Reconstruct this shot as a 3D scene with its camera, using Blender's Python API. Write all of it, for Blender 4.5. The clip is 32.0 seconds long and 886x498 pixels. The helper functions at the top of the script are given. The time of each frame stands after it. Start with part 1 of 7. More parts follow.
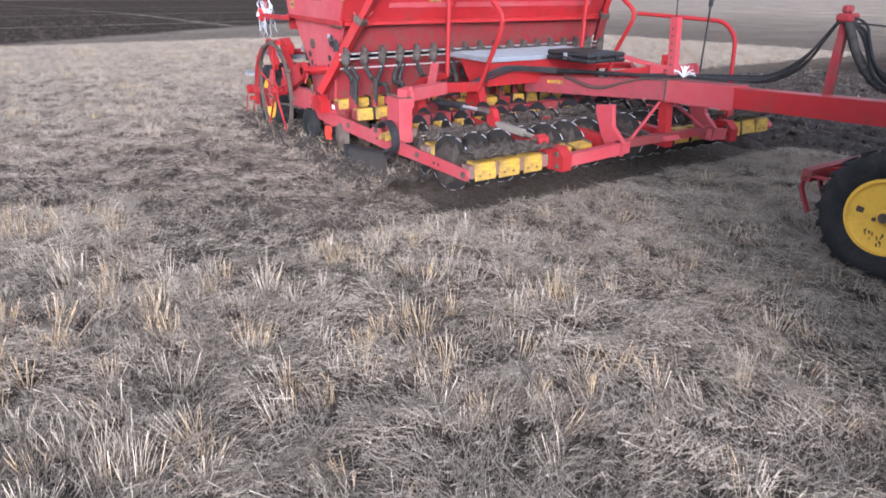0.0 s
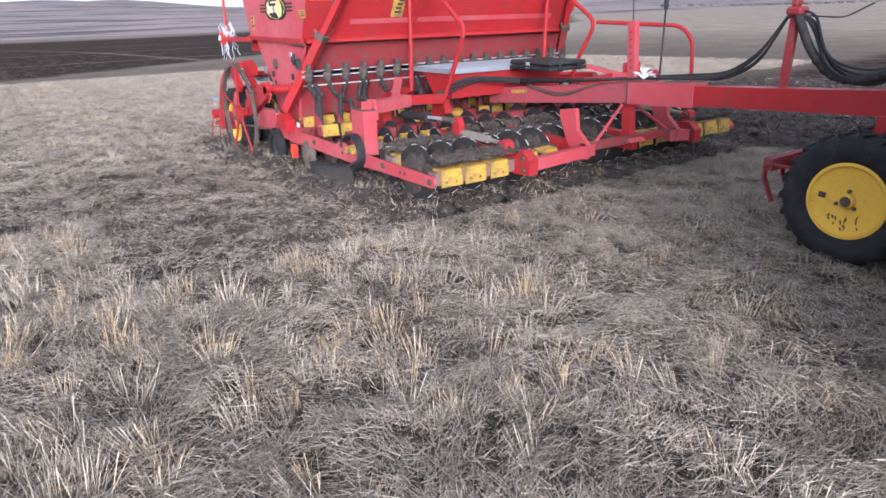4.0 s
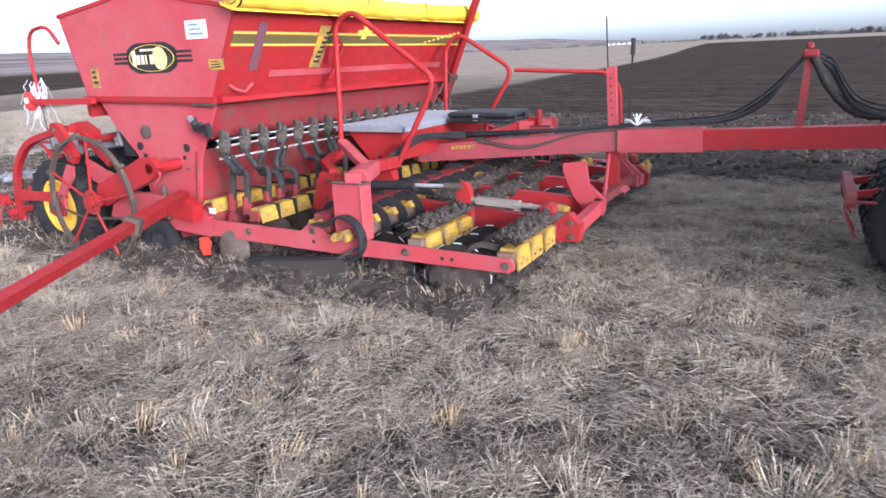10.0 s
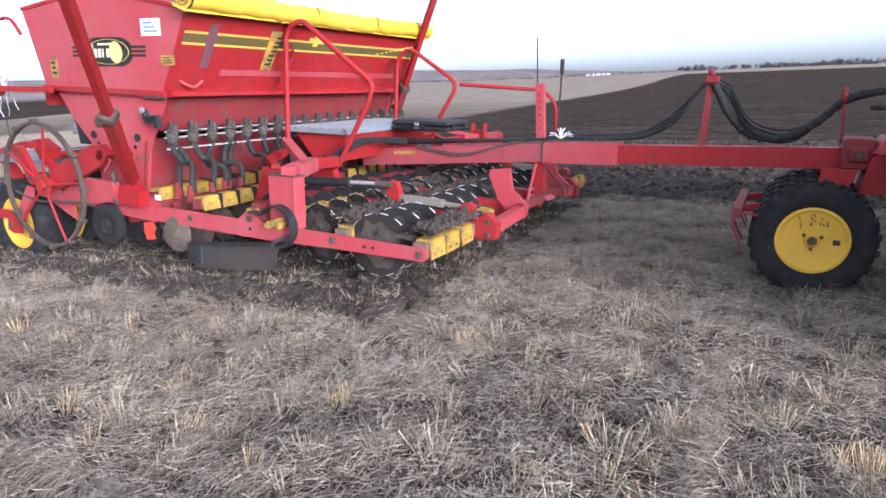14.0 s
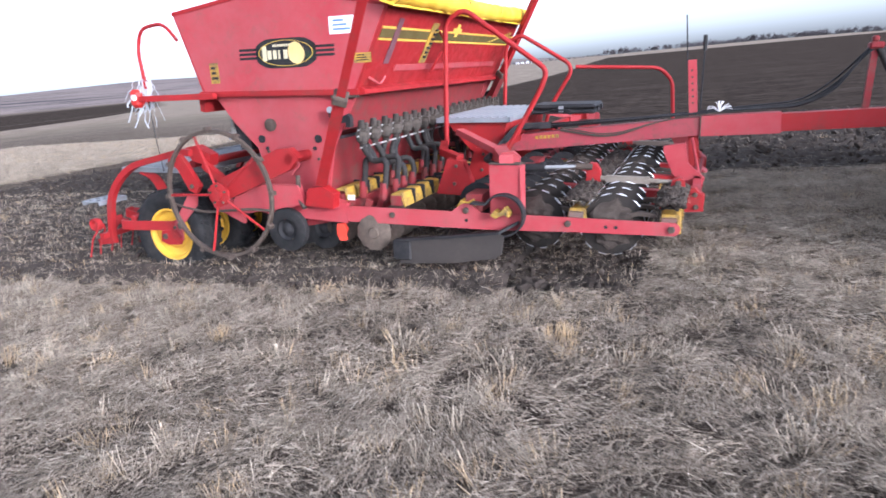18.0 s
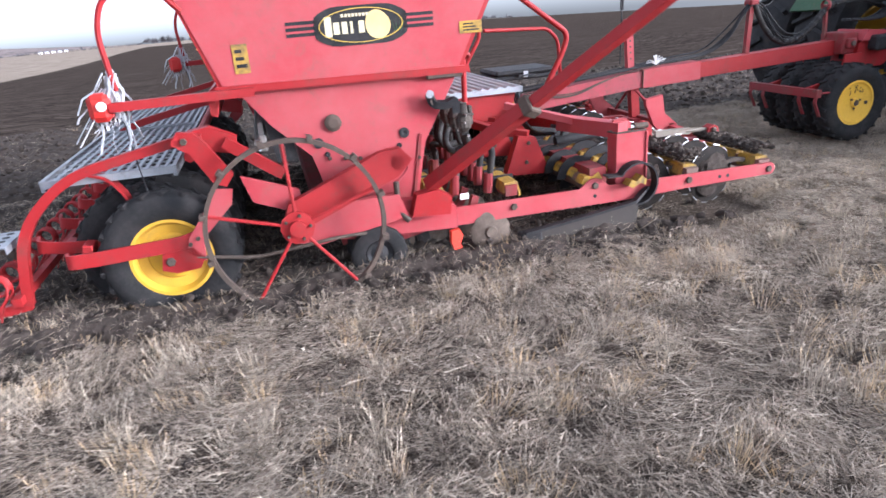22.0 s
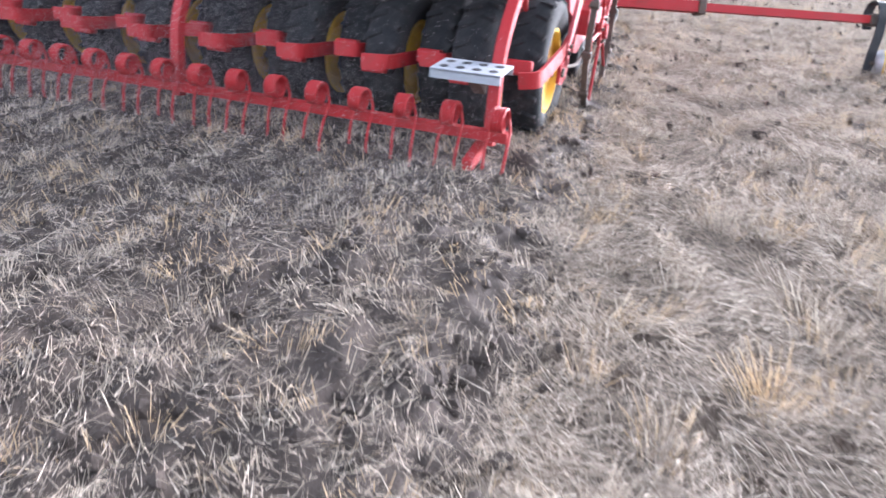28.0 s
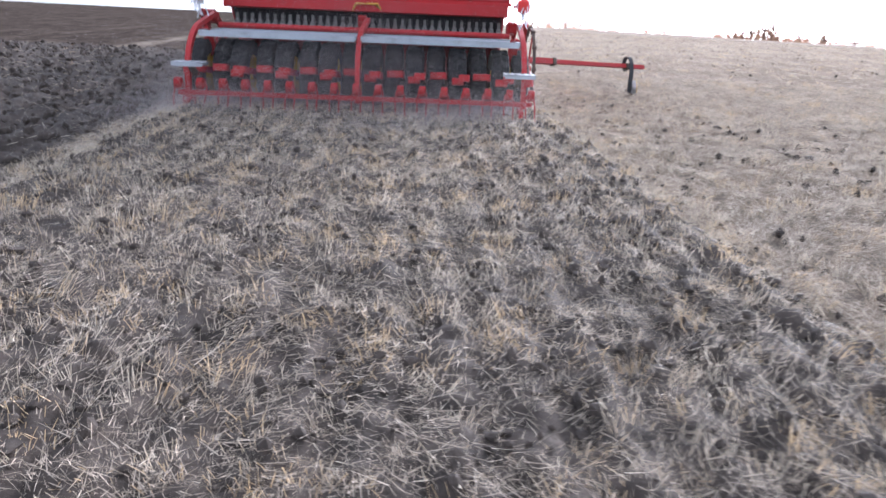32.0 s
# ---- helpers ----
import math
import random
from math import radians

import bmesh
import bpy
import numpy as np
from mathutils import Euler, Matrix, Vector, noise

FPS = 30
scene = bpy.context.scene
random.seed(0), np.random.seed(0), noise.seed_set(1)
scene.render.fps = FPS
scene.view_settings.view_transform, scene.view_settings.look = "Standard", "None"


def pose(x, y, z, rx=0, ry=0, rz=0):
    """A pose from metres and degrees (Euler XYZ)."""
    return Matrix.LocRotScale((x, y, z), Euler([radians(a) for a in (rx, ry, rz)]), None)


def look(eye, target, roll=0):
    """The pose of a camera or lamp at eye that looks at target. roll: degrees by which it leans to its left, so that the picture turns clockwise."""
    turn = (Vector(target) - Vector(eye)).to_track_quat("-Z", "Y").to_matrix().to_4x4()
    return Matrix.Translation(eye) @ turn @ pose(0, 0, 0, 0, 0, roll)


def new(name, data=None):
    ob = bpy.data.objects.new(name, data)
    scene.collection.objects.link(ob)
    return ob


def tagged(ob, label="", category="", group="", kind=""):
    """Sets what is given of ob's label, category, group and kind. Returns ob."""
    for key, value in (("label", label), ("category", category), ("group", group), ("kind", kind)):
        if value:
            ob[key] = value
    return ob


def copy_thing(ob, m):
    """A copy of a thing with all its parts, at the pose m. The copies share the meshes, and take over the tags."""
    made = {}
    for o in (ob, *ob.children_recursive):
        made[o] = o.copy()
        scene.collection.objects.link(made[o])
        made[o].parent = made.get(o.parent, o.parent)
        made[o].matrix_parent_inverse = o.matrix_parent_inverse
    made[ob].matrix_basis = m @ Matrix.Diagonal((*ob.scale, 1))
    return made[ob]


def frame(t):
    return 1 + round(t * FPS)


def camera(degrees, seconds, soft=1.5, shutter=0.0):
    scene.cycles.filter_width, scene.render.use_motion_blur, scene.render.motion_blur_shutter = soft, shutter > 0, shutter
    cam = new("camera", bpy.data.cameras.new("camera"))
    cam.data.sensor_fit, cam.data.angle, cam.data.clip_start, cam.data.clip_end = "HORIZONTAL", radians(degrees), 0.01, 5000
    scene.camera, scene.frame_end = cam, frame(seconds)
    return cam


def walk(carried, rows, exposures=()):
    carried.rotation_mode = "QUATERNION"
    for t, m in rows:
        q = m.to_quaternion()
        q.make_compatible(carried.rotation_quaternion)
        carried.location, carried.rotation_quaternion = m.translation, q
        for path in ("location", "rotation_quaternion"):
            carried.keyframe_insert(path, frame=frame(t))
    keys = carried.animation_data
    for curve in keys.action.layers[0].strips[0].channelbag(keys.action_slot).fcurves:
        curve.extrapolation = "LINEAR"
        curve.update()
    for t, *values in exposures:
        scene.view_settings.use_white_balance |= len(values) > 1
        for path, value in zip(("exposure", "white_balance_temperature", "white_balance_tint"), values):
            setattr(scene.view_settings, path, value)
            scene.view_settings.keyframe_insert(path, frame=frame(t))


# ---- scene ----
DRILL_RUN = [(0, 0), (4.4, 0), (5, 0.45), (5.5, 1.3), (6, 2.3), (6.5, 3.1), (7, 3.65), (7.5, 4.17), (8, 4.72), (8.5, 5.17), (9, 5.59), (9.5, 5.91), (10, 6.07), (10.5, 6.09), (16, 6.09), (16.5, 6.35), (17, 7.15), (17.5, 8.15), (18, 9.13), (18.5, 10.1), (19, 11), (19.5, 11.93), (20, 12.86), (20.5, 13.64), (21, 14.42), (21.5, 15.16), (22, 15.95), (22.5, 16.73), (23, 17.54), (23.5, 18.41), (24, 19.34), (24.5, 20.2), (25, 21.14), (25.5, 22.14), (26, 23.14), (26.5, 24.14), (27, 25.14), (27.5, 26.14), (28, 27.12), (28.5, 28.1), (29, 29.13), (29.5, 30.28), (30, 31.45), (30.5, 32.65), (31, 33.9), (31.5, 35.1), (32, 36.4)]
PATH = [
    (0, 3.991, -2.688, 1.621, 57.93, -22.16, 0.35),
    (0.5, 3.952, -2.694, 1.606, 58.36, -18.56, -0.48),
    (1, 3.955, -2.671, 1.537, 58.29, -18.42, -1.56),
    (1.5, 3.977, -2.695, 1.526, 56.73, -18.40, -1.69),
    (2, 3.993, -2.697, 1.509, 55.76, -19.26, -1.55),
    (2.5, 3.984, -2.691, 1.507, 55.03, -20.26, -1.33),
    (4.5, 4.030, -2.621, 1.453, 56.24, -19.94, -1.50),
    (5, 4.015, -2.657, 1.428, 56.60, -20.91, -0.72),
    (5.5, 4.257, -2.706, 1.397, 56.27, -21.43, 0.52),
    (6, 4.610, -2.733, 1.414, 51.68, -20.97, -0.30),
    (6.5, 5.040, -2.614, 1.352, 50.18, -21.88, 0.84),
    (7, 5.289, -2.575, 1.381, 51.68, -24.04, -3.28),
    (7.5, 5.760, -2.674, 1.341, 48.82, -20.20, -2.61),
    (8, 6.213, -2.736, 1.383, 44.36, -18.54, -0.88),
    (8.5, 6.605, -2.819, 1.419, 35.91, -21.60, -2.47),
    (9, 6.898, -3.112, 1.435, 28.11, -20.45, 2.79),
    (9.5, 7.233, -3.176, 1.479, 27.51, -14.12, -0.85),
    (10, 7.578, -3.158, 1.495, 29.60, -16.40, -2.22),
    (10.5, 7.778, -3.310, 1.469, 26.06, -16.31, 0.15),
    (11, 7.819, -3.415, 1.496, 27.55, -16.53, 0.38),
    (11.5, 7.952, -3.370, 1.483, 30.21, -15.86, 0.81),
    (12, 8.050, -3.331, 1.422, 29.57, -16.10, 0.28),
    (12.5, 8.069, -3.345, 1.410, 30.46, -17.08, 0.37),
    (13, 8.102, -3.358, 1.402, 31.74, -16.44, 0.55),
    (13.5, 8.135, -3.349, 1.409, 28.06, -15.56, 0.17),
    (14, 8.122, -3.342, 1.408, 27.30, -14.74, 0.90),
    (14.5, 8.121, -3.351, 1.398, 31.99, -14.62, -0.30),
    (16.5, 8.344, -3.571, 1.405, 38.25, -14.49, -0.23),
    (17, 8.578, -3.861, 1.418, 29.35, -18.16, 2.25),
    (17.5, 8.880, -3.975, 1.393, 24.77, -15.86, 2.32),
    (18, 9.305, -4.151, 1.418, 22.40, -15.72, -2.62),
    (18.5, 9.735, -4.348, 1.445, 19.04, -18.51, 1.39),
    (19, 10.220, -4.261, 1.477, 15.79, -19.10, -0.37),
    (19.5, 10.658, -4.092, 1.533, 3.94, -21.20, -4.57),
    (20, 11.093, -4.064, 1.629, -5.67, -20.88, -6.83),
    (20.5, 11.596, -4.032, 1.673, -4.91, -21.79, -7.19),
    (21, 11.815, -3.815, 1.695, -7.89, -20.75, -2.98),
    (21.5, 12.001, -3.649, 1.680, -9.83, -21.19, -5.33),
    (22, 12.270, -3.410, 1.662, -13.76, -20.65, -4.63),
    (22.5, 12.388, -3.105, 1.366, -17.79, -21.06, -4.87),
    (23, 12.273, -2.535, 1.516, -25.89, -24.54, -3.34),
    (23.5, 12.744, -2.028, 1.525, -36.07, -25.71, -6.07),
    (24, 13.243, -1.666, 1.441, -47.59, -24.94, -3.50),
    (24.5, 13.850, -1.407, 1.379, -61.93, -24.01, -4.92),
    (25, 14.641, -1.243, 1.377, -69.81, -22.88, -3.51),
    (25.5, 15.404, -1.017, 1.381, -65.90, -24.59, -1.70),
    (27.5, 18.107, 0.035, 1.430, -78.05, -25.58, -1.14),
    (28, 18.831, 0.400, 1.272, -70.58, -29.23, 2.44),
    (28.5, 19.306, 0.805, 1.359, -67.56, -26.73, 2.75),
    (29, 19.976, 1.135, 1.386, -65.34, -24.67, 0.95),
    (29.5, 20.632, 1.526, 1.194, -76.26, -24.03, 4.85),
    (30, 21.157, 1.914, 1.261, -89.03, -23.97, 3.65),
    (30.5, 21.758, 2.198, 1.308, -87.06, -20.14, 3.21),
    (31, 22.289, 2.440, 1.342, -89.89, -19.16, 1.79),
    (31.5, 22.918, 2.420, 1.416, -89.93, -19.06, -0.82),
    (32, 23.531, 2.780, 1.210, -92.05, -20.40, 2.44),
]
cam = camera(68.7, 32.0, soft=1.6, shutter=0.25)


def eye_pose(x, y, z, yaw, pitch, roll):
    a, b = radians(yaw), radians(pitch)
    way = Vector((-math.sin(a) * math.cos(b), math.cos(a) * math.cos(b), math.sin(b)))
    return look((x, y, z), Vector((x, y, z)) + way, roll)


# exposure drifts as the view turns towards the low sun
EXPOSURE = [(0, 1.75, 5280, 13), (5, 1.66, 5280, 13), (7.5, 1.77, 5280, 13), (9, 1.92, 5280, 12), (10.5, 1.8, 5280, 13), (12, 1.8, 5280, 13), (16.5, 1.64, 5280, 13), (18, 1.78, 5300, 13), (19, 1.88, 5380, 13), (21, 2.03, 5380, 13), (23, 2.06, 5430, 13), (24, 2.42, 5370, 13), (25.5, 2.42, 5390, 13), (28, 2.9, 5390, 14), (29, 2.97, 5370, 15), (30, 2.87, 5370, 14), (31, 2.72, 5370, 13), (32, 2.45, 5390, 13)]
CRAB = 0.045  # sideways drift of the machine per metre of travel


def run_at(t):
    """Metres that the machine has gone at t seconds."""
    for (a, u), (b, v) in zip(DRILL_RUN, DRILL_RUN[1:]):
        if t <= b:
            return u + (v - u) * max(0.0, t - a) / (b - a)
    return DRILL_RUN[-1][1]


# the drill's rear is lifted on its wheels while it stands and turns: degrees about the front tyres
LIFT = [(0, 0.7), (6.1, 0.7), (7, 0), (10.4, 0), (11, 0.6), (11.5, 1.2), (12, 2.0), (12.5, 2.5), (13, 2.7), (16.5, 2.9), (18, 2.6), (18.5, 1.9), (19, 1.0), (19.5, 0.3), (20, 0), (32, 0)]


def lift_at(t):
    for (a, u), (b, v) in zip(LIFT, LIFT[1:]):
        if t <= b:
            return u + (v - u) * (t - a) / (b - a)
    return 0.0


def tip(t):
    """Turn of the lifted drill about the foot of its front tyres, in its own space."""
    foot = Matrix.Translation((2.36, 0, -0.05))
    return foot @ pose(0, 0, 0, 0, lift_at(t), 0) @ foot.inverted()


# sideways lean of the drill on the uneven field, in degrees
LEAN = [(0, 0), (8, 0), (10, -0.1), (12, -0.5), (14, -0.75), (16.5, -0.8), (18, -0.2), (19, 0.4), (20, 0.9), (21, 1.4), (22, 1.65), (23, 2.0), (24, 1.5), (25, 0.8), (28, 0.0), (31, -0.4), (32, -0.4)]


def drill_pose(t):
    for (a, u), (b, v) in zip(LEAN, LEAN[1:]):
        if t <= b:
            lean = u + (v - u) * (t - a) / (b - a)
            break
    return pose(run_at(t), CRAB * run_at(t), 0, lean) @ tip(t)


def carried(t, m):
    """A pose given beside the level drill, moved along with its tilt."""
    return drill_pose(t) @ pose(-run_at(t), -CRAB * run_at(t), 0) @ m


walk(cam, [(r[0], carried(r[0], eye_pose(*r[1:]))) for r in PATH], EXPOSURE)


# ---------------------------------------------------------------- light
world = bpy.data.worlds.new("evening_sky")
scene.world = world
world.use_nodes = True
wn = world.node_tree.nodes
sky = wn.new("ShaderNodeTexSky")
sky.sky_type, sky.sun_disc = "NISHITA", False
SUN_EL, SUN_AZ = 14.0, -30.0  # degrees; azimuth from +x towards +y
sky.sun_elevation, sky.sun_rotation = radians(SUN_EL), radians(90 - SUN_AZ)
sky.air_density, sky.dust_density, sky.ozone_density = 0.8, 2.5, 1.2
wn["Background"].inputs["Strength"].default_value = 0.15
haze = wn.new("ShaderNodeHueSaturation")  # thin high haze pales the sky
haze.inputs["Saturation"].default_value = 0.15
world.node_tree.links.new(sky.outputs["Color"], haze.inputs["Color"])
world.node_tree.links.new(haze.outputs["Color"], wn["Background"].inputs["Color"])
sun = new("sun", bpy.data.lights.new("sun", "SUN"))
sun.data.energy, sun.data.angle, sun.data.color = 1.1, radians(11), (1.0, 0.84, 0.72)
sun_to = Vector((math.cos(radians(SUN_AZ)) * math.cos(radians(SUN_EL)), math.sin(radians(SUN_AZ)) * math.cos(radians(SUN_EL)), math.sin(radians(SUN_EL))))
sun.matrix_world = look(sun_to * 60, (0, 0, 0))


# ---------------------------------------------------------------- materials
def nodes_of(name):
    m = bpy.data.materials.new(name)
    m.use_nodes = True
    t = m.node_tree
    return m, t, t.nodes["Principled BSDF"]


def put(t, kind, **kw):
    n = t.nodes.new(kind)
    for k, v in kw.items():
        n.inputs[k].default_value = v
    return n


def ramp(t, fac, stops):
    r = t.nodes.new("ShaderNodeValToRGB")
    e = r.color_ramp.elements
    while len(e) < len(stops):
        e.new(0.5)
    for el, (p, c) in zip(e, stops):
        el.position, el.color = p, (*c, 1) if len(c) == 3 else c
    t.links.new(fac, r.inputs["Fac"])
    return r.outputs["Color"]


def mix(t, fac, a, b):
    m = t.nodes.new("ShaderNodeMix")
    m.data_type = "RGBA"
    for sock, v in ((m.inputs[0], fac), (m.inputs[6], a), (m.inputs[7], b)):
        if isinstance(v, bpy.types.NodeSocket):
            t.links.new(v, sock)
        else:
            sock.default_value = (*v, 1) if isinstance(v, tuple) else v
    return m.outputs[2]


def noise_of(t, co, scale, detail=4.0, rough=0.6, distort=0.0):
    n = put(t, "ShaderNodeTexNoise", Scale=scale, Detail=detail, Roughness=rough, Distortion=distort)
    t.links.new(co, n.inputs["Vector"])
    return n.outputs["Fac"]


def bump(t, p, height, strength, distance=0.01):
    b = put(t, "ShaderNodeBump", Strength=strength, Distance=distance)
    t.links.new(height, b.inputs["Height"])
    t.links.new(b.outputs["Normal"], p.inputs["Normal"])


def coat(name, base, worn, rough=0.45, dirt=(0.16, 0.12, 0.09), dirty=0.5, metal=0.0, wear=0.5, gloss=0.3):
    """Painted or bare metal with fading, scuffs and dried dust."""
    m, t, p = nodes_of(name)
    co = t.nodes.new("ShaderNodeTexCoord").outputs["Object"]
    big, fine = noise_of(t, co, 1.7, 5, 0.65), noise_of(t, co, 38.0, 5, 0.7)
    splash = noise_of(t, co, 7.5, 6, 0.75, 0.4)
    c = mix(t, ramp(t, big, [(0.35, (0, 0, 0)), (0.72, (wear, wear, wear))]), base, worn)
    d = ramp(t, splash, [(0.66 - 0.22 * dirty, (0, 0, 0)), (0.86 - 0.1 * dirty, (dirty, dirty, dirty))])
    c = mix(t, d, c, dirt)
    c = mix(t, ramp(t, fine, [(0.3, (0.10, 0.10, 0.10)), (0.55, (0, 0, 0))]), c, dirt)
    t.links.new(c, p.inputs["Base Color"])
    t.links.new(ramp(t, splash, [(0.3, (rough,) * 3), (0.75, (0.85,) * 3)]), p.inputs["Roughness"])
    p.inputs["Metallic"].default_value = metal
    p.inputs["Specular IOR Level"].default_value = gloss
    bump(t, p, fine, 0.12, 0.004)
    return m


def dusty(name, a, b, rough=0.9, scale=9.0, relief=0.3):
    """Rubber, plastic, crumbled earth: two shades in uneven patches."""
    m, t, p = nodes_of(name)
    co = t.nodes.new("ShaderNodeTexCoord").outputs["Object"]
    n1, n2 = noise_of(t, co, scale, 6, 0.7), noise_of(t, co, scale * 9, 4, 0.7)
    c = mix(t, ramp(t, n1, [(0.38, (0, 0, 0)), (0.68, (1, 1, 1))]), a, b)
    c = mix(t, ramp(t, n2, [(0.4, (0.35,) * 3), (0.65, (0, 0, 0))]), c, tuple(v * 0.45 for v in a))
    t.links.new(c, p.inputs["Base Color"])
    p.inputs["Roughness"].default_value = rough
    p.inputs["Specular IOR Level"].default_value = 0.25
    bump(t, p, n2, relief, 0.01)
    return m


RED = coat("red_paint", (0.275, 0.008, 0.010), (0.26, 0.024, 0.025), 0.45, dirt=(0.105, 0.055, 0.043), dirty=0.64)
RED_FADED = coat("faded_red_paint", (0.335, 0.033, 0.043), (0.35, 0.084, 0.088), 0.5, dirt=(0.16, 0.10, 0.08), dirty=0.62, wear=0.8)
RED_DIRTY = coat("muddy_red_paint", (0.20, 0.012, 0.017), (0.16, 0.035, 0.035), 0.6, dirt=(0.10, 0.07, 0.055), dirty=0.95)
YELLOW = coat("yellow_paint", (0.48, 0.28, 0.02), (0.33, 0.22, 0.07), 0.6, dirt=(0.075, 0.058, 0.046), dirty=1.2)
YELLOW_RIM = coat("yellow_rim_paint", (0.62, 0.35, 0.02), (0.55, 0.35, 0.07), 0.45, dirty=0.4)
TARP = coat("yellow_tarpaulin", (0.68, 0.42, 0.02), (0.62, 0.41, 0.06), 0.5, dirty=0.15)
ZINC = coat("galvanised_steel", (0.32, 0.335, 0.36), (0.24, 0.25, 0.265), 0.45, dirty=0.5, metal=0.6)
STEEL = coat("polished_steel", (0.45, 0.45, 0.46), (0.3, 0.28, 0.26), 0.35, dirty=0.7, metal=0.8)
RUST = coat("rusty_steel", (0.062, 0.049, 0.041), (0.10, 0.065, 0.048), 0.75, dirty=0.7, metal=0.2)
DISC = coat("soil_worn_disc", (0.018, 0.016, 0.015), (0.036, 0.03, 0.026), 0.85, dirt=(0.04, 0.031, 0.026), dirty=0.9, gloss=0.08)
EDGE = coat("bright_worn_edge", (0.6, 0.6, 0.62), (0.4, 0.4, 0.4), 0.3, dirty=0.5, metal=0.8)
BLACK = dusty("black_plastic", (0.014, 0.014, 0.016), (0.036, 0.033, 0.033), 0.65)
RUBBER = dusty("dusty_rubber", (0.0125, 0.0125, 0.0135), (0.036, 0.032, 0.031), 0.85, 6.0)
HOSE = dusty("ribbed_hose", (0.018, 0.0175, 0.018), (0.052, 0.045, 0.04), 0.8, 14.0)
WHITE = coat("white_paint", (0.78, 0.78, 0.78), (0.65, 0.64, 0.62), 0.5, dirty=0.15)
OLIVE = coat("olive_stripe", (0.09, 0.07, 0.02), (0.12, 0.09, 0.03), 0.5, dirty=0.15)
GOLD = coat("gold_stripe", (0.62, 0.42, 0.06), (0.55, 0.38, 0.08), 0.5, dirty=0.1)
ORANGE = coat("orange_reflector", (0.75, 0.16, 0.02), (0.6, 0.12, 0.03), 0.3, dirty=0.2)
GREEN = coat("dark_green_paint", (0.02, 0.06, 0.025), (0.04, 0.08, 0.04), 0.5, dirty=0.6)
CLOD = dusty("turned_soil", (0.034, 0.0265, 0.022), (0.084, 0.065, 0.053), 0.95, 8.0, 0.6)


# ---------------------------------------------------------------- shapes
def part(name, bm, material, parent, label="", smooth=False):
    me = bpy.data.meshes.new(name)
    bmesh.ops.recalc_face_normals(bm, faces=bm.faces)
    bm.to_mesh(me)
    bm.free()
    me.materials.append(material)
    if smooth:
        me.polygons.foreach_set("use_smooth", [True] * len(me.polygons))
        me.set_sharp_from_angle(angle=radians(38))
    ob = new(name, me)
    ob.parent = parent
    if label:
        ob["label"] = label
    return ob


def again(ob, m, parent=None):
    """The same mesh once more as an object of its own."""
    o = new(ob.name.split(".")[0], ob.data)
    o.parent = parent or ob.parent
    o.matrix_basis = m
    if "label" in ob:
        o["label"] = ob["label"]
    return o


def box(bm, x0, x1, y0, y1, z0, z1, m=None, bevel=0.0):
    r = bmesh.ops.create_cube(bm, size=1.0)
    vs = r["verts"]
    bmesh.ops.transform(bm, verts=vs, matrix=Matrix.Translation(((x0 + x1) / 2, (y0 + y1) / 2, (z0 + z1) / 2)) @ Matrix.Diagonal((abs(x1 - x0), abs(y1 - y0), abs(z1 - z0), 1)))
    if bevel:
        es = list({e for v in vs for e in v.link_edges})
        g = bmesh.ops.bevel(bm, geom=es, offset=bevel, segments=1, affect="EDGES")
        vs = list({v for fc in g["faces"] for v in fc.verts} | {v for v in vs if v.is_valid})
    if m is not None:
        bmesh.ops.transform(bm, verts=vs, matrix=m)
    return bm


def prism(bm, pts, y0, y1, m=None):
    """A plate or trough: an outline in x and z, swept from y0 to y1."""
    a = [bm.verts.new((x, y0, z)) for x, z in pts]
    b = [bm.verts.new((x, y1, z)) for x, z in pts]
    n = len(pts)
    bm.faces.new(a)
    bm.faces.new(b[::-1])
    for i in range(n):
        bm.faces.new((a[i], a[(i + 1) % n], b[(i + 1) % n], b[i]))
    if m is not None:
        bmesh.ops.transform(bm, verts=a + b, matrix=m)
    return bm


def tube(bm, pts, r, seg=10, flat=None):
    """A pipe along a line of points; flat=(w, h): a box section instead."""
    pts = [Vector(p) for p in pts]
    rings, prev = [], None
    for i, p in enumerate(pts):
        d = ((pts[i + 1] - p).normalized() if i + 1 < len(pts) else Vector()) + ((p - pts[i - 1]).normalized() if i else Vector())
        d.normalize()
        if prev is None:
            side = d.cross(Vector((0, 0, 1)))
            side = side if side.length > 0.1 else d.cross(Vector((0, 1, 0)))
        else:
            side = prev - d * prev.dot(d)
        side.normalize()
        prev, up = side, side.cross(d)
        if flat:
            w, h = flat
            ring = [bm.verts.new(p + side * a * w / 2 + up * b * h / 2) for a, b in ((-1, -1), (1, -1), (1, 1), (-1, 1))]
        else:
            ring = [bm.verts.new(p + (side * math.cos(k * math.tau / seg) + up * math.sin(k * math.tau / seg)) * r) for k in range(seg)]
        rings.append(ring)
    n = len(rings[0])
    for a, b in zip(rings, rings[1:]):
        for k in range(n):
            bm.faces.new((a[k], a[(k + 1) % n], b[(k + 1) % n], b[k]))
    bm.faces.new(rings[0][::-1])
    bm.faces.new(rings[-1])
    return bm


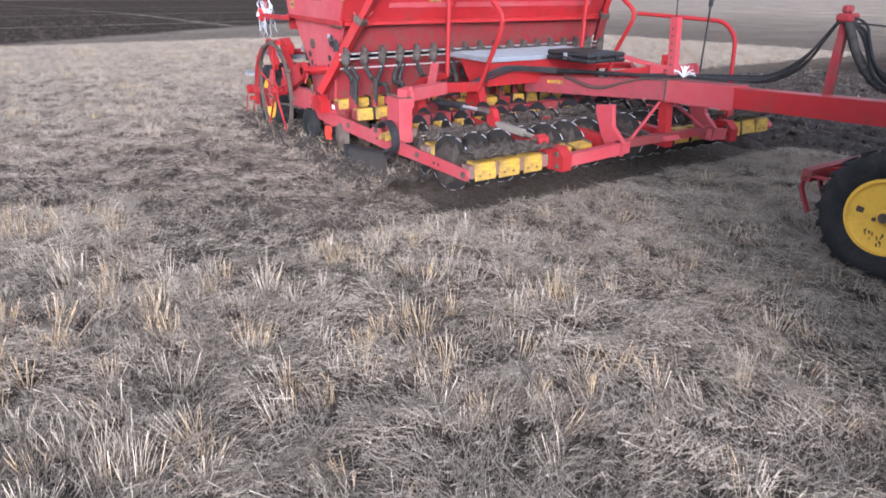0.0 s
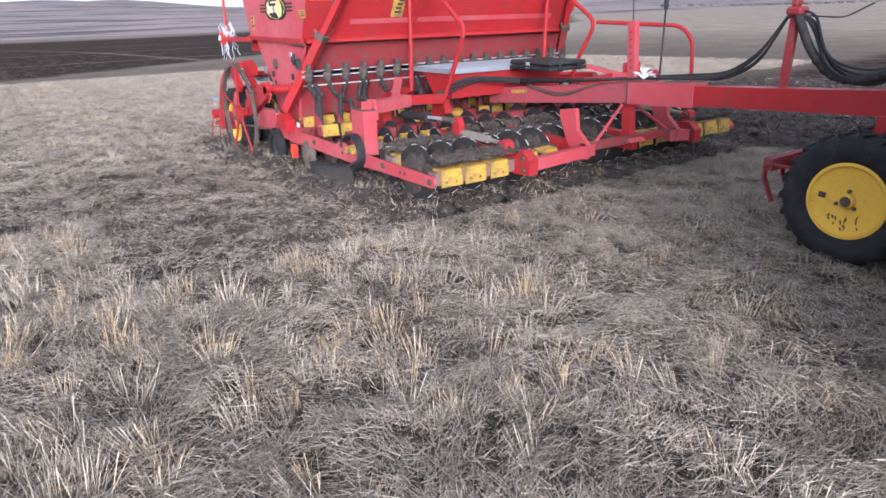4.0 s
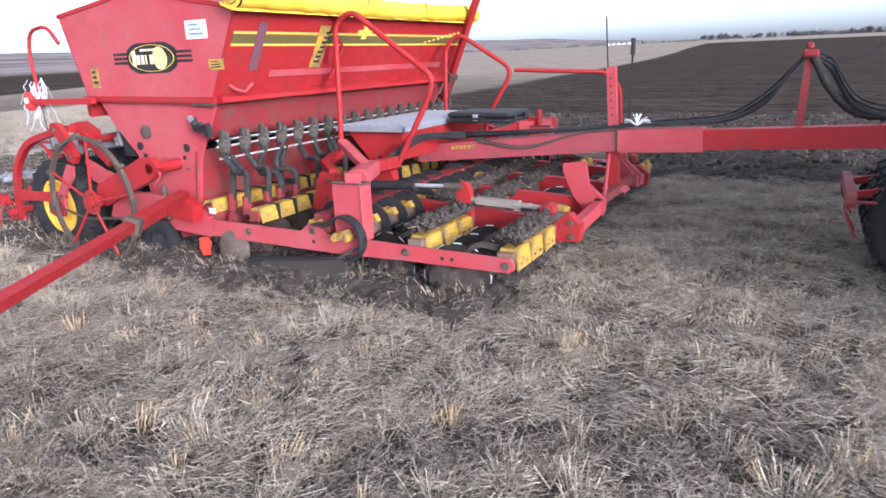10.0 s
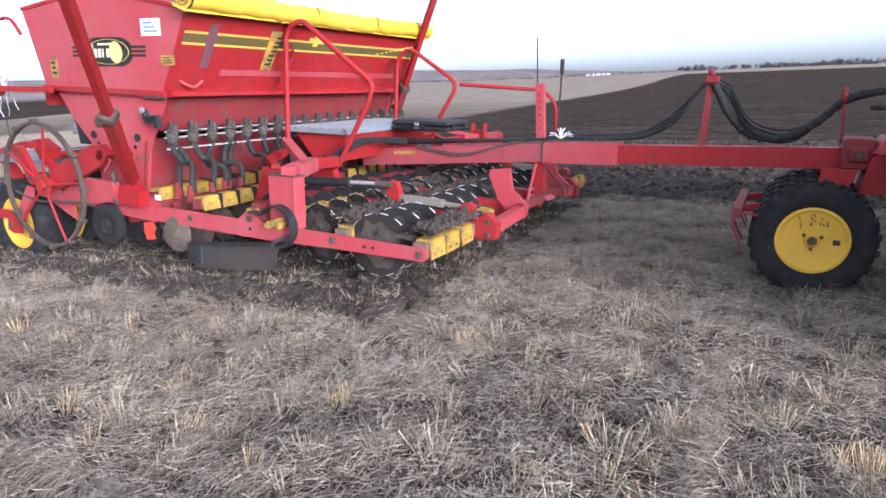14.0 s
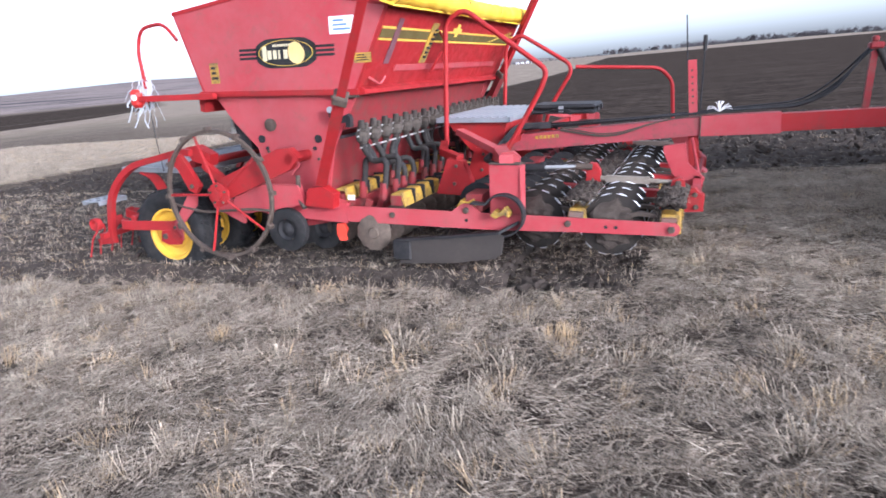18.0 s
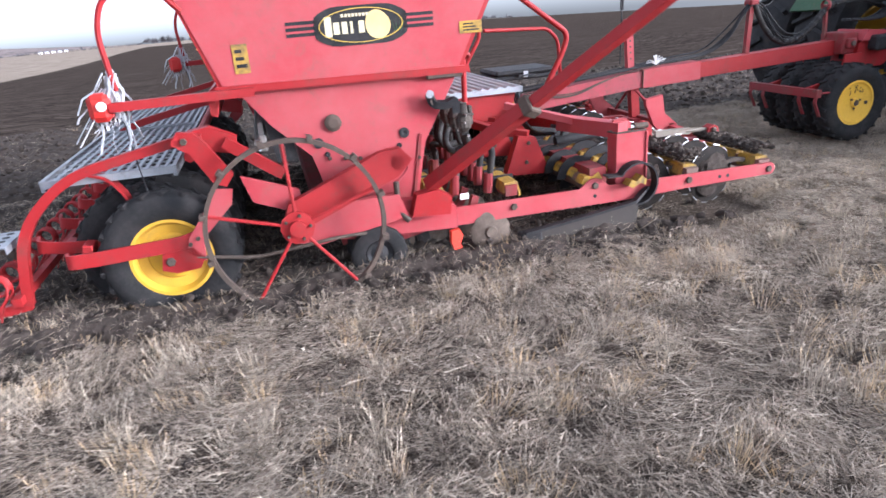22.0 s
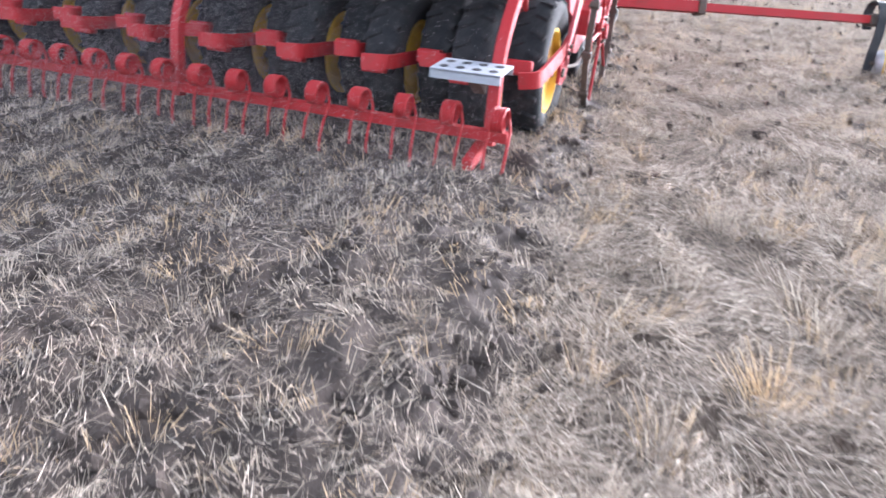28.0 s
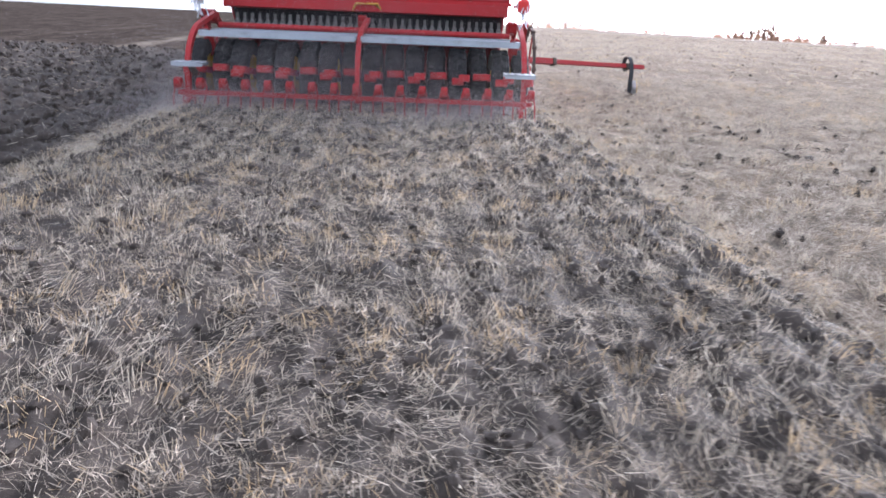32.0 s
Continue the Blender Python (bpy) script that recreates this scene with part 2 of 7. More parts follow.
def bend(pts, r=0.08, n=5):
    """Rounds the corners of a line of points."""
    pts = [Vector(p) for p in pts]
    out = [pts[0]]
    for a, b, c in zip(pts, pts[1:], pts[2:]):
        u, v = (a - b), (c - b)
        q = min(r, u.length * 0.45, v.length * 0.45)
        s, e = b + u.normalized() * q, b + v.normalized() * q
        out += [s * (1 - k / n) ** 2 + b * 2 * (k / n) * (1 - k / n) + e * (k / n) ** 2 for k in range(n + 1)]
    return out + [pts[-1]]


def lathe(bm, profile, seg=32, m=None, wave=None):
    """Turns (radius, y) points about the y axis; wave(k) scales the radius."""
    rings = []
    for r, y in profile:
        if r < 1e-5:
            rings.append([bm.verts.new((0, y, 0))])
        else:
            rings.append([bm.verts.new((r * (wave(k) if wave else 1) * math.cos(k * math.tau / seg), y, r * (wave(k) if wave else 1) * math.sin(k * math.tau / seg))) for k in range(seg)])
    for a, b in zip(rings, rings[1:]):
        for k in range(seg):
            q = [a[k % len(a)], a[(k + 1) % len(a)], b[(k + 1) % len(b)], b[k % len(b)]]
            q = list(dict.fromkeys(q))
            if len(q) > 2:
                bm.faces.new(q)
    if m is not None:
        bmesh.ops.transform(bm, verts=[v for ring in rings for v in ring], matrix=m)
    return bm


def B():
    return bmesh.new()


def bolt(bm, x, y, z, r=0.018, out=-1):
    """A hexagon head that stands out along y."""
    return lathe(bm, [(r, 0), (r, out * 0.012), (r * 0.8, out * 0.016), (0, out * 0.016)], 6, pose(x, y, z))


# ---------------------------------------------------------------- seed drill
YC, YL = 1.93, 3.86  # middle and far side of the machine
YD = 2.13  # line of the drawbar
drill = tagged(new("seed_drill"), "dusty red trailed seed drill with yellow mounts, working in stubble", "seed drill")


def both(y):
    """A place and its mirror about the machine's middle."""
    return (y, YL - y)


def bolts(parent, pts, r=0.018, s=-1):
    ob = None
    for p in pts:
        if ob is None:
            ob = part("bolt", bolt(B(), 0, 0, 0, r, s), RUST, parent)
            ob.matrix_basis = pose(*p)
        else:
            again(ob, pose(*p, 0, random.uniform(0, 50), 0), parent)


def row_of(name, boxes, mat, parent):
    """Small flat pieces, each an object of its own."""
    for b in boxes:
        part(name, box(B(), *b), mat, parent)


BLUE_PRINT = coat("blue_print", (0.1, 0.2, 0.5), (0.2, 0.3, 0.5))


def build_hopper():
    side = [(-4.17, 1.93), (-4.12, 1.97), (-3.15, 2.08), (-2.12, 1.9), (-2.10, 1.87), (-2.42, 1.26), (-3.95, 1.28)]
    body = part("hopper", prism(B(), side, 0.1, 3.76), RED, drill, "red steel seed hopper with faded ends")
    for y, s in ((0.1, -1), (3.76, 1)):
        face = [(-4.16, 1.95), (-3.15, 2.07), (-2.13, 1.88), (-2.44, 1.275), (-3.93, 1.295)]
        # the pinkish tone is fading plus sky reflection held in the paint colour
        part("end_panel", prism(B(), face, y, y + s * 0.006), RED_FADED, body, "faded end panel, sky reflection put into its pinkish colour")
        bm = B()
        tube(bm, [(-3.97, y + s * 0.012, 1.275), (-2.40, y + s * 0.012, 1.255)], 0.02, flat=(0.03, 0.045))
        tube(bm, [(-4.17, y + s * 0.006, 1.95), (-3.15, y + s * 0.006, 2.08), (-2.12, y + s * 0.006, 1.9)], 0.02, flat=(0.02, 0.03))
        part("flange", bm, RED, body)
        plate = [(-3.86, 1.26), (-2.44, 1.24), (-2.70, 0.80), (-2.78, 0.42), (-3.36, 0.42), (-3.46, 0.80), (-3.68, 1.02)]
        lower = part("support_plate", prism(B(), plate, y + 0.03 * -s, y + 0.045 * -s - s * 0.01), RED_FADED, drill, "faded red support plate under the hopper")
        fy = y - s * 0.03
        for x, z, r in ((-2.84, 0.88, 0.035), (-3.41, 0.88, 0.035), (-2.88, 0.80, 0.018), (-3.36, 0.80, 0.018)):
            part("hole_ring", lathe(B(), [(r, 0), (r, s * 0.008), (r * 0.55, s * 0.01), (0, s * 0.004)], 14, pose(x, fy, z)), BLACK, lower)
        part("bearing_cap", lathe(B(), [(0.055, 0), (0.055, s * 0.02), (0.03, s * 0.03), (0, s * 0.03)], 14, pose(-3.3, fy, 1.0)), RUST, lower)
        bolts(lower, [(-2.75 - 0.1 * k, fy, 0.70 + 0.012 * k) for k in range(7)], 0.014, s)
        latch = part("latch", tube(B(), bend([(-2.66, fy + s * 0.05, 1.12), (-2.64, fy + s * 0.06, 1.05), (-2.54, fy + s * 0.07, 1.04), (-2.49, fy + s * 0.07, 1.07), (-2.49, fy + s * 0.07, 0.98)], 0.03), 0.02, flat=(0.045, 0.05)), BLACK, drill, "black spring latch")
        part("latch_bolt", tube(B(), [(-2.64, fy - s * 0.02, 1.07), (-2.64, fy + s * 0.08, 1.07)], 0.022, 10), RUST, latch)
        part("latch_cap", lathe(B(), [(0.026, 0), (0.026, s * 0.012), (0, s * 0.012)], 14, pose(-2.66, fy + s * 0.07, 1.12)), ZINC, latch)
        part("kink_bracket", box(B(), -2.66, -2.42, fy, fy + s * 0.05, 1.21, 1.25, None, 0.006), RUST, drill)
    # front wall: stripe, gauge, reflector, brackets
    def front(z, off=0.0):
        return -2.42 + (z - 1.26) * (0.32 / 0.61) + off
    def decal(name, y0, y1, z0, z1, mat, off, label=""):
        bm = B()
        vs = [bm.verts.new((front(z, off), y, z)) for y, z in ((y0, z0), (y1, z0), (y1, z1), (y0, z1))]
        vs2 = [bm.verts.new(v.co + Vector((-0.004, 0, 0.002))) for v in vs]
        bm.faces.new(vs)
        bm.faces.new(vs2[::-1])
        for k in range(4):
            bm.faces.new((vs[k], vs2[k], vs2[(k + 1) % 4], vs[(k + 1) % 4]))
        return part(name, bm, mat, body, label)
    decal("stripe", 0.13, 3.74, 1.655, 1.715, OLIVE, 0.006, "olive stripe")
    decal("stripe", 0.13, 3.74, 1.720, 1.735, GOLD, 0.006, "gold pinstripe")
    decal("stripe", 0.13, 3.74, 1.635, 1.650, GOLD, 0.006, "gold pinstripe")
    decal("seam", 0.6, 3.4, 1.40, 1.45, RED_FADED, 0.012)
    decal("reflector", 0.36, 0.45, 1.46, 1.80, coat("grey_reflector", (0.11, 0.045, 0.06), (0.17, 0.08, 0.09), 0.3, dirty=0.3), 0.012, "long dull reflector strip")
    gauge = decal("level_gauge", 1.07, 1.21, 1.46, 1.79, YELLOW, 0.012, "yellow slotted grain gauge")
    row_of("slot", [(front(1.50 + 0.038 * k, 0.016), front(1.50 + 0.038 * k, 0.026), 1.105 + 0.01 * k, 1.165 + 0.01 * k, 1.50 + 0.038 * k, 1.518 + 0.038 * k) for k in range(7)], BLACK, gauge)
    bm = B()
    tube(bm, bend([(front(1.72, 0.03), 1.25, 1.72), (front(1.66, 0.05), 1.4, 1.62), (front(1.4, 0.03), 1.35, 1.36)], 0.05), 0.012, 8)
    part("grip", bm, RED, body)
    decal("emblem", 1.62, 1.84, 1.72, 1.765, GOLD, 0.010)
    decal("emblem", 1.69, 1.76, 1.69, 1.80, GOLD, 0.012)
    row_of("lettering_bar", [(front(1.66 + 0.012 * k, 0.008), front(1.66 + 0.012 * k, 0.012), 2.85 + 0.085 * k, 2.905 + 0.085 * k, 1.66 + 0.012 * k, 1.71 + 0.012 * k + 0.015 * (k % 3)) for k in range(9)], GOLD, body)
    bm = B()
    tube(bm, bend([(front(1.33, 0.01), 0.22, 1.36), (front(1.33, 0.06), 0.22, 1.33), (front(1.33, 0.06), 0.32, 1.30), (front(1.36, 0.05), 0.40, 1.36)], 0.03), 0.012, 8)
    part("hook", bm, RED_FADED, body)
    # fold and lower lip of the front wall, opening for the metering units
    part("lip", prism(B(), [(-2.42, 1.30), (-2.36, 1.27), (-2.36, 1.235), (-2.46, 1.22)], 0.12, 3.74), RED, body)
    part("trough", prism(B(), [(-2.52, 1.22), (-2.62, 0.95), (-3.1, 0.86), (-3.5, 0.95), (-3.86, 1.24)], 0.19, 3.67), RED_DIRTY, body, "dirty red seed trough")
    # emblem on the end wall: dark oval with side bars, pale disc, plain letter strokes
    for y, s in ((0.094, -1), (3.766, 1)):
        bm = B()
        lathe(bm, [(0, 0), (1, 0), (1, s * 0.004), (0, s * 0.004)], 40, pose(-3.05, y, 1.58) @ Matrix.Diagonal((0.29, 1, 0.125, 1)), lambda k: min(1.0 / max(abs(math.cos(k * math.tau / 40)), 1e-3), 0.93 / max(abs(math.sin(k * math.tau / 40)), 1e-3), 1.10))
        oval = part("emblem", bm, BLACK, body, "dark oval emblem with gold rim and pale strokes")
        for dx in (-0.36, 0.36):
            for k in range(3):
                part("side_dash", box(B(), -3.05 + dx - 0.1, -3.05 + dx + 0.1, y, y + s * 0.004, 1.54 + 0.034 * k, 1.56 + 0.034 * k), BLACK, oval)
        bm = B()
        for k in range(40):
            a, b = k * math.tau / 40, (k + 1) * math.tau / 40
            tube(bm, [(-3.05 + 0.26 * math.cos(a), y + s * 0.005, 1.58 + 0.10 * math.sin(a)), (-3.05 + 0.26 * math.cos(b), y + s * 0.005, 1.58 + 0.10 * math.sin(b))], 0.004, flat=(0.006, 0.004))
        part("rim", bm, GOLD, oval)
        pale = coat("cream_print", (0.62, 0.55, 0.36), (0.52, 0.45, 0.28), 0.5, dirty=0.2)
        bm = lathe(B(), [(0, 0), (0.078, 0), (0.078, s * 0.004), (0, s * 0.004)], 24, pose(-2.945, y + s * 0.005, 1.57), lambda k: 1.0 + 0.22 * max(0.0, math.sin(k * math.tau / 24 - 0.35)) ** 3)
        part("fruit_shape", bm, coat("ochre_print", (0.60, 0.42, 0.14), (0.70, 0.58, 0.34), 0.5, dirty=0.3), oval, "ochre and cream rounded shape")
        for k in range(4):
            part("sprig", prism(B(), [(-2.845 + 0.012 * k, 1.53), (-2.86 + 0.028 * k, 1.60 - 0.006 * k), (-2.838 + 0.012 * k, 1.53)], y + s * 0.004, y + s * 0.007), GREEN, oval)
        row_of("stroke", [(-3.275 + 0.052 * k, -3.275 + 0.052 * k + w, y + s * 0.004, y + s * 0.007, 1.535 - (0.012 if k == 0 else 0), 1.535 + h) for k, (w, h) in enumerate(((0.042, 0.105), (0.036, 0.07), (0.034, 0.07), (0.016, 0.07), (0.036, 0.07)))], pale, oval)
        row_of("small_stroke", [(-3.17 + 0.022 * k, -3.155 + 0.022 * k, y + s * 0.004, y + s * 0.007, 1.632, 1.65) for k in range(8)], pale, oval)
        for x0, x1, z0, z1, mat, lab in ((-2.62, -2.40, 1.70, 1.83, WHITE, "white notice plate"), (-2.42, -2.27, 1.475, 1.55, YELLOW, "yellow warning sticker"), (-3.84, -3.75, 1.36, 1.53, YELLOW, "yellow warning sticker")):
            bm = B()
            box(bm, x0, x1, y + s * 0.0, y + s * 0.005, z0, z1)
            st = part("sticker", bm, mat, body, lab)
            row_of("print", [(x0 + (x1 - x0) * 0.15, x1 - (x1 - x0) * (0.15 + 0.12 * k), y + s * 0.004, y + s * 0.007, z0 + (z1 - z0) * (0.2 + 0.25 * k), z0 + (z1 - z0) * (0.32 + 0.25 * k)) for k in range(3)], BLACK if mat is YELLOW else BLUE_PRINT, st)
    # rear wall: stripe, triangle, plate, lettering strokes
    def back(z):
        return -3.95 - (z - 1.28) * (0.22 / 0.66)
    def rear(name, y0, y1, z0, z1, mat, off=0.006, label="", tri=False):
        bm = B()
        pts = ((y0, z0), (y1, z0), ((y0 + y1) / 2, z1)) if tri else ((y0, z0), (y1, z0), (y1, z1), (y0, z1))
        a = [bm.verts.new((back(z) - off, y, z)) for y, z in pts]
        b = [bm.verts.new((back(z) - off + 0.004, y, z)) for y, z in pts]
        n = len(pts)
        bm.faces.new(a)
        bm.faces.new(b[::-1])
        for k in range(n):
            bm.faces.new((a[k], b[k], b[(k + 1) % n], a[(k + 1) % n]))
        return part(name, bm, mat, body, label)
    rear("rear_panel", 0.13, 3.73, 1.32, 1.92, RED_FADED, 0.004, "faded red rear wall")
    rear("stripe", 0.14, 3.72, 1.535, 1.585, OLIVE, 0.009, "olive stripe")
    rear("stripe", 0.14, 3.72, 1.59, 1.605, GOLD, 0.009)
    rear("stripe", 0.14, 3.72, 1.512, 1.527, GOLD, 0.009)
    rear("warning_triangle", 2.94, 3.34, 1.34, 1.72, ORANGE, 0.012, "red-edged warning triangle", True)
    rear("triangle_field", 3.0, 3.28, 1.37, 1.65, WHITE, 0.016, "white triangle field", True)
    plate = rear("name_plate", 1.98, 2.90, 1.50, 1.66, BLACK, 0.014, "black plate with pale strokes")
    for k in range(9):
        y = 2.80 - 0.088 * k
        rear("stroke", y - 0.05, y, 1.53, 1.63, GOLD, 0.019)
    for k in range(8):
        y = 0.95 - 0.07 * k
        rear("lettering_bar", y - 0.045, y, 1.42 + 0.028 * k, 1.52 + 0.028 * k, WHITE, 0.015)
    for y0, y1 in ((0.62, 0.76), (0.17, 0.22), (1.76, 1.84)):
        rear("sticker", y0, y1, 1.34, 1.47, YELLOW, 0.014, "yellow sticker")
    bm = B()
    tube(bm, [(-4.0, 1.76, 1.14), (-4.06, 1.80, 1.22), (-4.06, 2.06, 1.22), (-4.0, 2.10, 1.14)], 0.02, flat=(0.06, 0.02))
    part("rear_grip", bm, YELLOW, body, "yellow rear handle")
    # rolled yellow cover on the front top edge
    bm = B()
    n = 44
    rng = random.Random(4)
    pts = [(-2.02 + 0.012 * rng.uniform(-1, 1), 0.0 + 3.72 * k / n, 1.965 + 0.012 * rng.uniform(-1, 1) - 0.02 * math.sin(k * math.pi / n)) for k in range(n + 1)]
    tube(bm, pts, 0.082, 18)
    roll = part("rolled_cover", bm, TARP, drill, "yellow tarpaulin rolled up along the hopper top", True)
    bm = B()
    sp = []
    for k in range(40):
        a, r = k * 0.42, 0.018 + 0.0017 * k
        sp.append((-2.02 + r * math.cos(a), -0.012, 1.965 + r * math.sin(a)))
    for p, q in zip(sp, sp[1:]):
        tube(bm, [p, q], 0.004, 5)
    part("roll_end", bm, RUST, roll)
    for y in (0.02, 1.5, 2.5, 3.4):
        part("strap", lathe(B(), [(0.086, -0.01), (0.089, 0), (0.086, 0.01)], 18, pose(-2.02, y, 1.963)), BLACK, roll)
    part("cover_flap", prism(B(), [(-2.11, 1.90), (-2.0, 1.86), (-2.0, 1.875), (-2.12, 1.925)], -0.02, 3.7), TARP, roll)
    return body


build_hopper()


def build_metering():
    rod = coat("bright_rod", (0.42, 0.41, 0.40), (0.25, 0.225, 0.20), 0.45, dirty=0.8, metal=0.5)
    for x, z in ((-2.42, 0.955), (-2.43, 0.905), (-2.41, 0.815)):
        part("metering_shaft", tube(B(), [(x, 0.06, z), (x, 3.80, z)], 0.009, 6, flat=(0.008, 0.013)), rod, drill, "bright flat metering shaft")
    bm = lathe(B(), [(0, -0.105), (0.026, -0.105), (0.03, -0.07), (0.052, -0.045), (0.058, 0.0), (0.05, 0.03), (0.034, 0.055), (0.028, 0.12), (0, 0.12)], 12, pose(0, 0, 0, 90) @ Matrix.Diagonal((1.0, 1.0, 0.8, 1)))
    box(bm, 0.03, 0.062, -0.018, 0.018, -0.03, 0.10, None, 0.008)
    box(bm, -0.02, 0.06, -0.05, 0.05, 0.035, 0.05, None, 0.004)
    unit = part("metering_unit", bm, dusty("dusty_housing", (0.036, 0.031, 0.027), (0.115, 0.094, 0.078), 0.85, 14), drill, "grey-brown dusty seed metering unit")
    ys = [0.13 + 0.2105 * k for k in range(18)]
    unit.matrix_basis = pose(-2.42, ys[0], 0.91)
    for y in ys[1:]:
        again(unit, pose(-2.42, y, 0.91, 0, random.uniform(-3, 3), random.uniform(-5, 5)))
    part("inner_wall", prism(B(), [(-2.74, 0.86), (-2.72, 0.86), (-2.80, 0.42), (-2.82, 0.42)], 0.12, 3.74), RED_DIRTY, drill, "muddy red sheet behind the seed hoses")
    rng = random.Random(2)
    for k, y in enumerate(ys):
        e = rng.uniform(-0.035, 0.035)
        for xb, dy in ((-2.27, 0.0),) if k % 3 else ((-2.27, -0.02), (-2.50, 0.05)):
            low = [(-2.42, y + dy, 0.83), (-2.43 + e, y + dy + e, 0.74 + e), (-2.40 + e, y + dy + e * 2, 0.66 + e), (xb + 0.02 + e, y + dy + e, 0.68 + e), (xb + 0.03, y + dy + e, 0.56), (xb + 0.01, y + dy + e, 0.44)]
            part("seed_hose", tube(B(), bend(low, 0.06, 5), 0.025, 10), HOSE, drill, "dusty grey-black ribbed seed hose", True)
            part("hose_boot", tube(B(), [(xb + 0.01, y + dy + e, 0.52), (xb, y + dy + e, 0.38)], 0.034, 9), RED_DIRTY, drill, "dirty red hose boot", True)
    # mirrored row of outlets at the back under the rear wall
    bm = B()
    box(bm, -0.02, 0.03, -0.03, 0.03, -0.06, 0.05, None, 0.01)
    box(bm, -0.01, 0.02, -0.018, 0.018, 0.05, 0.13)
    lathe(bm, [(0, -0.033), (0.02, -0.033), (0.02, 0.033), (0, 0.033)], 10, pose(-0.03, 0, 0.0))
    grey = dusty("pale_housing", (0.13, 0.122, 0.113), (0.24, 0.225, 0.205), 0.75, 10)
    out = part("seed_outlet", bm, grey, drill, "pale grey seed outlet")
    out.matrix_basis = pose(-3.76, 0.2, 0.92)
    for k in range(1, 36):
        again(out, pose(-3.76, 0.2 + 0.0985 * k, 0.92))
    part("outlet_rail", tube(B(), [(-3.78, 0.16, 0.88), (-3.78, 3.70, 0.88)], 0.012, 8), ZINC, drill)
    part("rear_lip", prism(B(), [(-3.98, 1.30), (-4.03, 1.26), (-4.03, 1.13), (-3.99, 1.115), (-3.95, 1.28)], 0.12, 3.74), RED, drill, "folded red lip under the rear wall")
    # black block added behind the outlets, where the recess is only in shade
    part("rear_housing", prism(B(), [(-3.74, 1.12), (-3.68, 0.78), (-3.56, 0.78), (-3.56, 1.12)], 0.17, 3.69), BLACK, drill, "black block standing in for the shade beneath the rear wall")


build_metering()


def build_frame():
    # rear main beams with stepped ends, cross tubes, tapered front side bars
    for y, s in ((0.0, -1), (YL, 1)):
        y0, y1 = (y, y + 0.07) if s < 0 else (y - 0.07, y)
        part("side_beam", prism(B(), [(-2.55, 0.20), (-2.55, 0.36), (-2.75, 0.44), (-3.45, 0.50), (-3.55, 0.46), (-3.55, 0.28), (-3.3, 0.24)], y0, y1), RED_FADED, drill, "faded red rear side beam")
        bar = part("side_bar", prism(B(), [(0.015, 0.228), (0.038, 0.245), (0.048, 0.272), (0.038, 0.30), (0.015, 0.318), (-0.75, 0.327), (-1.38, 0.333), (-1.455, 0.392), (-1.48, 0.40), (-1.52, 0.40), (-1.545, 0.392), (-1.62, 0.336), (-2.548, 0.345), (-2.548, 0.215), (-1.3, 0.205), (-0.75, 0.22)], y0 + 0.0, y0 + 0.018 if s < 0 else y1), RED_FADED, drill, "faded red flat side bar with bolts")
        bolts(bar, [(x, y, z) for x, z in ((-0.01, 0.272), (-0.72, 0.282), (-1.50, 0.35), (-2.13, 0.288))], 0.026, s)
        for x, z in ((-0.45, 0.27), (-0.38, 0.27), (-1.50, 0.272)):
            part("bolt_hole", lathe(B(), [(0.014, 0), (0.014, s * 0.002), (0, s * 0.002)], 10, pose(x, y, z)), BLACK, bar)
    for x, z, w in ((-1.45, 0.40, 0.13), (-2.62, 0.30, 0.14), (-3.4, 0.40, 0.15)):
        part("cross_tube", tube(B(), [(x, 0.05, z), (x, YL - 0.05, z)], 0.05, flat=(w, w)), RED_DIRTY, drill, "muddy red cross tube")
    for x, z in ((-0.03, 0.29), (-0.67, 0.31)):
        for a, b in ((0.03, 0.84), (YL - 0.84, YL - 0.03)):
            part("gang_tube", tube(B(), [(x, a, z), (x, b, z)], 0.05, flat=(0.10, 0.10)), coat("earthy_tube", (0.13, 0.09, 0.075), (0.25, 0.07, 0.06), 0.8, dirty=0.9), drill, "earth-caked gang tube")
    for x, z in ((-0.70, 0.32), (-1.02, 0.34)):
        part("inner_tube", tube(B(), [(x, 0.90, z), (x, YL - 0.90, z)], 0.05, flat=(0.11, 0.11)), RUST, drill, "brown rusty inner tube")
    for y in (*both(0.86), *both(1.58)):
        part("inner_beam", tube(B(), [(0.04, y, 0.30), (-1.45, y, 0.37)], 0.05, flat=(0.09, 0.15)), RED, drill, "red inner beam with dried mud")
    for y in both(0.855):
        bm = prism(B(), [(0.0, 0.215), (0.185, 0.225), (0.19, 0.345), (0.11, 0.415), (-0.02, 0.405)], y - 0.03, y + 0.07)
        end = part("end_bracket", bm, RED, drill, "red end bracket")
        bolts(end, [(0.13, y - 0.032, 0.26), (0.12, y - 0.032, 0.36)], 0.022)
    for a, b in ((0.93, 1.62), (YL - 0.93, 2 * YD - 1.62)):
        part("front_tube", tube(B(), [(0.13, a, 0.30), (0.12, b, 0.33)], 0.04, flat=(0.07, 0.10)), RED_FADED, drill, "faded red front tube")
    # upright plates that carry the drawbar
    for y in (1.50, 2 * YD - 1.54):
        part("hitch_plate", prism(B(), [(0.16, 0.26), (0.18, 0.38), (0.04, 0.50), (0.01, 0.68), (-0.17, 0.655), (-0.17, 0.60), (-0.08, 0.40), (0.04, 0.26)], y, y + 0.045), RED_FADED, drill, "faded red hitch plate")
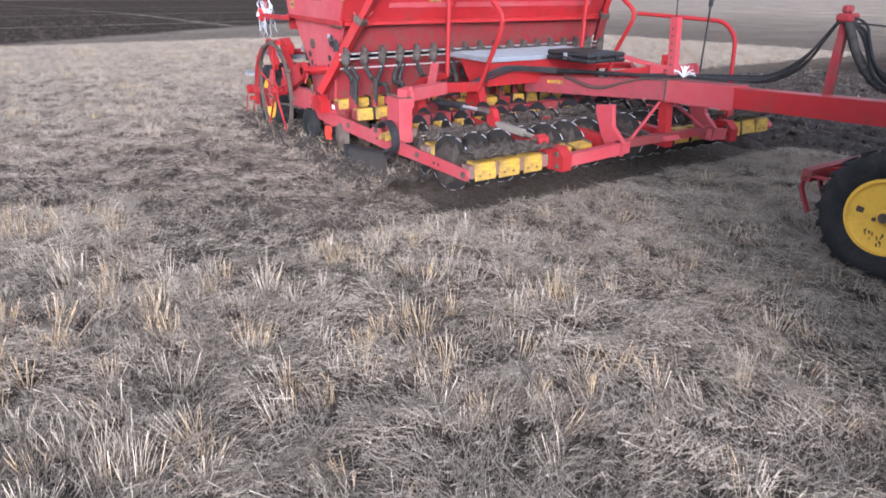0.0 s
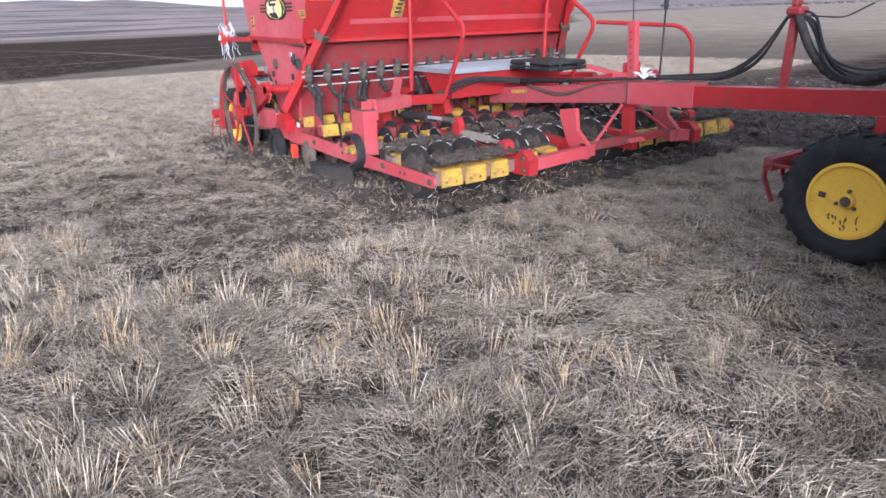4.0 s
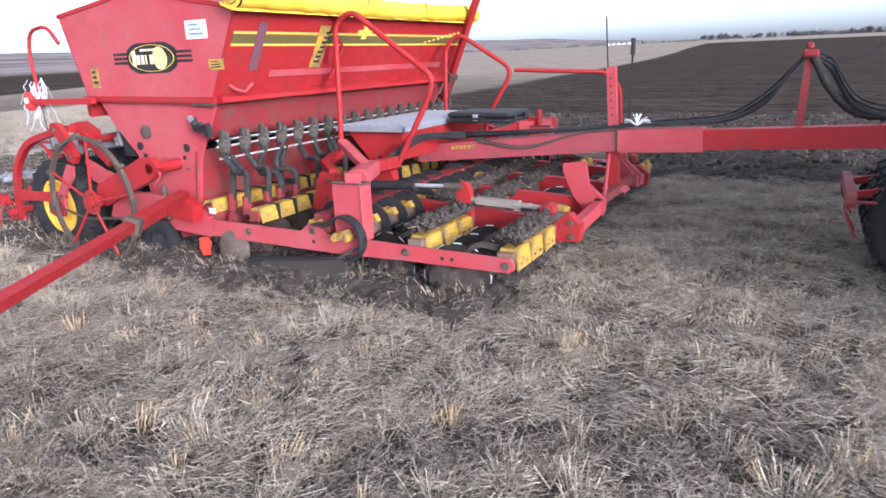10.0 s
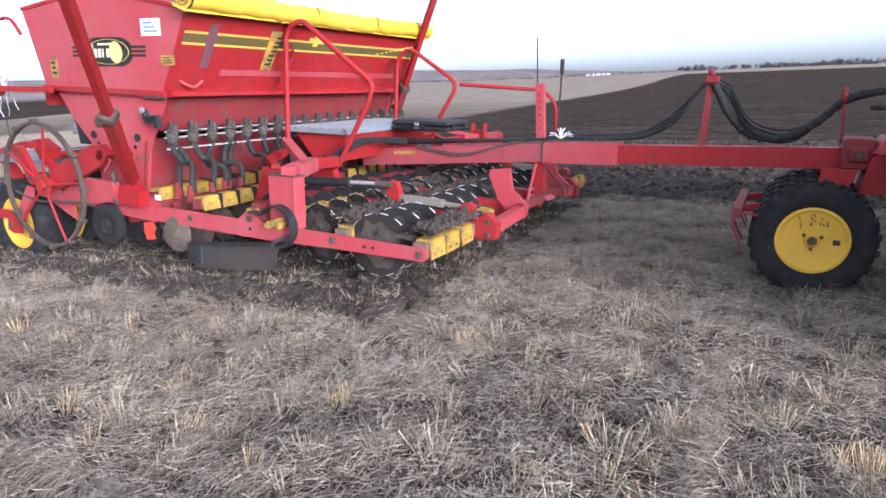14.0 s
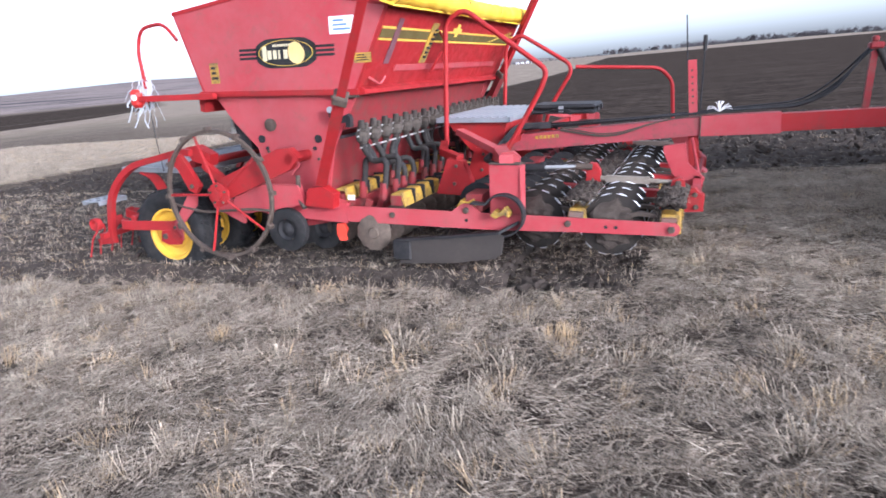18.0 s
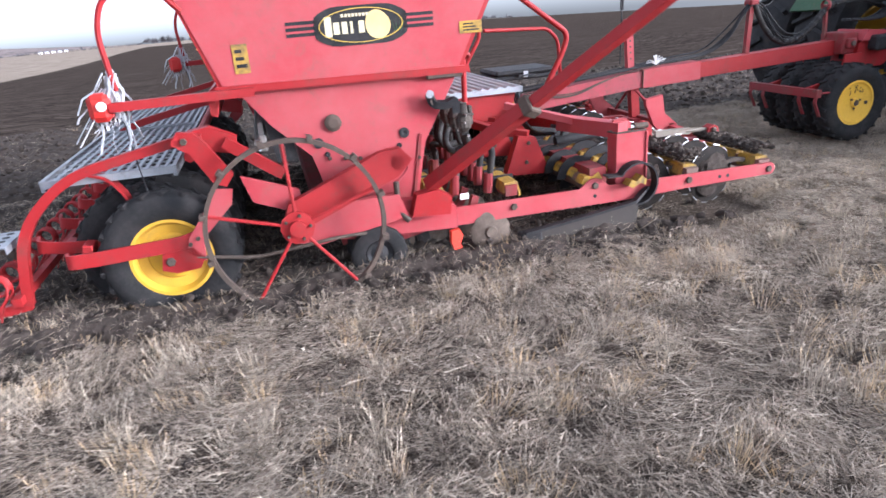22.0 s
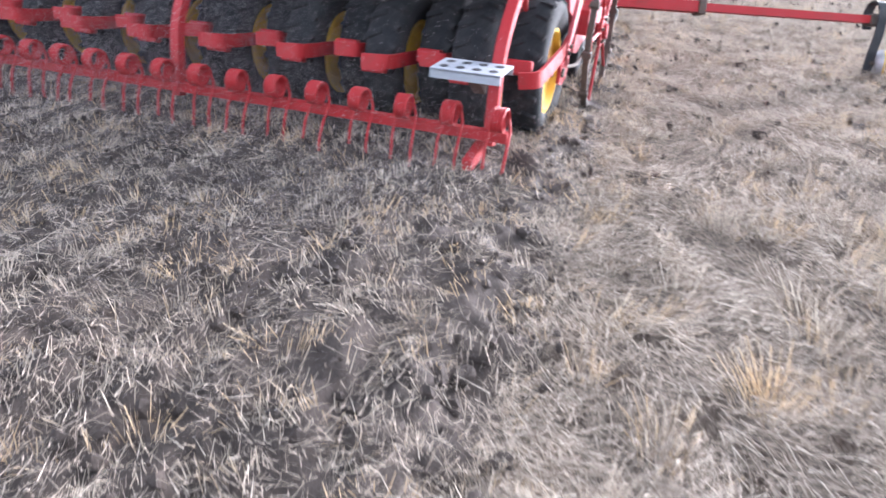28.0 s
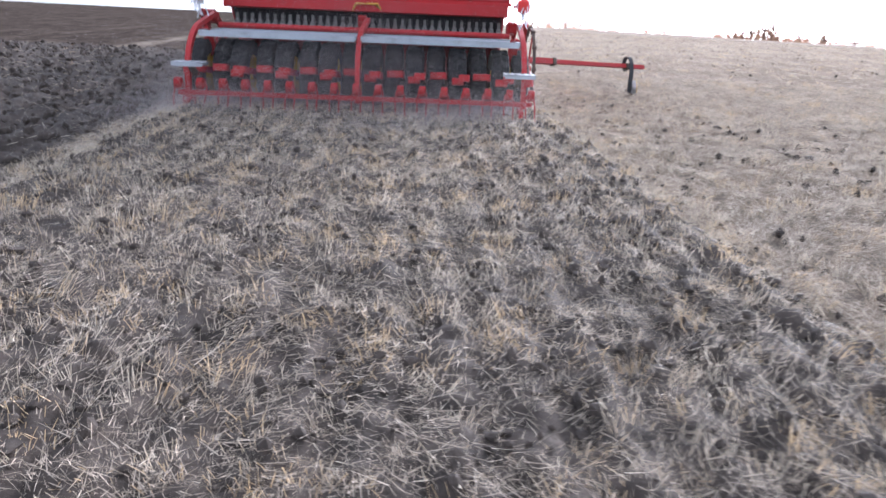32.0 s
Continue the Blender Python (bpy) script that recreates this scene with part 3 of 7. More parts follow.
    part("hitch_post", tube(B(), [(0.085, YD, 0.34), (0.055, YD, 0.70)], 0.05, flat=(0.09, 0.08)), RED, drill, "red hitch post")
    for y, q in ((YD - 0.08, -0.45), (YD + 0.08, 0.45)):
        part("stay", tube(B(), [(0.05, y, 0.66), (0.14, y + q, 0.36)], 0.014, 8), RED_FADED, drill, "faded round stay", True)
    part("hitch_shoe", prism(B(), [(0.02, 0.33), (0.0, 0.37), (0.16, 0.37), (0.20, 0.34)], YD - 0.10, YD + 0.10), RED_FADED, drill, "faded red hitch shoe")
    part("hitch_cross", tube(B(), [(0.12, 1.50, 0.36), (0.12, 2 * YD - 1.50, 0.36)], 0.04, flat=(0.06, 0.07)), RED_DIRTY, drill, "muddy red hitch cross bar")
    # turnbuckles that set the disc gangs
    for y in both(0.74):
        alloy = coat("weathered_alloy", (0.20, 0.17, 0.14), (0.15, 0.125, 0.10), 0.7, dirty=0.8)
        bm = tube(B(), [(-0.66, y, 0.495), (-0.55, y, 0.49)], 0.02, 8)
        tube(bm, [(-0.56, y, 0.49), (-0.22, y, 0.48)], 0.03, flat=(0.055, 0.05))
        buckle = part("turnbuckle", bm, alloy, drill, "dusty grey turnbuckle")
        part("rod", tube(B(), [(-0.23, y, 0.48), (0.0, y, 0.468)], 0.018, 8), alloy, buckle)
        part("lock_nut", lathe(B(), [(0, -0.02), (0.034, -0.02), (0.034, 0.02), (0, 0.02)], 6, pose(-0.24, y, 0.48, 0, 0, 90)), alloy, buckle)
        fork = part("fork", prism(B(), [(-0.07, 0.40), (0.06, 0.40), (0.04, 0.49), (0.0, 0.51), (-0.05, 0.49)], y - 0.045, y + 0.045), RED, buckle, "red fork with a pin")
        bolts(fork, [(-0.005, y - 0.047, 0.468)], 0.026)
        part("lug", prism(B(), [(-0.74, 0.36), (-0.60, 0.36), (-0.60, 0.55), (-0.63, 0.61), (-0.68, 0.62), (-0.72, 0.59), (-0.71, 0.50)], y - 0.03, y + 0.03), RED, buckle, "curved red lug")
        bm = tube(B(), [(-1.50, y - 0.06, 0.56), (-1.06, y - 0.06, 0.58)], 0.036, 12)
        tube(bm, [(-1.08, y - 0.06, 0.58), (-1.04, y - 0.06, 0.582)], 0.044, 12)
        cyl = part("hydraulic_cylinder", bm, BLACK, drill, "black hydraulic cylinder with bright rod", True)
        part("rod", tube(B(), [(-1.04, y - 0.06, 0.582), (-0.78, y - 0.06, 0.592)], 0.015, 10), EDGE, cyl, "bright chrome rod", True)
        part("rod_end", tube(B(), [(-0.79, y - 0.06, 0.592), (-0.66, y - 0.05, 0.59)], 0.026, 8), RUST, cyl)
        part("port", tube(B(), bend([(-1.44, y - 0.06, 0.59), (-1.44, y - 0.06, 0.66), (-1.52, y - 0.02, 0.68)], 0.03), 0.014, 7), BLACK, cyl)
    # uprights and links by the side bar
    for y, s in ((0.03, -1), (YL - 0.03, 1)):
        yy = y if s < 0 else y - 0.13
        bm = B()
        box(bm, -1.315, -1.085, yy, yy + 0.012, 0.30, 0.70)
        box(bm, -1.315, -1.30, yy + 0.012, yy + 0.13, 0.30, 0.69)
        box(bm, -1.10, -1.085, yy + 0.012, yy + 0.13, 0.30, 0.69)
        box(bm, -1.30, -1.10, yy + 0.118, yy + 0.13, 0.30, 0.66)
        post = part("upright", bm, RED_FADED, drill, "faded red hollow upright with grey lip")
        part("lip", tube(B(), [(-1.315, yy - 0.004, 0.704), (-1.085, yy - 0.004, 0.704), (-1.085, yy + 0.13, 0.694), (-1.315, yy + 0.13, 0.694), (-1.315, yy - 0.004, 0.704)], 0.007, 6), RUST, post)
        part("side_flange", box(B(), -1.083, -1.066, yy - 0.012, yy + 0.10, 0.33, 0.69, None, 0.004), RED_FADED, post)
        # curved spring blade with yellow clamp
        cx, cz, r = -1.19, 0.335, 0.155
        pts = [(cx + r * math.cos(radians(a)), y - s * -0.07, cz + r * math.sin(radians(a))) for a in range(150, -100, -12)]
        pts = [(-1.44, y + s * 0.07, 0.42)] + pts
        blade = part("spring_blade", tube(B(), pts, 0.01, flat=(0.08, 0.013)), BLACK, drill, "curved black spring blade")
        bm = B()
        prism(bm, [(-1.28, 0.335), (-1.25, 0.375), (-1.21, 0.36), (-1.17, 0.40), (-1.13, 0.36), (-1.14, 0.325), (-1.18, 0.345), (-1.24, 0.315)], y + s * 0.03, y + s * 0.115)
        part("clamp", bm, YELLOW, blade, "chipped yellow clamp")
    earthy = coat("earth_brown_tube", (0.10, 0.07, 0.055), (0.14, 0.06, 0.05), 0.85, dirty=1.0)
    for x, z in ((-1.19, 0.345), (-1.50, 0.345)):
        part("mount_tube", tube(B(), [(x, 0.06, z), (x, YL - 0.06, z)], 0.062, 14), earthy, drill, "earth-brown round mounting tube", True)
    pts = [(0.125 * math.cos(radians(a)), 0, 0.125 * math.sin(radians(a))) for a in range(190, -100, -18)]
    loop = part("spring_blade", tube(B(), pts, 0.01, flat=(0.07, 0.012)), BLACK, drill, "curved black spring blade")
    clip = part("loop_clamp", prism(B(), [(-0.09, 0.02), (-0.06, 0.072), (0.0, 0.062), (0.05, 0.09), (0.08, 0.04), (0.06, 0.03), (0.0, 0.05), (-0.06, 0.0)], -0.05, 0.05), YELLOW, drill, "earthy yellow clamp")
    first = True
    for x in (-1.19, -1.50):
        for k in range(7):
            for yy in both(0.30 + 0.235 * k):
                if first:
                    loop.matrix_basis, clip.matrix_basis, first = pose(x, yy, 0.355), pose(x, yy, 0.355), False
                else:
                    again(loop, pose(x, yy, 0.355, 0, random.uniform(-8, 8), 0))
                    again(clip, pose(x, yy, 0.355, 0, random.uniform(-6, 6), 0))
    for yy in both(0.09):
        again(clip, pose(-1.50, yy, 0.345))
    # bowed parallel links between cross tube and platform
    for y in (0.56, 1.30, 2 * YD - 1.36, 2 * YD - 0.62):
        bm = prism(B(), [(-1.97, 0.36), (-1.86, 0.66), (-1.72, 0.64), (-1.60, 0.34)], y, y + 0.09)
        foot = part("pedestal", bm, RED, drill, "red folded pedestal under the platform")
        bolts(foot, [(-1.80, y - 0.002, 0.45), (-1.78, y - 0.002, 0.60)], 0.016)
        part("pedestal_arm", tube(B(), [(-1.76, y + 0.05, 0.655), (-1.98, y + 0.22, 0.69), (-2.10, y + 0.56 if y < YD else y - 0.46, 0.72)], 0.03, flat=(0.07, 0.06)), RED, drill, "red arm to the rail foot")
    for q in (0, 1):
        def side(y):
            return 2 * YD - y if q else y
        arm = part("link_arm", tube(B(), [(-1.21, side(0.13), 0.70), (-1.44, side(0.70), 0.70)], 0.05, flat=(0.11, 0.11)), RED_FADED, drill, "faded red box-section link arm")
        part("arm_tip", tube(B(), [(-1.44, side(0.70), 0.70), (-1.54, side(1.20), 0.665)], 0.04, flat=(0.06, 0.09)), RED, arm)
        part("arm_ear", prism(B(), [(-1.30, 0.60), (-1.12, 0.60), (-1.12, 0.74), (-1.17, 0.78), (-1.26, 0.77)], side(0.17), side(0.20)), RED_FADED, arm)
        bolts(arm, [(-1.40, side(0.60) - 0.06, 0.72), (-1.42, side(0.64) - 0.06, 0.68)], 0.012)
        part("link_strut", tube(B(), [(-1.36, side(0.52), 0.72), (-1.85, side(0.86), 0.86)], 0.03, flat=(0.08, 0.05)), RED_FADED, arm)
    # side deflector plates
    for y, s in ((-0.07, 1), (YL + 0.07, -1)):
        bm = B()
        prof = [(-2.05, 0.085), (-1.6, 0.145), (-1.22, 0.20), (-1.18, 0.18), (-1.20, 0.04), (-1.25, 0.0), (-1.6, -0.06), (-2.05, -0.095)]
        prism(bm, prof, y, y + s * 0.012)
        part("deflector_plate", bm, coat("scoured_plate", (0.035, 0.029, 0.026), (0.06, 0.05, 0.043), 0.55, dirt=(0.075, 0.06, 0.05), dirty=0.6), drill, "dark scoured soil deflector")
        part("deflector_end", box(B(), -2.11, -1.95, y - s * 0.012, y + s * 0.08, -0.06, 0.10, None, 0.012), BLACK, drill)
        part("deflector_rim", tube(B(), [(-2.08, y, 0.10), (-1.6, y, 0.155), (-1.22, y, 0.205), (-1.08, y + s * 0.06, 0.28)], 0.012, flat=(0.05, 0.02)), BLACK, drill)


build_frame()


def build_mounts():
    """Yellow mounting blocks on their tubes."""
    bm = B()
    prism(bm, [(-0.07, -0.03), (-0.045, 0.045), (0.045, 0.045), (0.065, 0.035), (0.082, -0.085), (0.068, -0.095), (0.05, 0.02), (-0.045, 0.02), (-0.06, -0.05)], -0.075, 0.075)
    block = part("mount_block", bm, YELLOW, drill, "chipped yellow mounting block")
    spots = []
    for x, z in ((-0.03, 0.315), (-0.67, 0.335)):
        for k in range(3):
            spots += [(x, 0.17 + 0.235 * k, z), (x, YL - 0.17 - 0.235 * k, z)]
    for x in (-0.03,):
        for k in range(2):
            spots += [(x - 0.10, 1.05 + 0.24 * k, z - 0.03), (x - 0.10, YL - 1.05 - 0.24 * k, z - 0.03)]
    for k in range(19):
        if k not in (4, 9, 14):
            spots.append((-2.12, 0.16 + 0.197 * k, 0.41))
            spots.append((-2.66, 0.18 + 0.197 * k, 0.43))
    block.matrix_basis = pose(*spots[0]) @ Matrix.Diagonal((1, 1.28, 1, 1))
    rng = random.Random(5)
    for s in spots[1:]:
        small = 0.86 if s[0] < -1 else 1.0
        again(block, pose(*s, 0, rng.uniform(-7, 7), rng.uniform(-3, 3)) @ Matrix.Diagonal((small, (1.28 if s[0] > -1 else 1.12) * rng.uniform(0.95, 1.05), small, 1)))
    for q in [p for p in spots if p[0] > -0.9]:
        for dy in (-0.045, 0.045):
            bolts(drill, [(q[0] + 0.072, q[1] + dy, q[2] - 0.055)], 0.009)
    strap = part("rubber_strap", box(B(), -0.075, 0.085, -0.006, 0.006, -0.07, 0.050, None, 0.003), BLACK, drill, "black strap between the mounts")
    strap.matrix_basis = pose(-2.12, 0.258, 0.41)
    for k in range(1, 18):
        again(strap, pose(-2.12, 0.258 + 0.197 * k, 0.41))
        again(strap, pose(-2.66, 0.278 + 0.197 * k, 0.43))
    for x in (-2.12, -2.66):
        part("block_tube", tube(B(), [(x, 0.06, 0.39), (x, YL - 0.06, 0.39)], 0.05, flat=(0.09, 0.08)), RED_DIRTY, drill)
    # crumbled earth that lies on the front gang tubes
    for x, z in ((-0.03, 0.39), (-0.67, 0.41)):
        for a, b in ((0.06, 0.80), (YL - 0.80, YL - 0.06)):
            bm = B()
            n = 24
            ring = []
            for i in range(n + 1):
                y = a + (b - a) * i / n
                hgt = 0.025 * noise.noise((x * 9, y * 11, 1.3)) + 0.02
                ring.append([bm.verts.new((x + q, y, z + (hgt if abs(q) < 0.05 else 0) + (-0.005 if abs(q) > 0.05 else 0))) for q in (-0.065, -0.03, 0.02, 0.06)])
            for p, q in zip(ring, ring[1:]):
                for k in range(3):
                    bm.faces.new((p[k], p[k + 1], q[k + 1], q[k]))
            part("caked_earth", bm, CLOD, drill, "crumbled dark earth")


build_mounts()
part("paper_tag", box(B(), -2.52, -2.46, -0.012, -0.004, 0.40, 0.44, pose(0, 0, 0.0), 0.0), WHITE, drill, "small white tag")

SPIN = []  # (object, place, rolling radius, tilt) of all that turns as the machine goes


def build_discs():
    """Front cultivator discs, seed coulter discs and their gauge wheels."""
    seg = 48
    def tooth(k):
        return 1.0 if k % 4 < 2 else 0.96
    bm = lathe(B(), [(0, -0.03), (0.05, -0.03), (0.055, -0.012), (0.12, -0.006), (0.20, 0.012), (0.23, 0.02), (0.22, 0.024), (0.12, 0.004), (0, -0.008)], seg, None, tooth)
    disc = part("front_disc", bm, DISC, drill, "notched soil-worn front disc", True)
    bm = B()
    for c in range(12):
        for k in range(4 * c, 4 * c + 2):
            ring = []
            for a in (k * math.tau / seg, (k + 0.95) * math.tau / seg):
                ring.append([bm.verts.new((r * math.cos(a), w, r * math.sin(a))) for r, w in ((0.227, 0.0165), (0.2325, 0.0185), (0.2325, 0.0225), (0.227, 0.0245))])
            for q in range(4):
                bm.faces.new((ring[0][q], ring[0][(q + 1) % 4], ring[1][(q + 1) % 4], ring[1][q]))
            bm.faces.new(ring[0])
            bm.faces.new(ring[1][::-1])
    part("cutting_edge", bm, EDGE, disc, "bright worn teeth")["kind"] = "stuff"
    bm = B()
    bmesh.ops.create_icosphere(bm, subdivisions=3, radius=1.0)
    for v in bm.verts:
        v.co *= 1 + 0.5 * noise.noise(v.co * 2.1) + 0.25 * noise.noise(v.co * 6.0)
        v.co = Vector((v.co.x * 0.155, v.co.y * 0.045 - 0.005, v.co.z * 0.155))
    part("caked_earth", bm, CLOD, disc, "earth caked round the hub")
    first = True
    for row, (x, ang, off) in enumerate(((-0.42, 12, 0.13), (-1.0, -12, 0.2))):
        for k in range(15):
            y = off + 0.25 * k
            if abs(y - YC) < 0.1:
                continue
            m = pose(x, y, 0.255, 0, 0, ang)
            if first:
                disc.matrix_basis, o, first = m, disc, False
            else:
                o = copy_thing(disc, m)
            SPIN.append((o, (x, y, 0.255), 0.23, ang))
    # disc arms
    bm = tube(B(), bend([(0.30, 0, 0.12), (0.15, 0, 0.14), (0.02, 0.02, 0.02)], 0.06), 0.02, flat=(0.05, 0.03))
    arm = part("disc_arm", bm, RUST, drill, "muddy disc arm")
    first = True
    for x, off in ((-0.42, 0.13), (-1.0, 0.2)):
        for k in range(15):
            y = off + 0.25 * k
            m = pose(x, y + 0.03, 0.21)
            if first:
                arm.matrix_basis, first = m, False
            else:
                again(arm, m)
    # coulters
    bm = lathe(B(), [(0, -0.02), (0.04, -0.02), (0.05, -0.006), (0.148, 0), (0.152, 0.003), (0.148, 0.006), (0.05, 0.008), (0, 0.02)], 36, None, lambda k: 1.0 if k % 3 else 0.95)
    coulter = part("coulter_disc", bm, dusty("earthy_disc", (0.085, 0.064, 0.05), (0.15, 0.115, 0.09), 0.8, 12.0), drill, "earthy seed coulter disc", True)
    first = True
    for x, off in ((-2.31, 0.0), (-2.72, 0.19)):
        for k in range(15):
            y = off + 0.248 * k
            m = pose(x, y, 0.13, 0, 0, 5)
            if first:
                coulter.matrix_basis, first, o = m, False, coulter
            else:
                o = again(coulter, m)
            SPIN.append((o, (x, y, 0.13), 0.2, 5))
    bm = tube(B(), bend([(0, 0, 0.28), (-0.05, 0, 0.14), (-0.30, 0, 0.12), (-0.62, 0, 0.06)], 0.08), 0.02, flat=(0.04, 0.05))
    leg = part("coulter_arm", bm, RED_DIRTY, drill, "muddy red coulter arm")
    first = True
    for x, off in ((-2.38, 0.07), (-2.72, 0.19)):
        for k in range(15):
            m = pose(x, off + 0.03 + 0.248 * k, 0.10)
            if first:
                leg.matrix_basis, first = m, False
            else:
                again(leg, m)
    # press wheels behind the coulters
    bm = lathe(B(), [(0.085, -0.035), (0.135, -0.045), (0.162, -0.03), (0.168, 0), (0.162, 0.03), (0.135, 0.045), (0.085, 0.035)], 30, None, lambda k: 1.16 if k % 2 else 1.13)
    tyre = part("press_wheel", bm, RUBBER, drill, "small rubber press wheel", True)
    bm = lathe(B(), [(0.09, -0.03), (0.06, -0.012), (0.02, -0.03), (0, -0.03), (0, 0.03), (0.02, 0.03), (0.06, 0.012), (0.09, 0.03)], 18)
    part("hub", bm, BLACK, tyre)
    first = True
    for x, off, z in ((-3.12, -0.03, 0.125), (-2.9, 0.2, 0.10)):
        for k in range(15):
            y = off + 0.26 * k
            m = pose(x, y, z)
            if first:
                tyre.matrix_basis, first, o = m, False, tyre
            else:
                o = copy_thing(tyre, m)
            SPIN.append((o, (x, y, z), 0.152, 0))
    for y, s in ((0.05, 1), (YL - 0.05, -1)):
        bm = prism(B(), [(-0.05, 0.06), (0.01, 0.075), (0.045, 0.03), (0.03, -0.03), (0.05, -0.06), (-0.01, -0.075), (-0.04, -0.02)], -0.02, 0.015, pose(-2.58, y - 0.09 * s, 0.135, 0, 10, 12))
        part("side_guard", bm, coat("red_orange_plastic", (0.62, 0.035, 0.015), (0.5, 0.05, 0.03), 0.3, dirty=0.3), drill, "bright red-orange guard")


build_discs()


def build_tyre(r, w, rim_r, name, label, lug=0.0, seg=48):
    prof = [(rim_r, -w * 0.36), (rim_r + 0.02, -w * 0.42), ((r + rim_r) * 0.5, -w * 0.52), (r * 0.93, -w * 0.47), (r * 0.985, -w * 0.36), (r, -w * 0.15), (r, w * 0.15), (r * 0.985, w * 0.36), (r * 0.93, w * 0.47), ((r + rim_r) * 0.5, w * 0.52), (rim_r + 0.02, w * 0.42), (rim_r, w * 0.36)]
    tyre = part(name, lathe(B(), prof, seg), RUBBER, None, label, True)
    if lug:
        count = 18 if lug > 0.02 else 22
        for s in (-1, 1):
            bm = box(B(), r - 0.02, r + lug, s * 0.01, s * w * 0.46, -0.022 * (r + 0.4), 0.022 * (r + 0.4), pose(0, 0, 0, s * 24, 0, 0), 0.004)
            piece = None
            for k in range(count):
                m = pose(0, 0, 0, 0, (k + 0.5 * (s > 0)) * 360 / count, 0)
                if piece is None:
                    piece = part("lug", bm, RUBBER, tyre)
                    piece.matrix_basis = m
                else:
                    again(piece, m, tyre)
    return tyre


def rim_mesh(rr, w, seg=40):
    prof = [(rr, -w * 0.36), (rr + 0.012, -w * 0.40), (rr - 0.012, -w * 0.40), (rr * 0.9, -w * 0.30), (rr * 0.86, -w * 0.22), (rr * 0.62, -w * 0.14), (rr * 0.58, -w * 0.20), (rr * 0.36, -w * 0.24), (0.05, -w * 0.24), (0.04, -w * 0.36), (0, -w * 0.36), (0, w * 0.3), (0.04, w * 0.3), (rr * 0.8, w * 0.25), (rr, w * 0.36)]
    return lathe(B(), prof, seg)


RAG = coat("grey_rag", (0.50, 0.51, 0.53), (0.36, 0.37, 0.39), 0.8, dirty=0.5)


def build_rear():
    wheel = build_tyre(0.412, 0.22, 0.240, "rear_wheel", "worn rear packer tyre on a yellow rim", 0.009)
    wheel.parent = drill
    part("rim", rim_mesh(0.24, 0.21), YELLOW_RIM, wheel, "dusty yellow rim", True)
    n = 16
    for k in range(n):
        y = 0.0 + YL * k / (n - 1)
        x = -4.40 if k % 2 == 0 else -4.58
        m = pose(x, y, 0.33, 0, 37 * k % 360, 0)
        o = wheel if k == 0 else copy_thing(wheel, m)
        o.matrix_basis = m
        SPIN.append((o, (x, y, 0.33), 0.38, 0))
    # scrapers between the tyres
    bm = box(B(), -0.03, 0.03, -0.07, 0.07, -0.04, 0.04, None, 0.008)
    scraper = part("scraper", bm, RED, drill, "red mud scraper")
    for k in range(n):
        y = 0.0 + YL * k / (n - 1)
        m = pose(-4.86 if k % 2 == 0 else -5.03, y, 0.44 if k % 2 == 0 else 0.40, 0, 12, 0)
        if k == 0:
            scraper.matrix_basis = m
        else:
            again(scraper, m)
    part("wheel_axle", tube(B(), [(-4.40, -0.1, 0.33), (-4.40, YL + 0.1, 0.33)], 0.035, 10), RUST, drill)
    part("wheel_axle", tube(B(), [(-4.58, 0.1, 0.33), (-4.58, YL - 0.1, 0.33)], 0.035, 10), RUST, drill)
    # flat straps that hold the axle ends
    for y, s in ((-0.13, -1), (YL + 0.13, 1)):
        bm = tube(B(), bend([(-4.98, y - s * 0.10, 0.40), (-4.96, y, 0.41), (-4.80, y, 0.41), (-4.30, y, 0.43), (-4.18, y, 0.47)], 0.05), 0.02, flat=(0.02, 0.085))
        part("axle_strap", bm, RED, drill, "red flat axle strap")
        bm = B()
        prism(bm, [(-4.46, 0.28), (-4.38, 0.25), (-4.24, 0.26), (-4.20, 0.33), (-4.26, 0.40), (-4.44, 0.38)], y, y + s * 0.02)
        br = part("axle_bracket", bm, RED, drill, "red axle bracket")
        bolts(br, [(-4.40, y + s * 0.02, 0.33)], 0.03, s)
        bolts(br, [(-4.27, y + s * 0.02, 0.42), (-4.22, y + s * 0.02, 0.45)], 0.014, s)
        link = part("link_plate", prism(B(), [(-4.27, 1.02), (-4.22, 1.085), (-4.13, 1.075), (-4.07, 1.0), (-3.95, 0.80), (-4.0, 0.735), (-4.07, 0.76), (-4.17, 0.95)], y + (0.01 if s < 0 else -0.06), y + (0.06 if s < 0 else -0.01)), RED, drill, "red link plate with bolts")
        bolts(link, [(-4.19, y + s * -0.01, 1.03), (-4.03, y + s * -0.01, 0.80)], 0.022, s)
        part("trailing_arm", prism(B(), [(-4.06, 0.735), (-3.97, 0.72), (-3.99, 0.63), (-4.19, 0.44), (-4.20, 0.30), (-4.30, 0.37), (-4.27, 0.46)], y + (-0.02 if s < 0 else 0.0), y + (0.0 if s < 0 else 0.02)), RED_FADED, drill, "faded red cranked axle arm")
        part("trailing_arm", prism(B(), [(-3.92, 0.77), (-3.87, 0.60), (-3.56, 0.47), (-3.58, 0.64)], y + (0.07 if s < 0 else -0.11), y + (0.11 if s < 0 else -0.07)), RED_FADED, drill, "faded pink trailing arm")
        part("brace", tube(B(), [(-3.98, y - s * 0.14, 0.98), (-3.66, y - s * 0.14, 0.74)], 0.02, flat=(0.05, 0.07)), RED, drill)
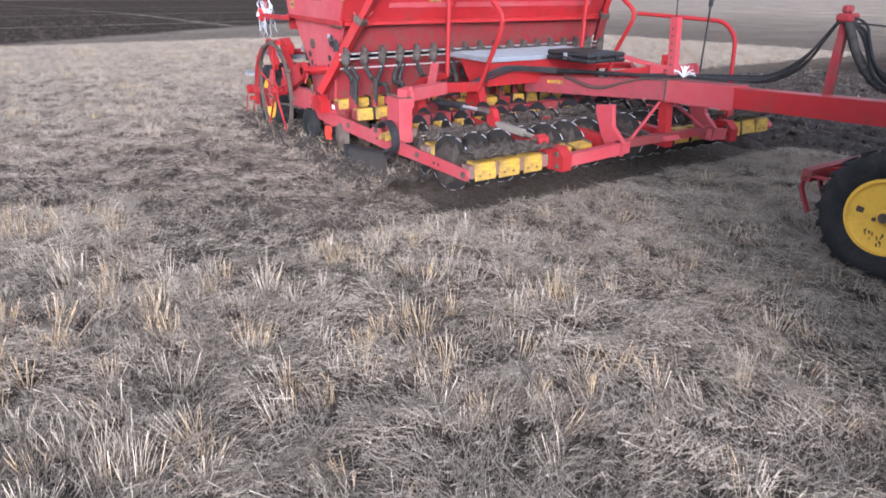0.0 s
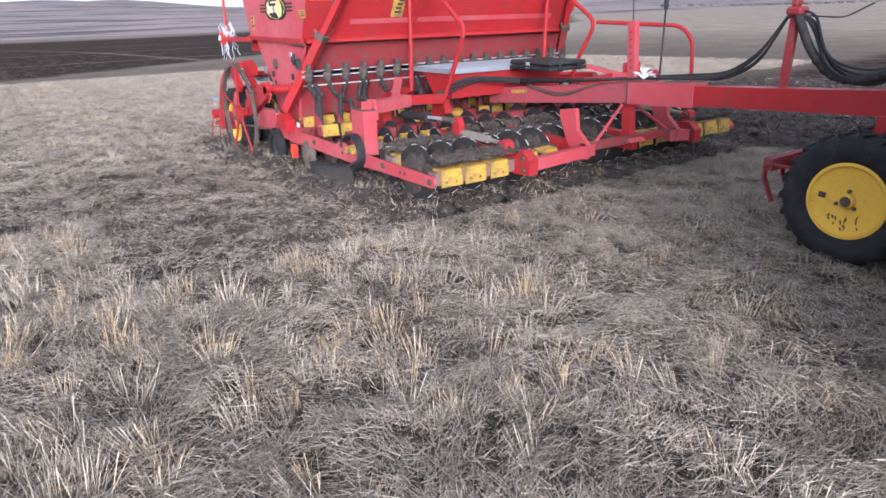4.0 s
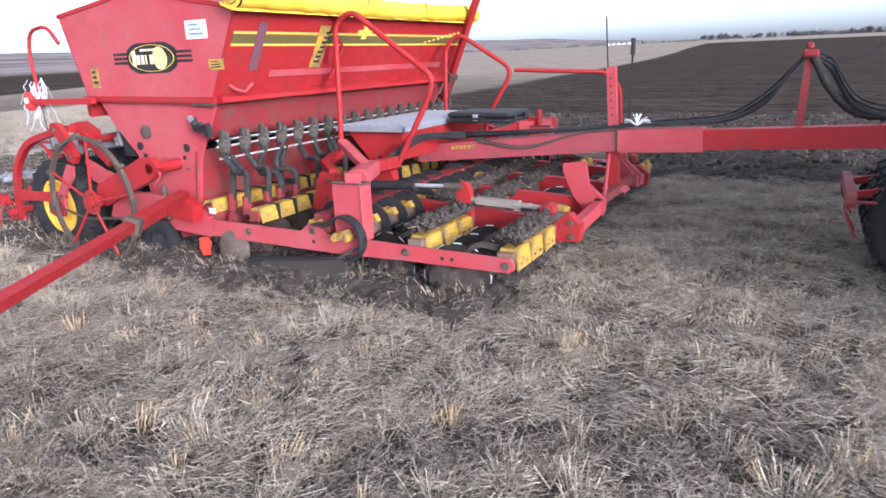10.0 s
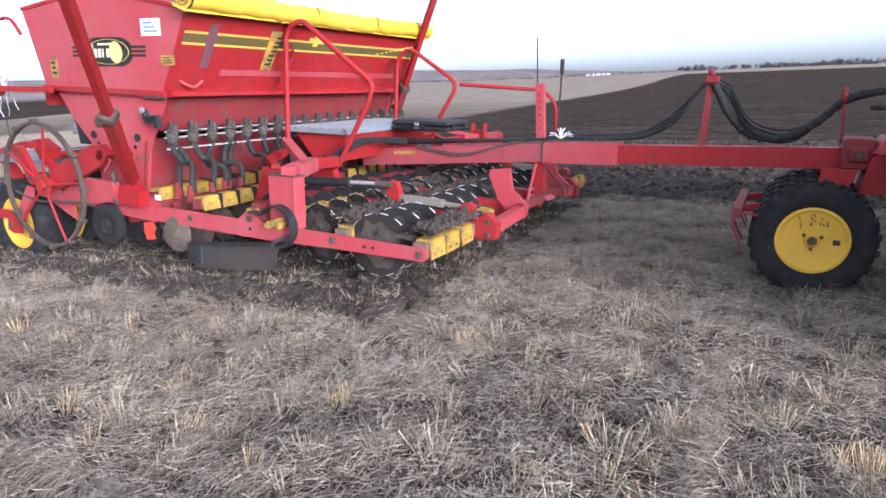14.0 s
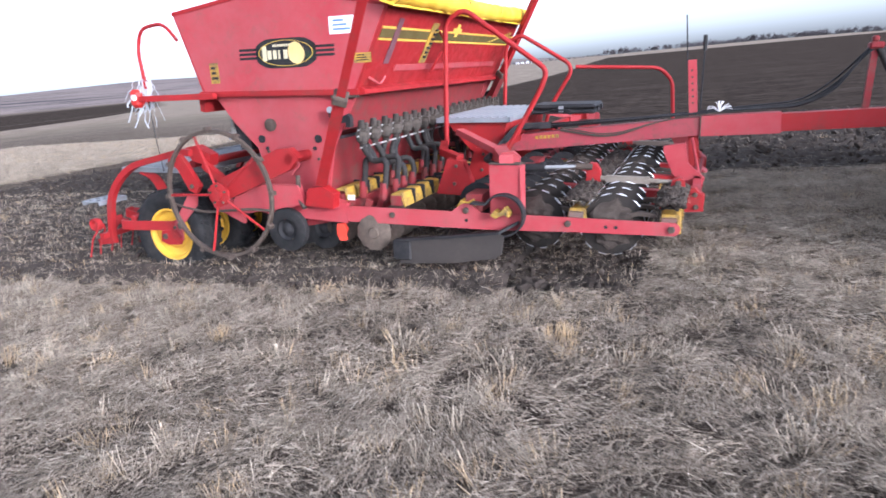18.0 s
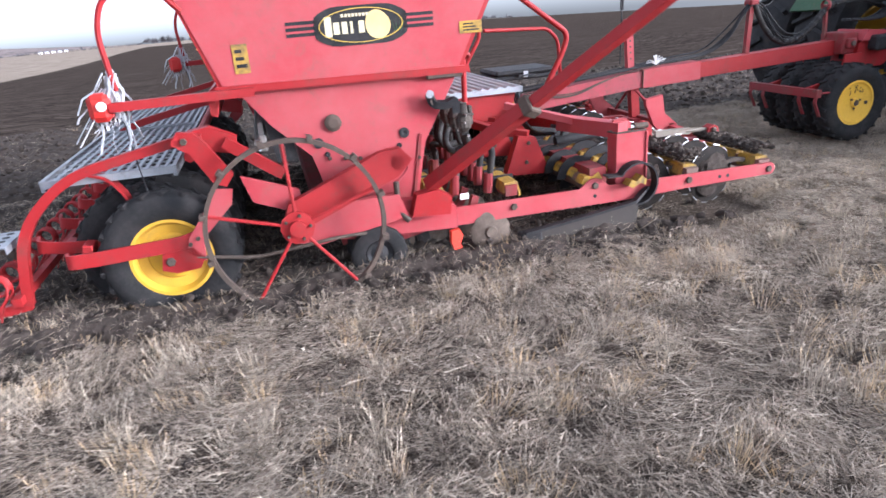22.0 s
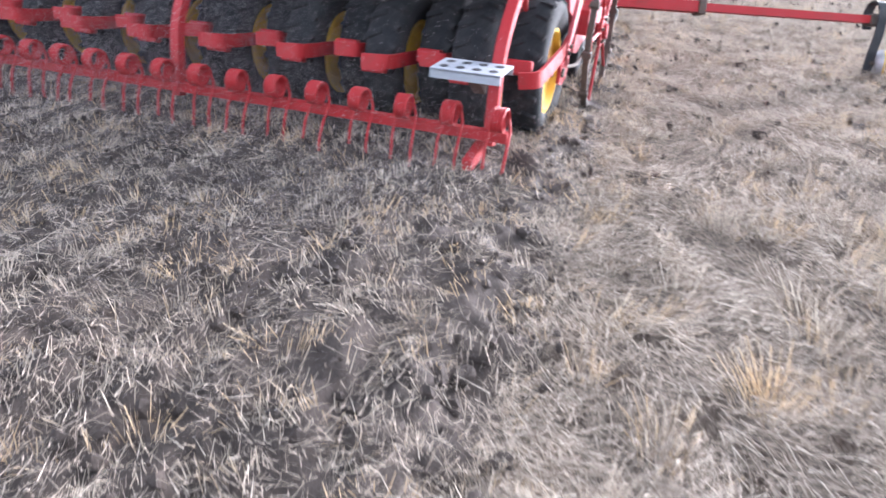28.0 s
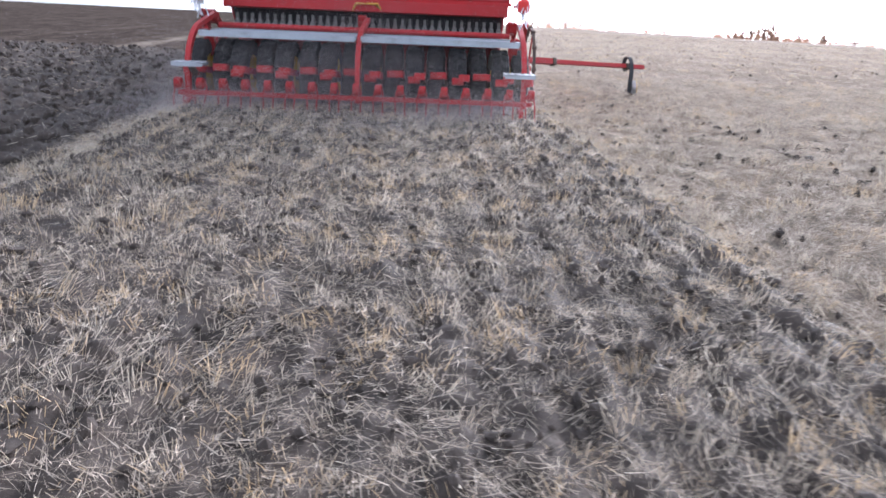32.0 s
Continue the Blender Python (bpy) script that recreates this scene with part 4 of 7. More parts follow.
        part("brace", tube(B(), bend([(-4.80, y - s * 0.23, 0.88), (-4.68, y - s * 0.23, 0.84), (-4.60, y - s * 0.23, 0.72), (-4.56, y - s * 0.23, 0.55)], 0.08), 0.02, flat=(0.11, 0.014)), RED, drill, "broad curved red flat brace")
    # a flat strap with a hooked end to each tyre
    bm = tube(B(), bend([(-0.10, 0, 0.06), (-0.50, 0, 0.11), (-0.60, 0.0, 0.13), (-0.62, 0.12, 0.13)], 0.05), 0.02, flat=(0.016, 0.075))
    strap = part("tyre_strap", bm, RED, drill, "red flat strap with a hooked end")
    for k in range(1, n):
        m = pose(-4.40 if k % 2 == 0 else -4.58, YL * k / (n - 1) - 0.125, 0.33)
        if k == 1:
            strap.matrix_basis = m
        else:
            again(strap, m)
    # curved tail tubes
    for i, y in enumerate((0.02, YC, YL - 0.02)):
        bm = tube(B(), bend([(-4.10, y - 0.03, 1.02), (-4.2, y - 0.03, 1.03), (-4.90, y, 0.88), (-5.20, y, 0.60), (-5.28, y, 0.14)], 0.28, 8), 0.03, flat=(0.055, 0.055))
        part("tail_tube", bm, RED, drill, "red curved tail tube", False)
        bm = B()
        prism(bm, [(-4.12, 0.94), (-4.18, 1.06), (-4.06, 1.08), (-3.9, 1.0), (-3.92, 0.9)], y + 0.0, y + 0.10)
        part("tail_bracket", bm, RED, drill)
    # walkway grating in two halves
    for a, b in ((0.08, 1.90), (1.98, 3.74)):
        bm = B()
        x0, x1, z = -5.04, -4.30, 0.845
        for y in (a, b):
            box(bm, x0, x1, y - 0.012, y + 0.012, z - 0.025, z + 0.02)
        for x in (x0, x1):
            box(bm, x - 0.012, x + 0.012, a, b, z - 0.045, z + 0.02)
        grate = part("walkway_grating", bm, ZINC, drill, "galvanised walkway grating")
        bar = None
        for j in range(1, 13):
            m = pose(x0 + (x1 - x0) * j / 13, a + 0.012, z)
            if bar is None:
                bar = part("grating_bar", box(B(), -0.011, 0.011, 0, b - a - 0.024, -0.002, 0.008), ZINC, grate)
                bar.matrix_basis = m
            else:
                again(bar, m, grate)
        bar = None
        for j in range(1, 14):
            m = pose(x0 + 0.012, a + (b - a) * j / 14, z)
            if bar is None:
                bar = part("cross_bar", box(B(), 0, x1 - x0 - 0.024, -0.011, 0.011, -0.004, 0.005), ZINC, grate)
                bar.matrix_basis = m
            else:
                again(bar, m, grate)
    part("walkway_tube", tube(B(), [(-4.20, 0.1, 0.90), (-4.20, YL - 0.1, 0.90)], 0.035, 10), RED, drill, "red walkway tube")
    # harrow bar with coil tines
    part("tine_bar", tube(B(), [(-5.30, -0.08, 0.20), (-5.30, YL + 0.08, 0.20)], 0.03, flat=(0.05, 0.05)), RED, drill, "red harrow bar")
    pts = []
    for k in range(4 * 12 + 1):
        a = k * math.tau / 12
        pts.append((0.055 * math.cos(a), -0.035 + 0.07 * k / 48, 0.055 * math.sin(a)))
    left = [(0.055, -0.035, 0), (0.05, -0.05, -0.06), (-0.02, -0.055, -0.14), (-0.05, -0.05, -0.22), (-0.08, -0.06, -0.33)]
    right = [(0.055, 0.035, 0), (0.05, 0.05, -0.06), (-0.02, 0.055, -0.14), (-0.05, 0.05, -0.22), (-0.08, 0.06, -0.33)]
    bm = tube(B(), pts, 0.0095, 6)
    tine = part("spring_tine", bm, RED, drill, "red coil spring tine", True)
    part("prong", tube(B(), bend(left, 0.03, 3), 0.008, 6), RED, tine)
    part("prong", tube(B(), bend(right, 0.03, 3), 0.008, 6), RED, tine)
    for k in range(17):
        y = -0.05 + (YL + 0.10) * k / 16
        m = pose(-5.38, y, 0.31, 0, random.uniform(-6, 6), random.uniform(-5, 5))
        if k == 0:
            tine.matrix_basis = m
        else:
            copy_thing(tine, m)
    for y in both(0.06):
        part("tine_guard", tube(B(), [(-5.28, y, 0.13), (-5.50, y, 0.10)], 0.02, flat=(0.05, 0.06)), RED, drill)
    # foot plates
    for y in both(0.10):
        bm = B()
        box(bm, -5.49, -5.27, y - 0.17, y + 0.17, 0.535, 0.545)
        box(bm, -5.49, -5.484, y - 0.17, y + 0.17, 0.50, 0.54)
        box(bm, -5.276, -5.27, y - 0.17, y + 0.17, 0.50, 0.54)
        foot = part("foot_plate", bm, ZINC, drill, "perforated galvanised foot plate")
        for i in range(4):
            for j in range(2):
                part("hole", lathe(B(), [(0.022, 0), (0.022, 0.002), (0, 0.002)], 10, pose(-5.43 + 0.1 * j, y - 0.12 + 0.08 * i, 0.545, 90, 0, 0)), BLACK, foot)
        part("bracket", tube(B(), [(-5.22, y, 0.40), (-5.36, y, 0.50)], 0.02, flat=(0.06, 0.05)), RUST, foot)
    # lamp arms at the rear corners
    for y, s in ((0.0, -1), (YL, 1)):
        bm = tube(B(), [(-3.75, y, 1.26), (-4.55, y - s * -0.04, 1.255)], 0.02, flat=(0.055, 0.05))
        arm = part("lamp_arm", bm, RED, drill, "red lamp arm")
        bm = box(B(), -4.66, -4.54, y - 0.07, y + 0.07, 1.18, 1.34, None, 0.03)
        part("tail_lamp", bm, coat("red_lens", (0.5, 0.02, 0.015), (0.35, 0.02, 0.02), 0.2), arm, "red tail lamp")
        lathe_bm = lathe(B(), [(0.026, 0), (0.026, s * 0.012), (0, s * 0.014)], 20, pose(-4.58, y + s * 0.075, 1.27))
        part("reflector", lathe_bm, WHITE, arm, "round white reflector")
        bm = tube(B(), bend([(-4.50, y, 1.34), (-4.53, y, 1.66), (-4.46, y, 1.85), (-4.20, y, 1.88), (-4.07, y, 1.73)], 0.12, 6), 0.016, 8)
        part("bent_rod", bm, RED, arm, "bent red rod")
        rng = random.Random(8)
        for k in range(34):
            p = Vector((-4.53 + rng.uniform(-0.05, 0.05), y + rng.uniform(-0.06, 0.06), rng.uniform(1.32, 1.46)))
            pts = [p]
            drift = rng.uniform(-0.05, 0.012)
            for j in range(rng.choice((3, 4, 4, 5, 6))):
                p = p + Vector((drift + rng.uniform(-0.03, 0.03), rng.uniform(-0.035, 0.035), rng.uniform(-0.085, -0.03)))
                pts.append(p)
            part("rag_strip", tube(B(), pts, 0.006, flat=(0.014, 0.003)), RAG, arm, "pale tattered strip")
        part("cord", tube(B(), [(-4.5, y, 1.2), (-4.48, y, 0.9), (-4.45, y, 0.60)], 0.004, 5), BLACK, arm)


before = set(drill.children)
build_rear()
REAR = [o for o in drill.children if o not in before and o.name.split(".")[0] not in ("lamp_arm",)]


def build_drive_wheel():
    cx, cy, cz, r = -3.63, -0.25, 0.455, 0.535
    bm = B()
    n = 48
    ring = [(r * math.cos(k * math.tau / n), 0, r * math.sin(k * math.tau / n)) for k in range(n)]
    rings = []
    for k in range(n):
        a = k * math.tau / n
        rings.append([bm.verts.new(((r + q) * math.cos(a), w, (r + q) * math.sin(a))) for q, w in ((-0.014, -0.018), (0.012, -0.018), (0.012, 0.018), (-0.014, 0.018))])
    for k in range(n):
        for j in range(4):
            bm.faces.new((rings[k][j], rings[k][(j + 1) % 4], rings[(k + 1) % n][(j + 1) % 4], rings[(k + 1) % n][j]))
    wheel = part("drive_wheel", bm, RUST, drill, "thin rusty ground-drive wheel with lugs and red spokes", False)
    wheel.matrix_basis = pose(cx, cy, cz)
    lug = part("lug", box(B(), r - 0.01, r + 0.035, -0.03, 0.03, -0.018, 0.018, None, 0.004), RUST, wheel)
    for k in range(1, 12):
        again(lug, pose(0, 0, 0, 0, 30 * k, 0), wheel)
    for k in range(5):
        a = k * math.tau / 5 + 0.3
        part("spoke", tube(B(), [(0.06 * math.cos(a), 0, 0.06 * math.sin(a)), (0.52 * math.cos(a), 0, 0.52 * math.sin(a))], 0.011, 7), RED, wheel)
    bm = B()
    lathe(bm, [(0, -0.04), (0.05, -0.04), (0.05, -0.012), (0.105, -0.01), (0.105, 0.01), (0.05, 0.012), (0.05, 0.08), (0, 0.08)], 10)
    hub = part("hub_plate", bm, RED, wheel, "red hub plate with bolts")
    bolts(hub, [(0.078 * math.cos(k * math.tau / 5), -0.012, 0.078 * math.sin(k * math.tau / 5)) for k in range(5)], 0.011)
    SPIN.append((wheel, (cx, cy, cz), 0.53, 0))
    bm = prism(B(), [(-3.72, 0.43), (-3.58, 0.41), (-2.96, 0.66), (-2.86, 0.76), (-2.93, 0.84), (-3.06, 0.83), (-3.66, 0.58)], -0.16, -0.10)
    arm = part("drive_arm", bm, RED, drill, "broad red drive wheel arm")
    part("pivot", tube(B(), [(-2.96, -0.16, 0.75), (-2.96, 0.14, 0.75)], 0.045, 14), RED, arm)
    part("chain_case", prism(B(), [(-3.66, 0.30), (-3.5, 0.26), (-2.9, 0.36), (-2.95, 0.52), (-3.55, 0.52)], -0.08, -0.02), RED_FADED, drill, "faded chain case")
    part("lift_rod", tube(B(), bend([(-4.25, -0.14, 0.33), (-3.9, -0.15, 0.27), (-3.4, -0.16, 0.32), (-3.2, -0.1, 0.30)], 0.08), 0.012, 7), RUST, drill)
    part("hanger", tube(B(), bend([(-3.0, -0.1, 0.80), (-2.92, -0.14, 0.78), (-2.88, -0.12, 0.70), (-2.96, -0.13, 0.62)], 0.03), 0.008, 6), RED_FADED, drill)
    part("lock_handle", tube(B(), [(-2.96, -0.05, 0.60), (-2.96, -0.06, 0.40), (-2.90, -0.08, 0.33)], 0.02, 8), RUST, drill)


build_drive_wheel()


def build_platform():
    # loading platform with ribbed tread, rails and case
    bm = box(B(), -2.25, -1.52, 1.31, 2.92, 0.915, 0.935, None, 0.004)
    box(bm, -2.25, -1.52, 1.30, 1.312, 0.895, 0.94)
    box(bm, -1.53, -1.518, 1.30, 2.92, 0.895, 0.94)
    top = part("platform", bm, ZINC, drill, "grey ribbed galvanised loading platform")
    rib = None
    for k in range(9):
        x = -2.20 + 0.08 * k
        if rib is None:
            rib = part("tread_rib", prism(B(), [(-0.03, 0.0), (-0.014, 0.016), (0.014, 0.016), (0.03, 0.0)], 0, 1.60), ZINC, top)
            rib.matrix_basis = pose(x, 1.315, 0.934)
        else:
            again(rib, pose(x, 1.315, 0.934), top)
    bm = prism(B(), [(-2.18, 0.913), (-1.56, 0.913), (-1.62, 0.64), (-1.92, 0.62)], 1.36, 1.375)
    prism(bm, [(-2.18, 0.913), (-1.56, 0.913), (-1.62, 0.64), (-1.92, 0.62)], 2.86, 2.875)
    prism(bm, [(-1.57, 0.913), (-1.56, 0.913), (-1.62, 0.64), (-1.63, 0.64)], 1.375, 2.86)
    prism(bm, [(-2.18, 0.913), (-2.165, 0.913), (-1.90, 0.62), (-1.92, 0.62)], 1.375, 2.86)
    part("platform_support", bm, RED, drill, "red folded platform support")
    bm = box(B(), -1.50, -0.86, YD - 0.10, YD + 0.42, 0.905, 0.945, None, 0.014)
    box(bm, -1.50, -0.86, YD - 0.10, YD + 0.42, 0.951, 1.0, None, 0.02)
    case = part("tool_case", bm, BLACK, drill, "black plastic tool case on the drawbar")
    for y in (YD, YD + 0.26):
        part("latch", box(B(), -0.862, -0.845, y, y + 0.05, 0.925, 0.975, None, 0.003), BLACK, case)
    part("latch", box(B(), -1.22, -1.17, YD - 0.114, YD - 0.098, 0.925, 0.985, None, 0.003), ZINC, case)
    part("carry_handle", tube(B(), bend([(-1.28, YD - 0.10, 0.948), (-1.28, YD - 0.13, 0.948), (-1.11, YD - 0.13, 0.948), (-1.11, YD - 0.10, 0.948)], 0.02), 0.009, 7), BLACK, case)

    def rail(pts, r=0.023, bendr=0.14):
        return part("handrail", tube(B(), bend(pts, bendr, 7), r, 12), RED, drill, "bent red handrail", True)
    rail([(-2.10, 1.17, 0.70), (-2.065, 1.17, 1.80), (-1.89, 1.17, 1.90), (-1.14, 1.18, 1.35), (-1.19, 1.18, 1.20), (-1.54, 1.18, 0.60), (-1.72, 1.18, 0.60)])
    rail([(-2.10, 2 * YD - 1.17, 0.72), (-2.065, 2 * YD - 1.17, 1.62), (-1.90, 2 * YD - 1.17, 1.74), (-1.26, 2 * YD - 1.18, 1.352), (-1.53, 2 * YD - 1.18, 0.92), (-1.60, 2 * YD - 1.18, 0.70)])
    rail([(-1.25, 2 * YD - 1.18, 1.348), (-0.36, 3.36, 1.30), (-0.22, 3.38, 1.16), (-0.18, 3.38, 0.50)], 0.021, 0.1)
    # drawbar
    stained = coat("earth_stained_red", (0.30, 0.04, 0.055), (0.24, 0.07, 0.07), 0.55, dirt=(0.10, 0.07, 0.055), dirty=0.85)
    bm = tube(B(), [(-1.85, YD, 0.60), (0.12, YD, 0.772)], 0.08, flat=(0.175, 0.165))
    bar = part("drawbar", bm, stained, drill, "long red drawbar with a darker front length")
    part("sleeve", tube(B(), [(0.12, YD, 0.772), (0.79, YD - 0.02, 0.80)], 0.08, flat=(0.19, 0.185)), RED_FADED, bar, "paler telescopic sleeve")
    part("tongue", tube(B(), [(0.79, YD - 0.02, 0.80), (2.95, 2.0, 0.91)], 0.07, flat=(0.155, 0.155)), RED, bar, "bright red tongue")
    part("weld_seam", tube(B(), [(0.116, YD - 0.098, 0.68), (0.116, YD - 0.098, 0.865)], 0.006, 6), RUST, bar)
    row_of("lettering_bar", [(-1.46 + 0.042 * k, -1.43 + 0.042 * k, YD - 0.094, YD - 0.087, 0.655 + 0.003 * k, 0.688 + 0.003 * k) for k in range(6)], YELLOW, bar)
    post = part("hose_post", tube(B(), [(0.045, YD + 0.05, 0.86), (0.01, YD + 0.05, 1.375)], 0.03, flat=(0.075, 0.06)), RED_FADED, drill, "faded red square post")
    for k in range(6):
        part("pin_hole", lathe(B(), [(0.011, 0), (0.011, -0.003), (0, -0.003)], 8, pose(0.036 - 0.0047 * k, YD + 0.02, 0.98 + 0.06 * k)), RUST, post)
    part("whip_aerial", tube(B(), [(-0.03, YD + 0.1, 1.3), (-0.05, YD + 0.1, 1.62), (-0.06, YD + 0.1, 1.78)], 0.006, 6), BLACK, drill, "thin black rod")
    part("whip_aerial", tube(B(), [(0.10, YD + 0.35, 0.9), (0.11, YD + 0.35, 1.50)], 0.009, 6), BLACK, drill, "thin black rod")
    part("rod_tip", tube(B(), [(0.11, YD + 0.35, 1.46), (0.11, YD + 0.35, 1.60)], 0.02, 8), BLACK, drill)
    # flanged bracket over the far side bar
    bm = box(B(), -1.41, -1.385, 3.74, 3.84, 0.66, 0.87, None, 0.006)
    box(bm, -1.25, -1.225, 3.74, 3.84, 0.66, 0.88, None, 0.006)
    box(bm, -1.385, -1.25, 3.76, 3.82, 0.66, 0.80)
    part("flanged_bracket", bm, RED, drill, "red flanged bracket on the far side")
    # hose stands with looped hoses
    part("hose_stand", tube(B(), [(1.44, YD + 0.02, 0.85), (1.46, YD + 0.02, 1.44)], 0.035, flat=(0.05, 0.05)), RED_DIRTY, drill, "red hose stand")
    bm = box(B(), 1.41, 1.52, YD - 0.04, YD + 0.08, 1.40, 1.46, None, 0.015)
    box(bm, 1.43, 1.48, YD - 0.02, YD + 0.06, 1.46, 1.51, None, 0.012)
    part("hose_clamp", bm, RED_DIRTY, drill)
    part("hose_stand", tube(B(), [(2.42, YD - 0.03, 0.98), (2.39, YD - 0.03, 1.34)], 0.016, flat=(0.03, 0.04)), RED_DIRTY, drill, "thin red hose stand")
    part("hose_ring", lathe(B(), [(0.055, -0.02), (0.062, 0), (0.055, 0.02), (0.048, 0), (0.055, -0.02)], 16, pose(2.39, YD - 0.03, 1.33, 0, 0, 90)), RED_DIRTY, drill)
    rng = random.Random(3)
    for k in range(6):
        o, q = rng.uniform(-0.05, 0.05), rng.uniform(-0.03, 0.03)
        bm = tube(B(), bend([(-1.7, YD - 0.06 + 0.03 * k, 0.76 + q), (-0.5, YD - 0.07 + 0.03 * k, 0.84 + q * 0.4), (0.4, YD - 0.03 + 0.03 * k, 0.915 + o * 0.2), (0.95, YD + 0.02 * k, 0.95 + o * 0.5), (1.20, YD + 0.02 * k, 1.10 + o), (1.45, YD + q, 1.45 + q), (1.60, YD + 0.02, 1.36 + o), (1.78, YD - 0.02 * k, 1.05 + o), (2.1, YD, 0.99 + o), (2.39, YD - 0.03, 1.30 + q * 0.5), (2.7, YD - 0.1, 1.40 + q), (3.2, 2.0 + 0.03 * k, 1.25)], 0.2, 7), 0.009, 7)
        part("hydraulic_hose", bm, BLACK, drill, "black hydraulic hose", True)
    sleeve = [(1.47, YD, 1.44), (1.60, YD - 0.01, 1.18), (1.78, YD - 0.02, 1.0), (2.02, YD - 0.03, 0.985), (2.24, YD - 0.03, 1.12), (2.40, YD - 0.03, 1.32), (2.75, YD - 0.08, 1.40), (3.3, 2.0, 1.32)]
    line = bend(sleeve, 0.2, 8)
    thick = part("hose_sleeve", tube(B(), line, 0.03, 10), HOSE, drill, "thick black hose sleeve bound with tape", True)
    for a, c in zip(line[8::3], line[9::3]):
        d = (c - a).normalized()
        m = Matrix.Translation((a + c) / 2) @ d.to_track_quat("Y", "Z").to_matrix().to_4x4()
        part("tape_wrap", lathe(B(), [(0.031, -0.016), (0.036, -0.01), (0.036, 0.01), (0.031, 0.016)], 10, m), BLACK, thick)
    part("loose_end", tube(B(), bend([(1.50, YD, 1.40), (1.75, YD + 0.1, 1.38), (1.90, YD + 0.15, 1.47)], 0.05), 0.006, 6), BLACK, drill, "loose cable end")
    for k in range(4):
        o = rng.uniform(-0.03, 0.03)
        bm = tube(B(), bend([(-1.50, 0.66 + 0.02 * k, 0.62), (-1.62, 0.80 + 0.03 * k, 0.60 + o), (-1.60, 1.10, 0.66 + o), (-1.50, 1.45 + 0.04 * k, 0.84 + o), (-1.30, YD - 0.12, 0.80 + o)], 0.14, 6), 0.012, 7)
        part("hydraulic_hose", bm, BLACK, drill, "black hydraulic hose", True)
    for k in range(3):
        o = rng.uniform(-0.04, 0.04)
        part("thin_cable", tube(B(), bend([(-1.2, YD - 0.10, 0.74 + o), (-0.7, YD - 0.105, 0.66 + o), (-0.25, YD - 0.10, 0.83), (0.3, YD - 0.08, 0.90)], 0.2, 5), 0.006, 6), RUST, drill, "dusty sagging cable")
    bm = B()
    for k in range(13):
        a = rng.uniform(0, math.tau)
        p = Vector((0.27, YD - 0.08, 0.905))
        q = p + Vector((math.cos(a) * 0.11, rng.uniform(-0.05, 0.03), abs(math.sin(a)) * 0.09 + 0.005))
        tube(bm, [p, (p + q) / 2 + Vector((0, 0, 0.02)), q], 0.006, flat=(0.014, 0.004))
    part("white_rag", bm, WHITE, drill, "white knotted rag on the drawbar")


build_platform()


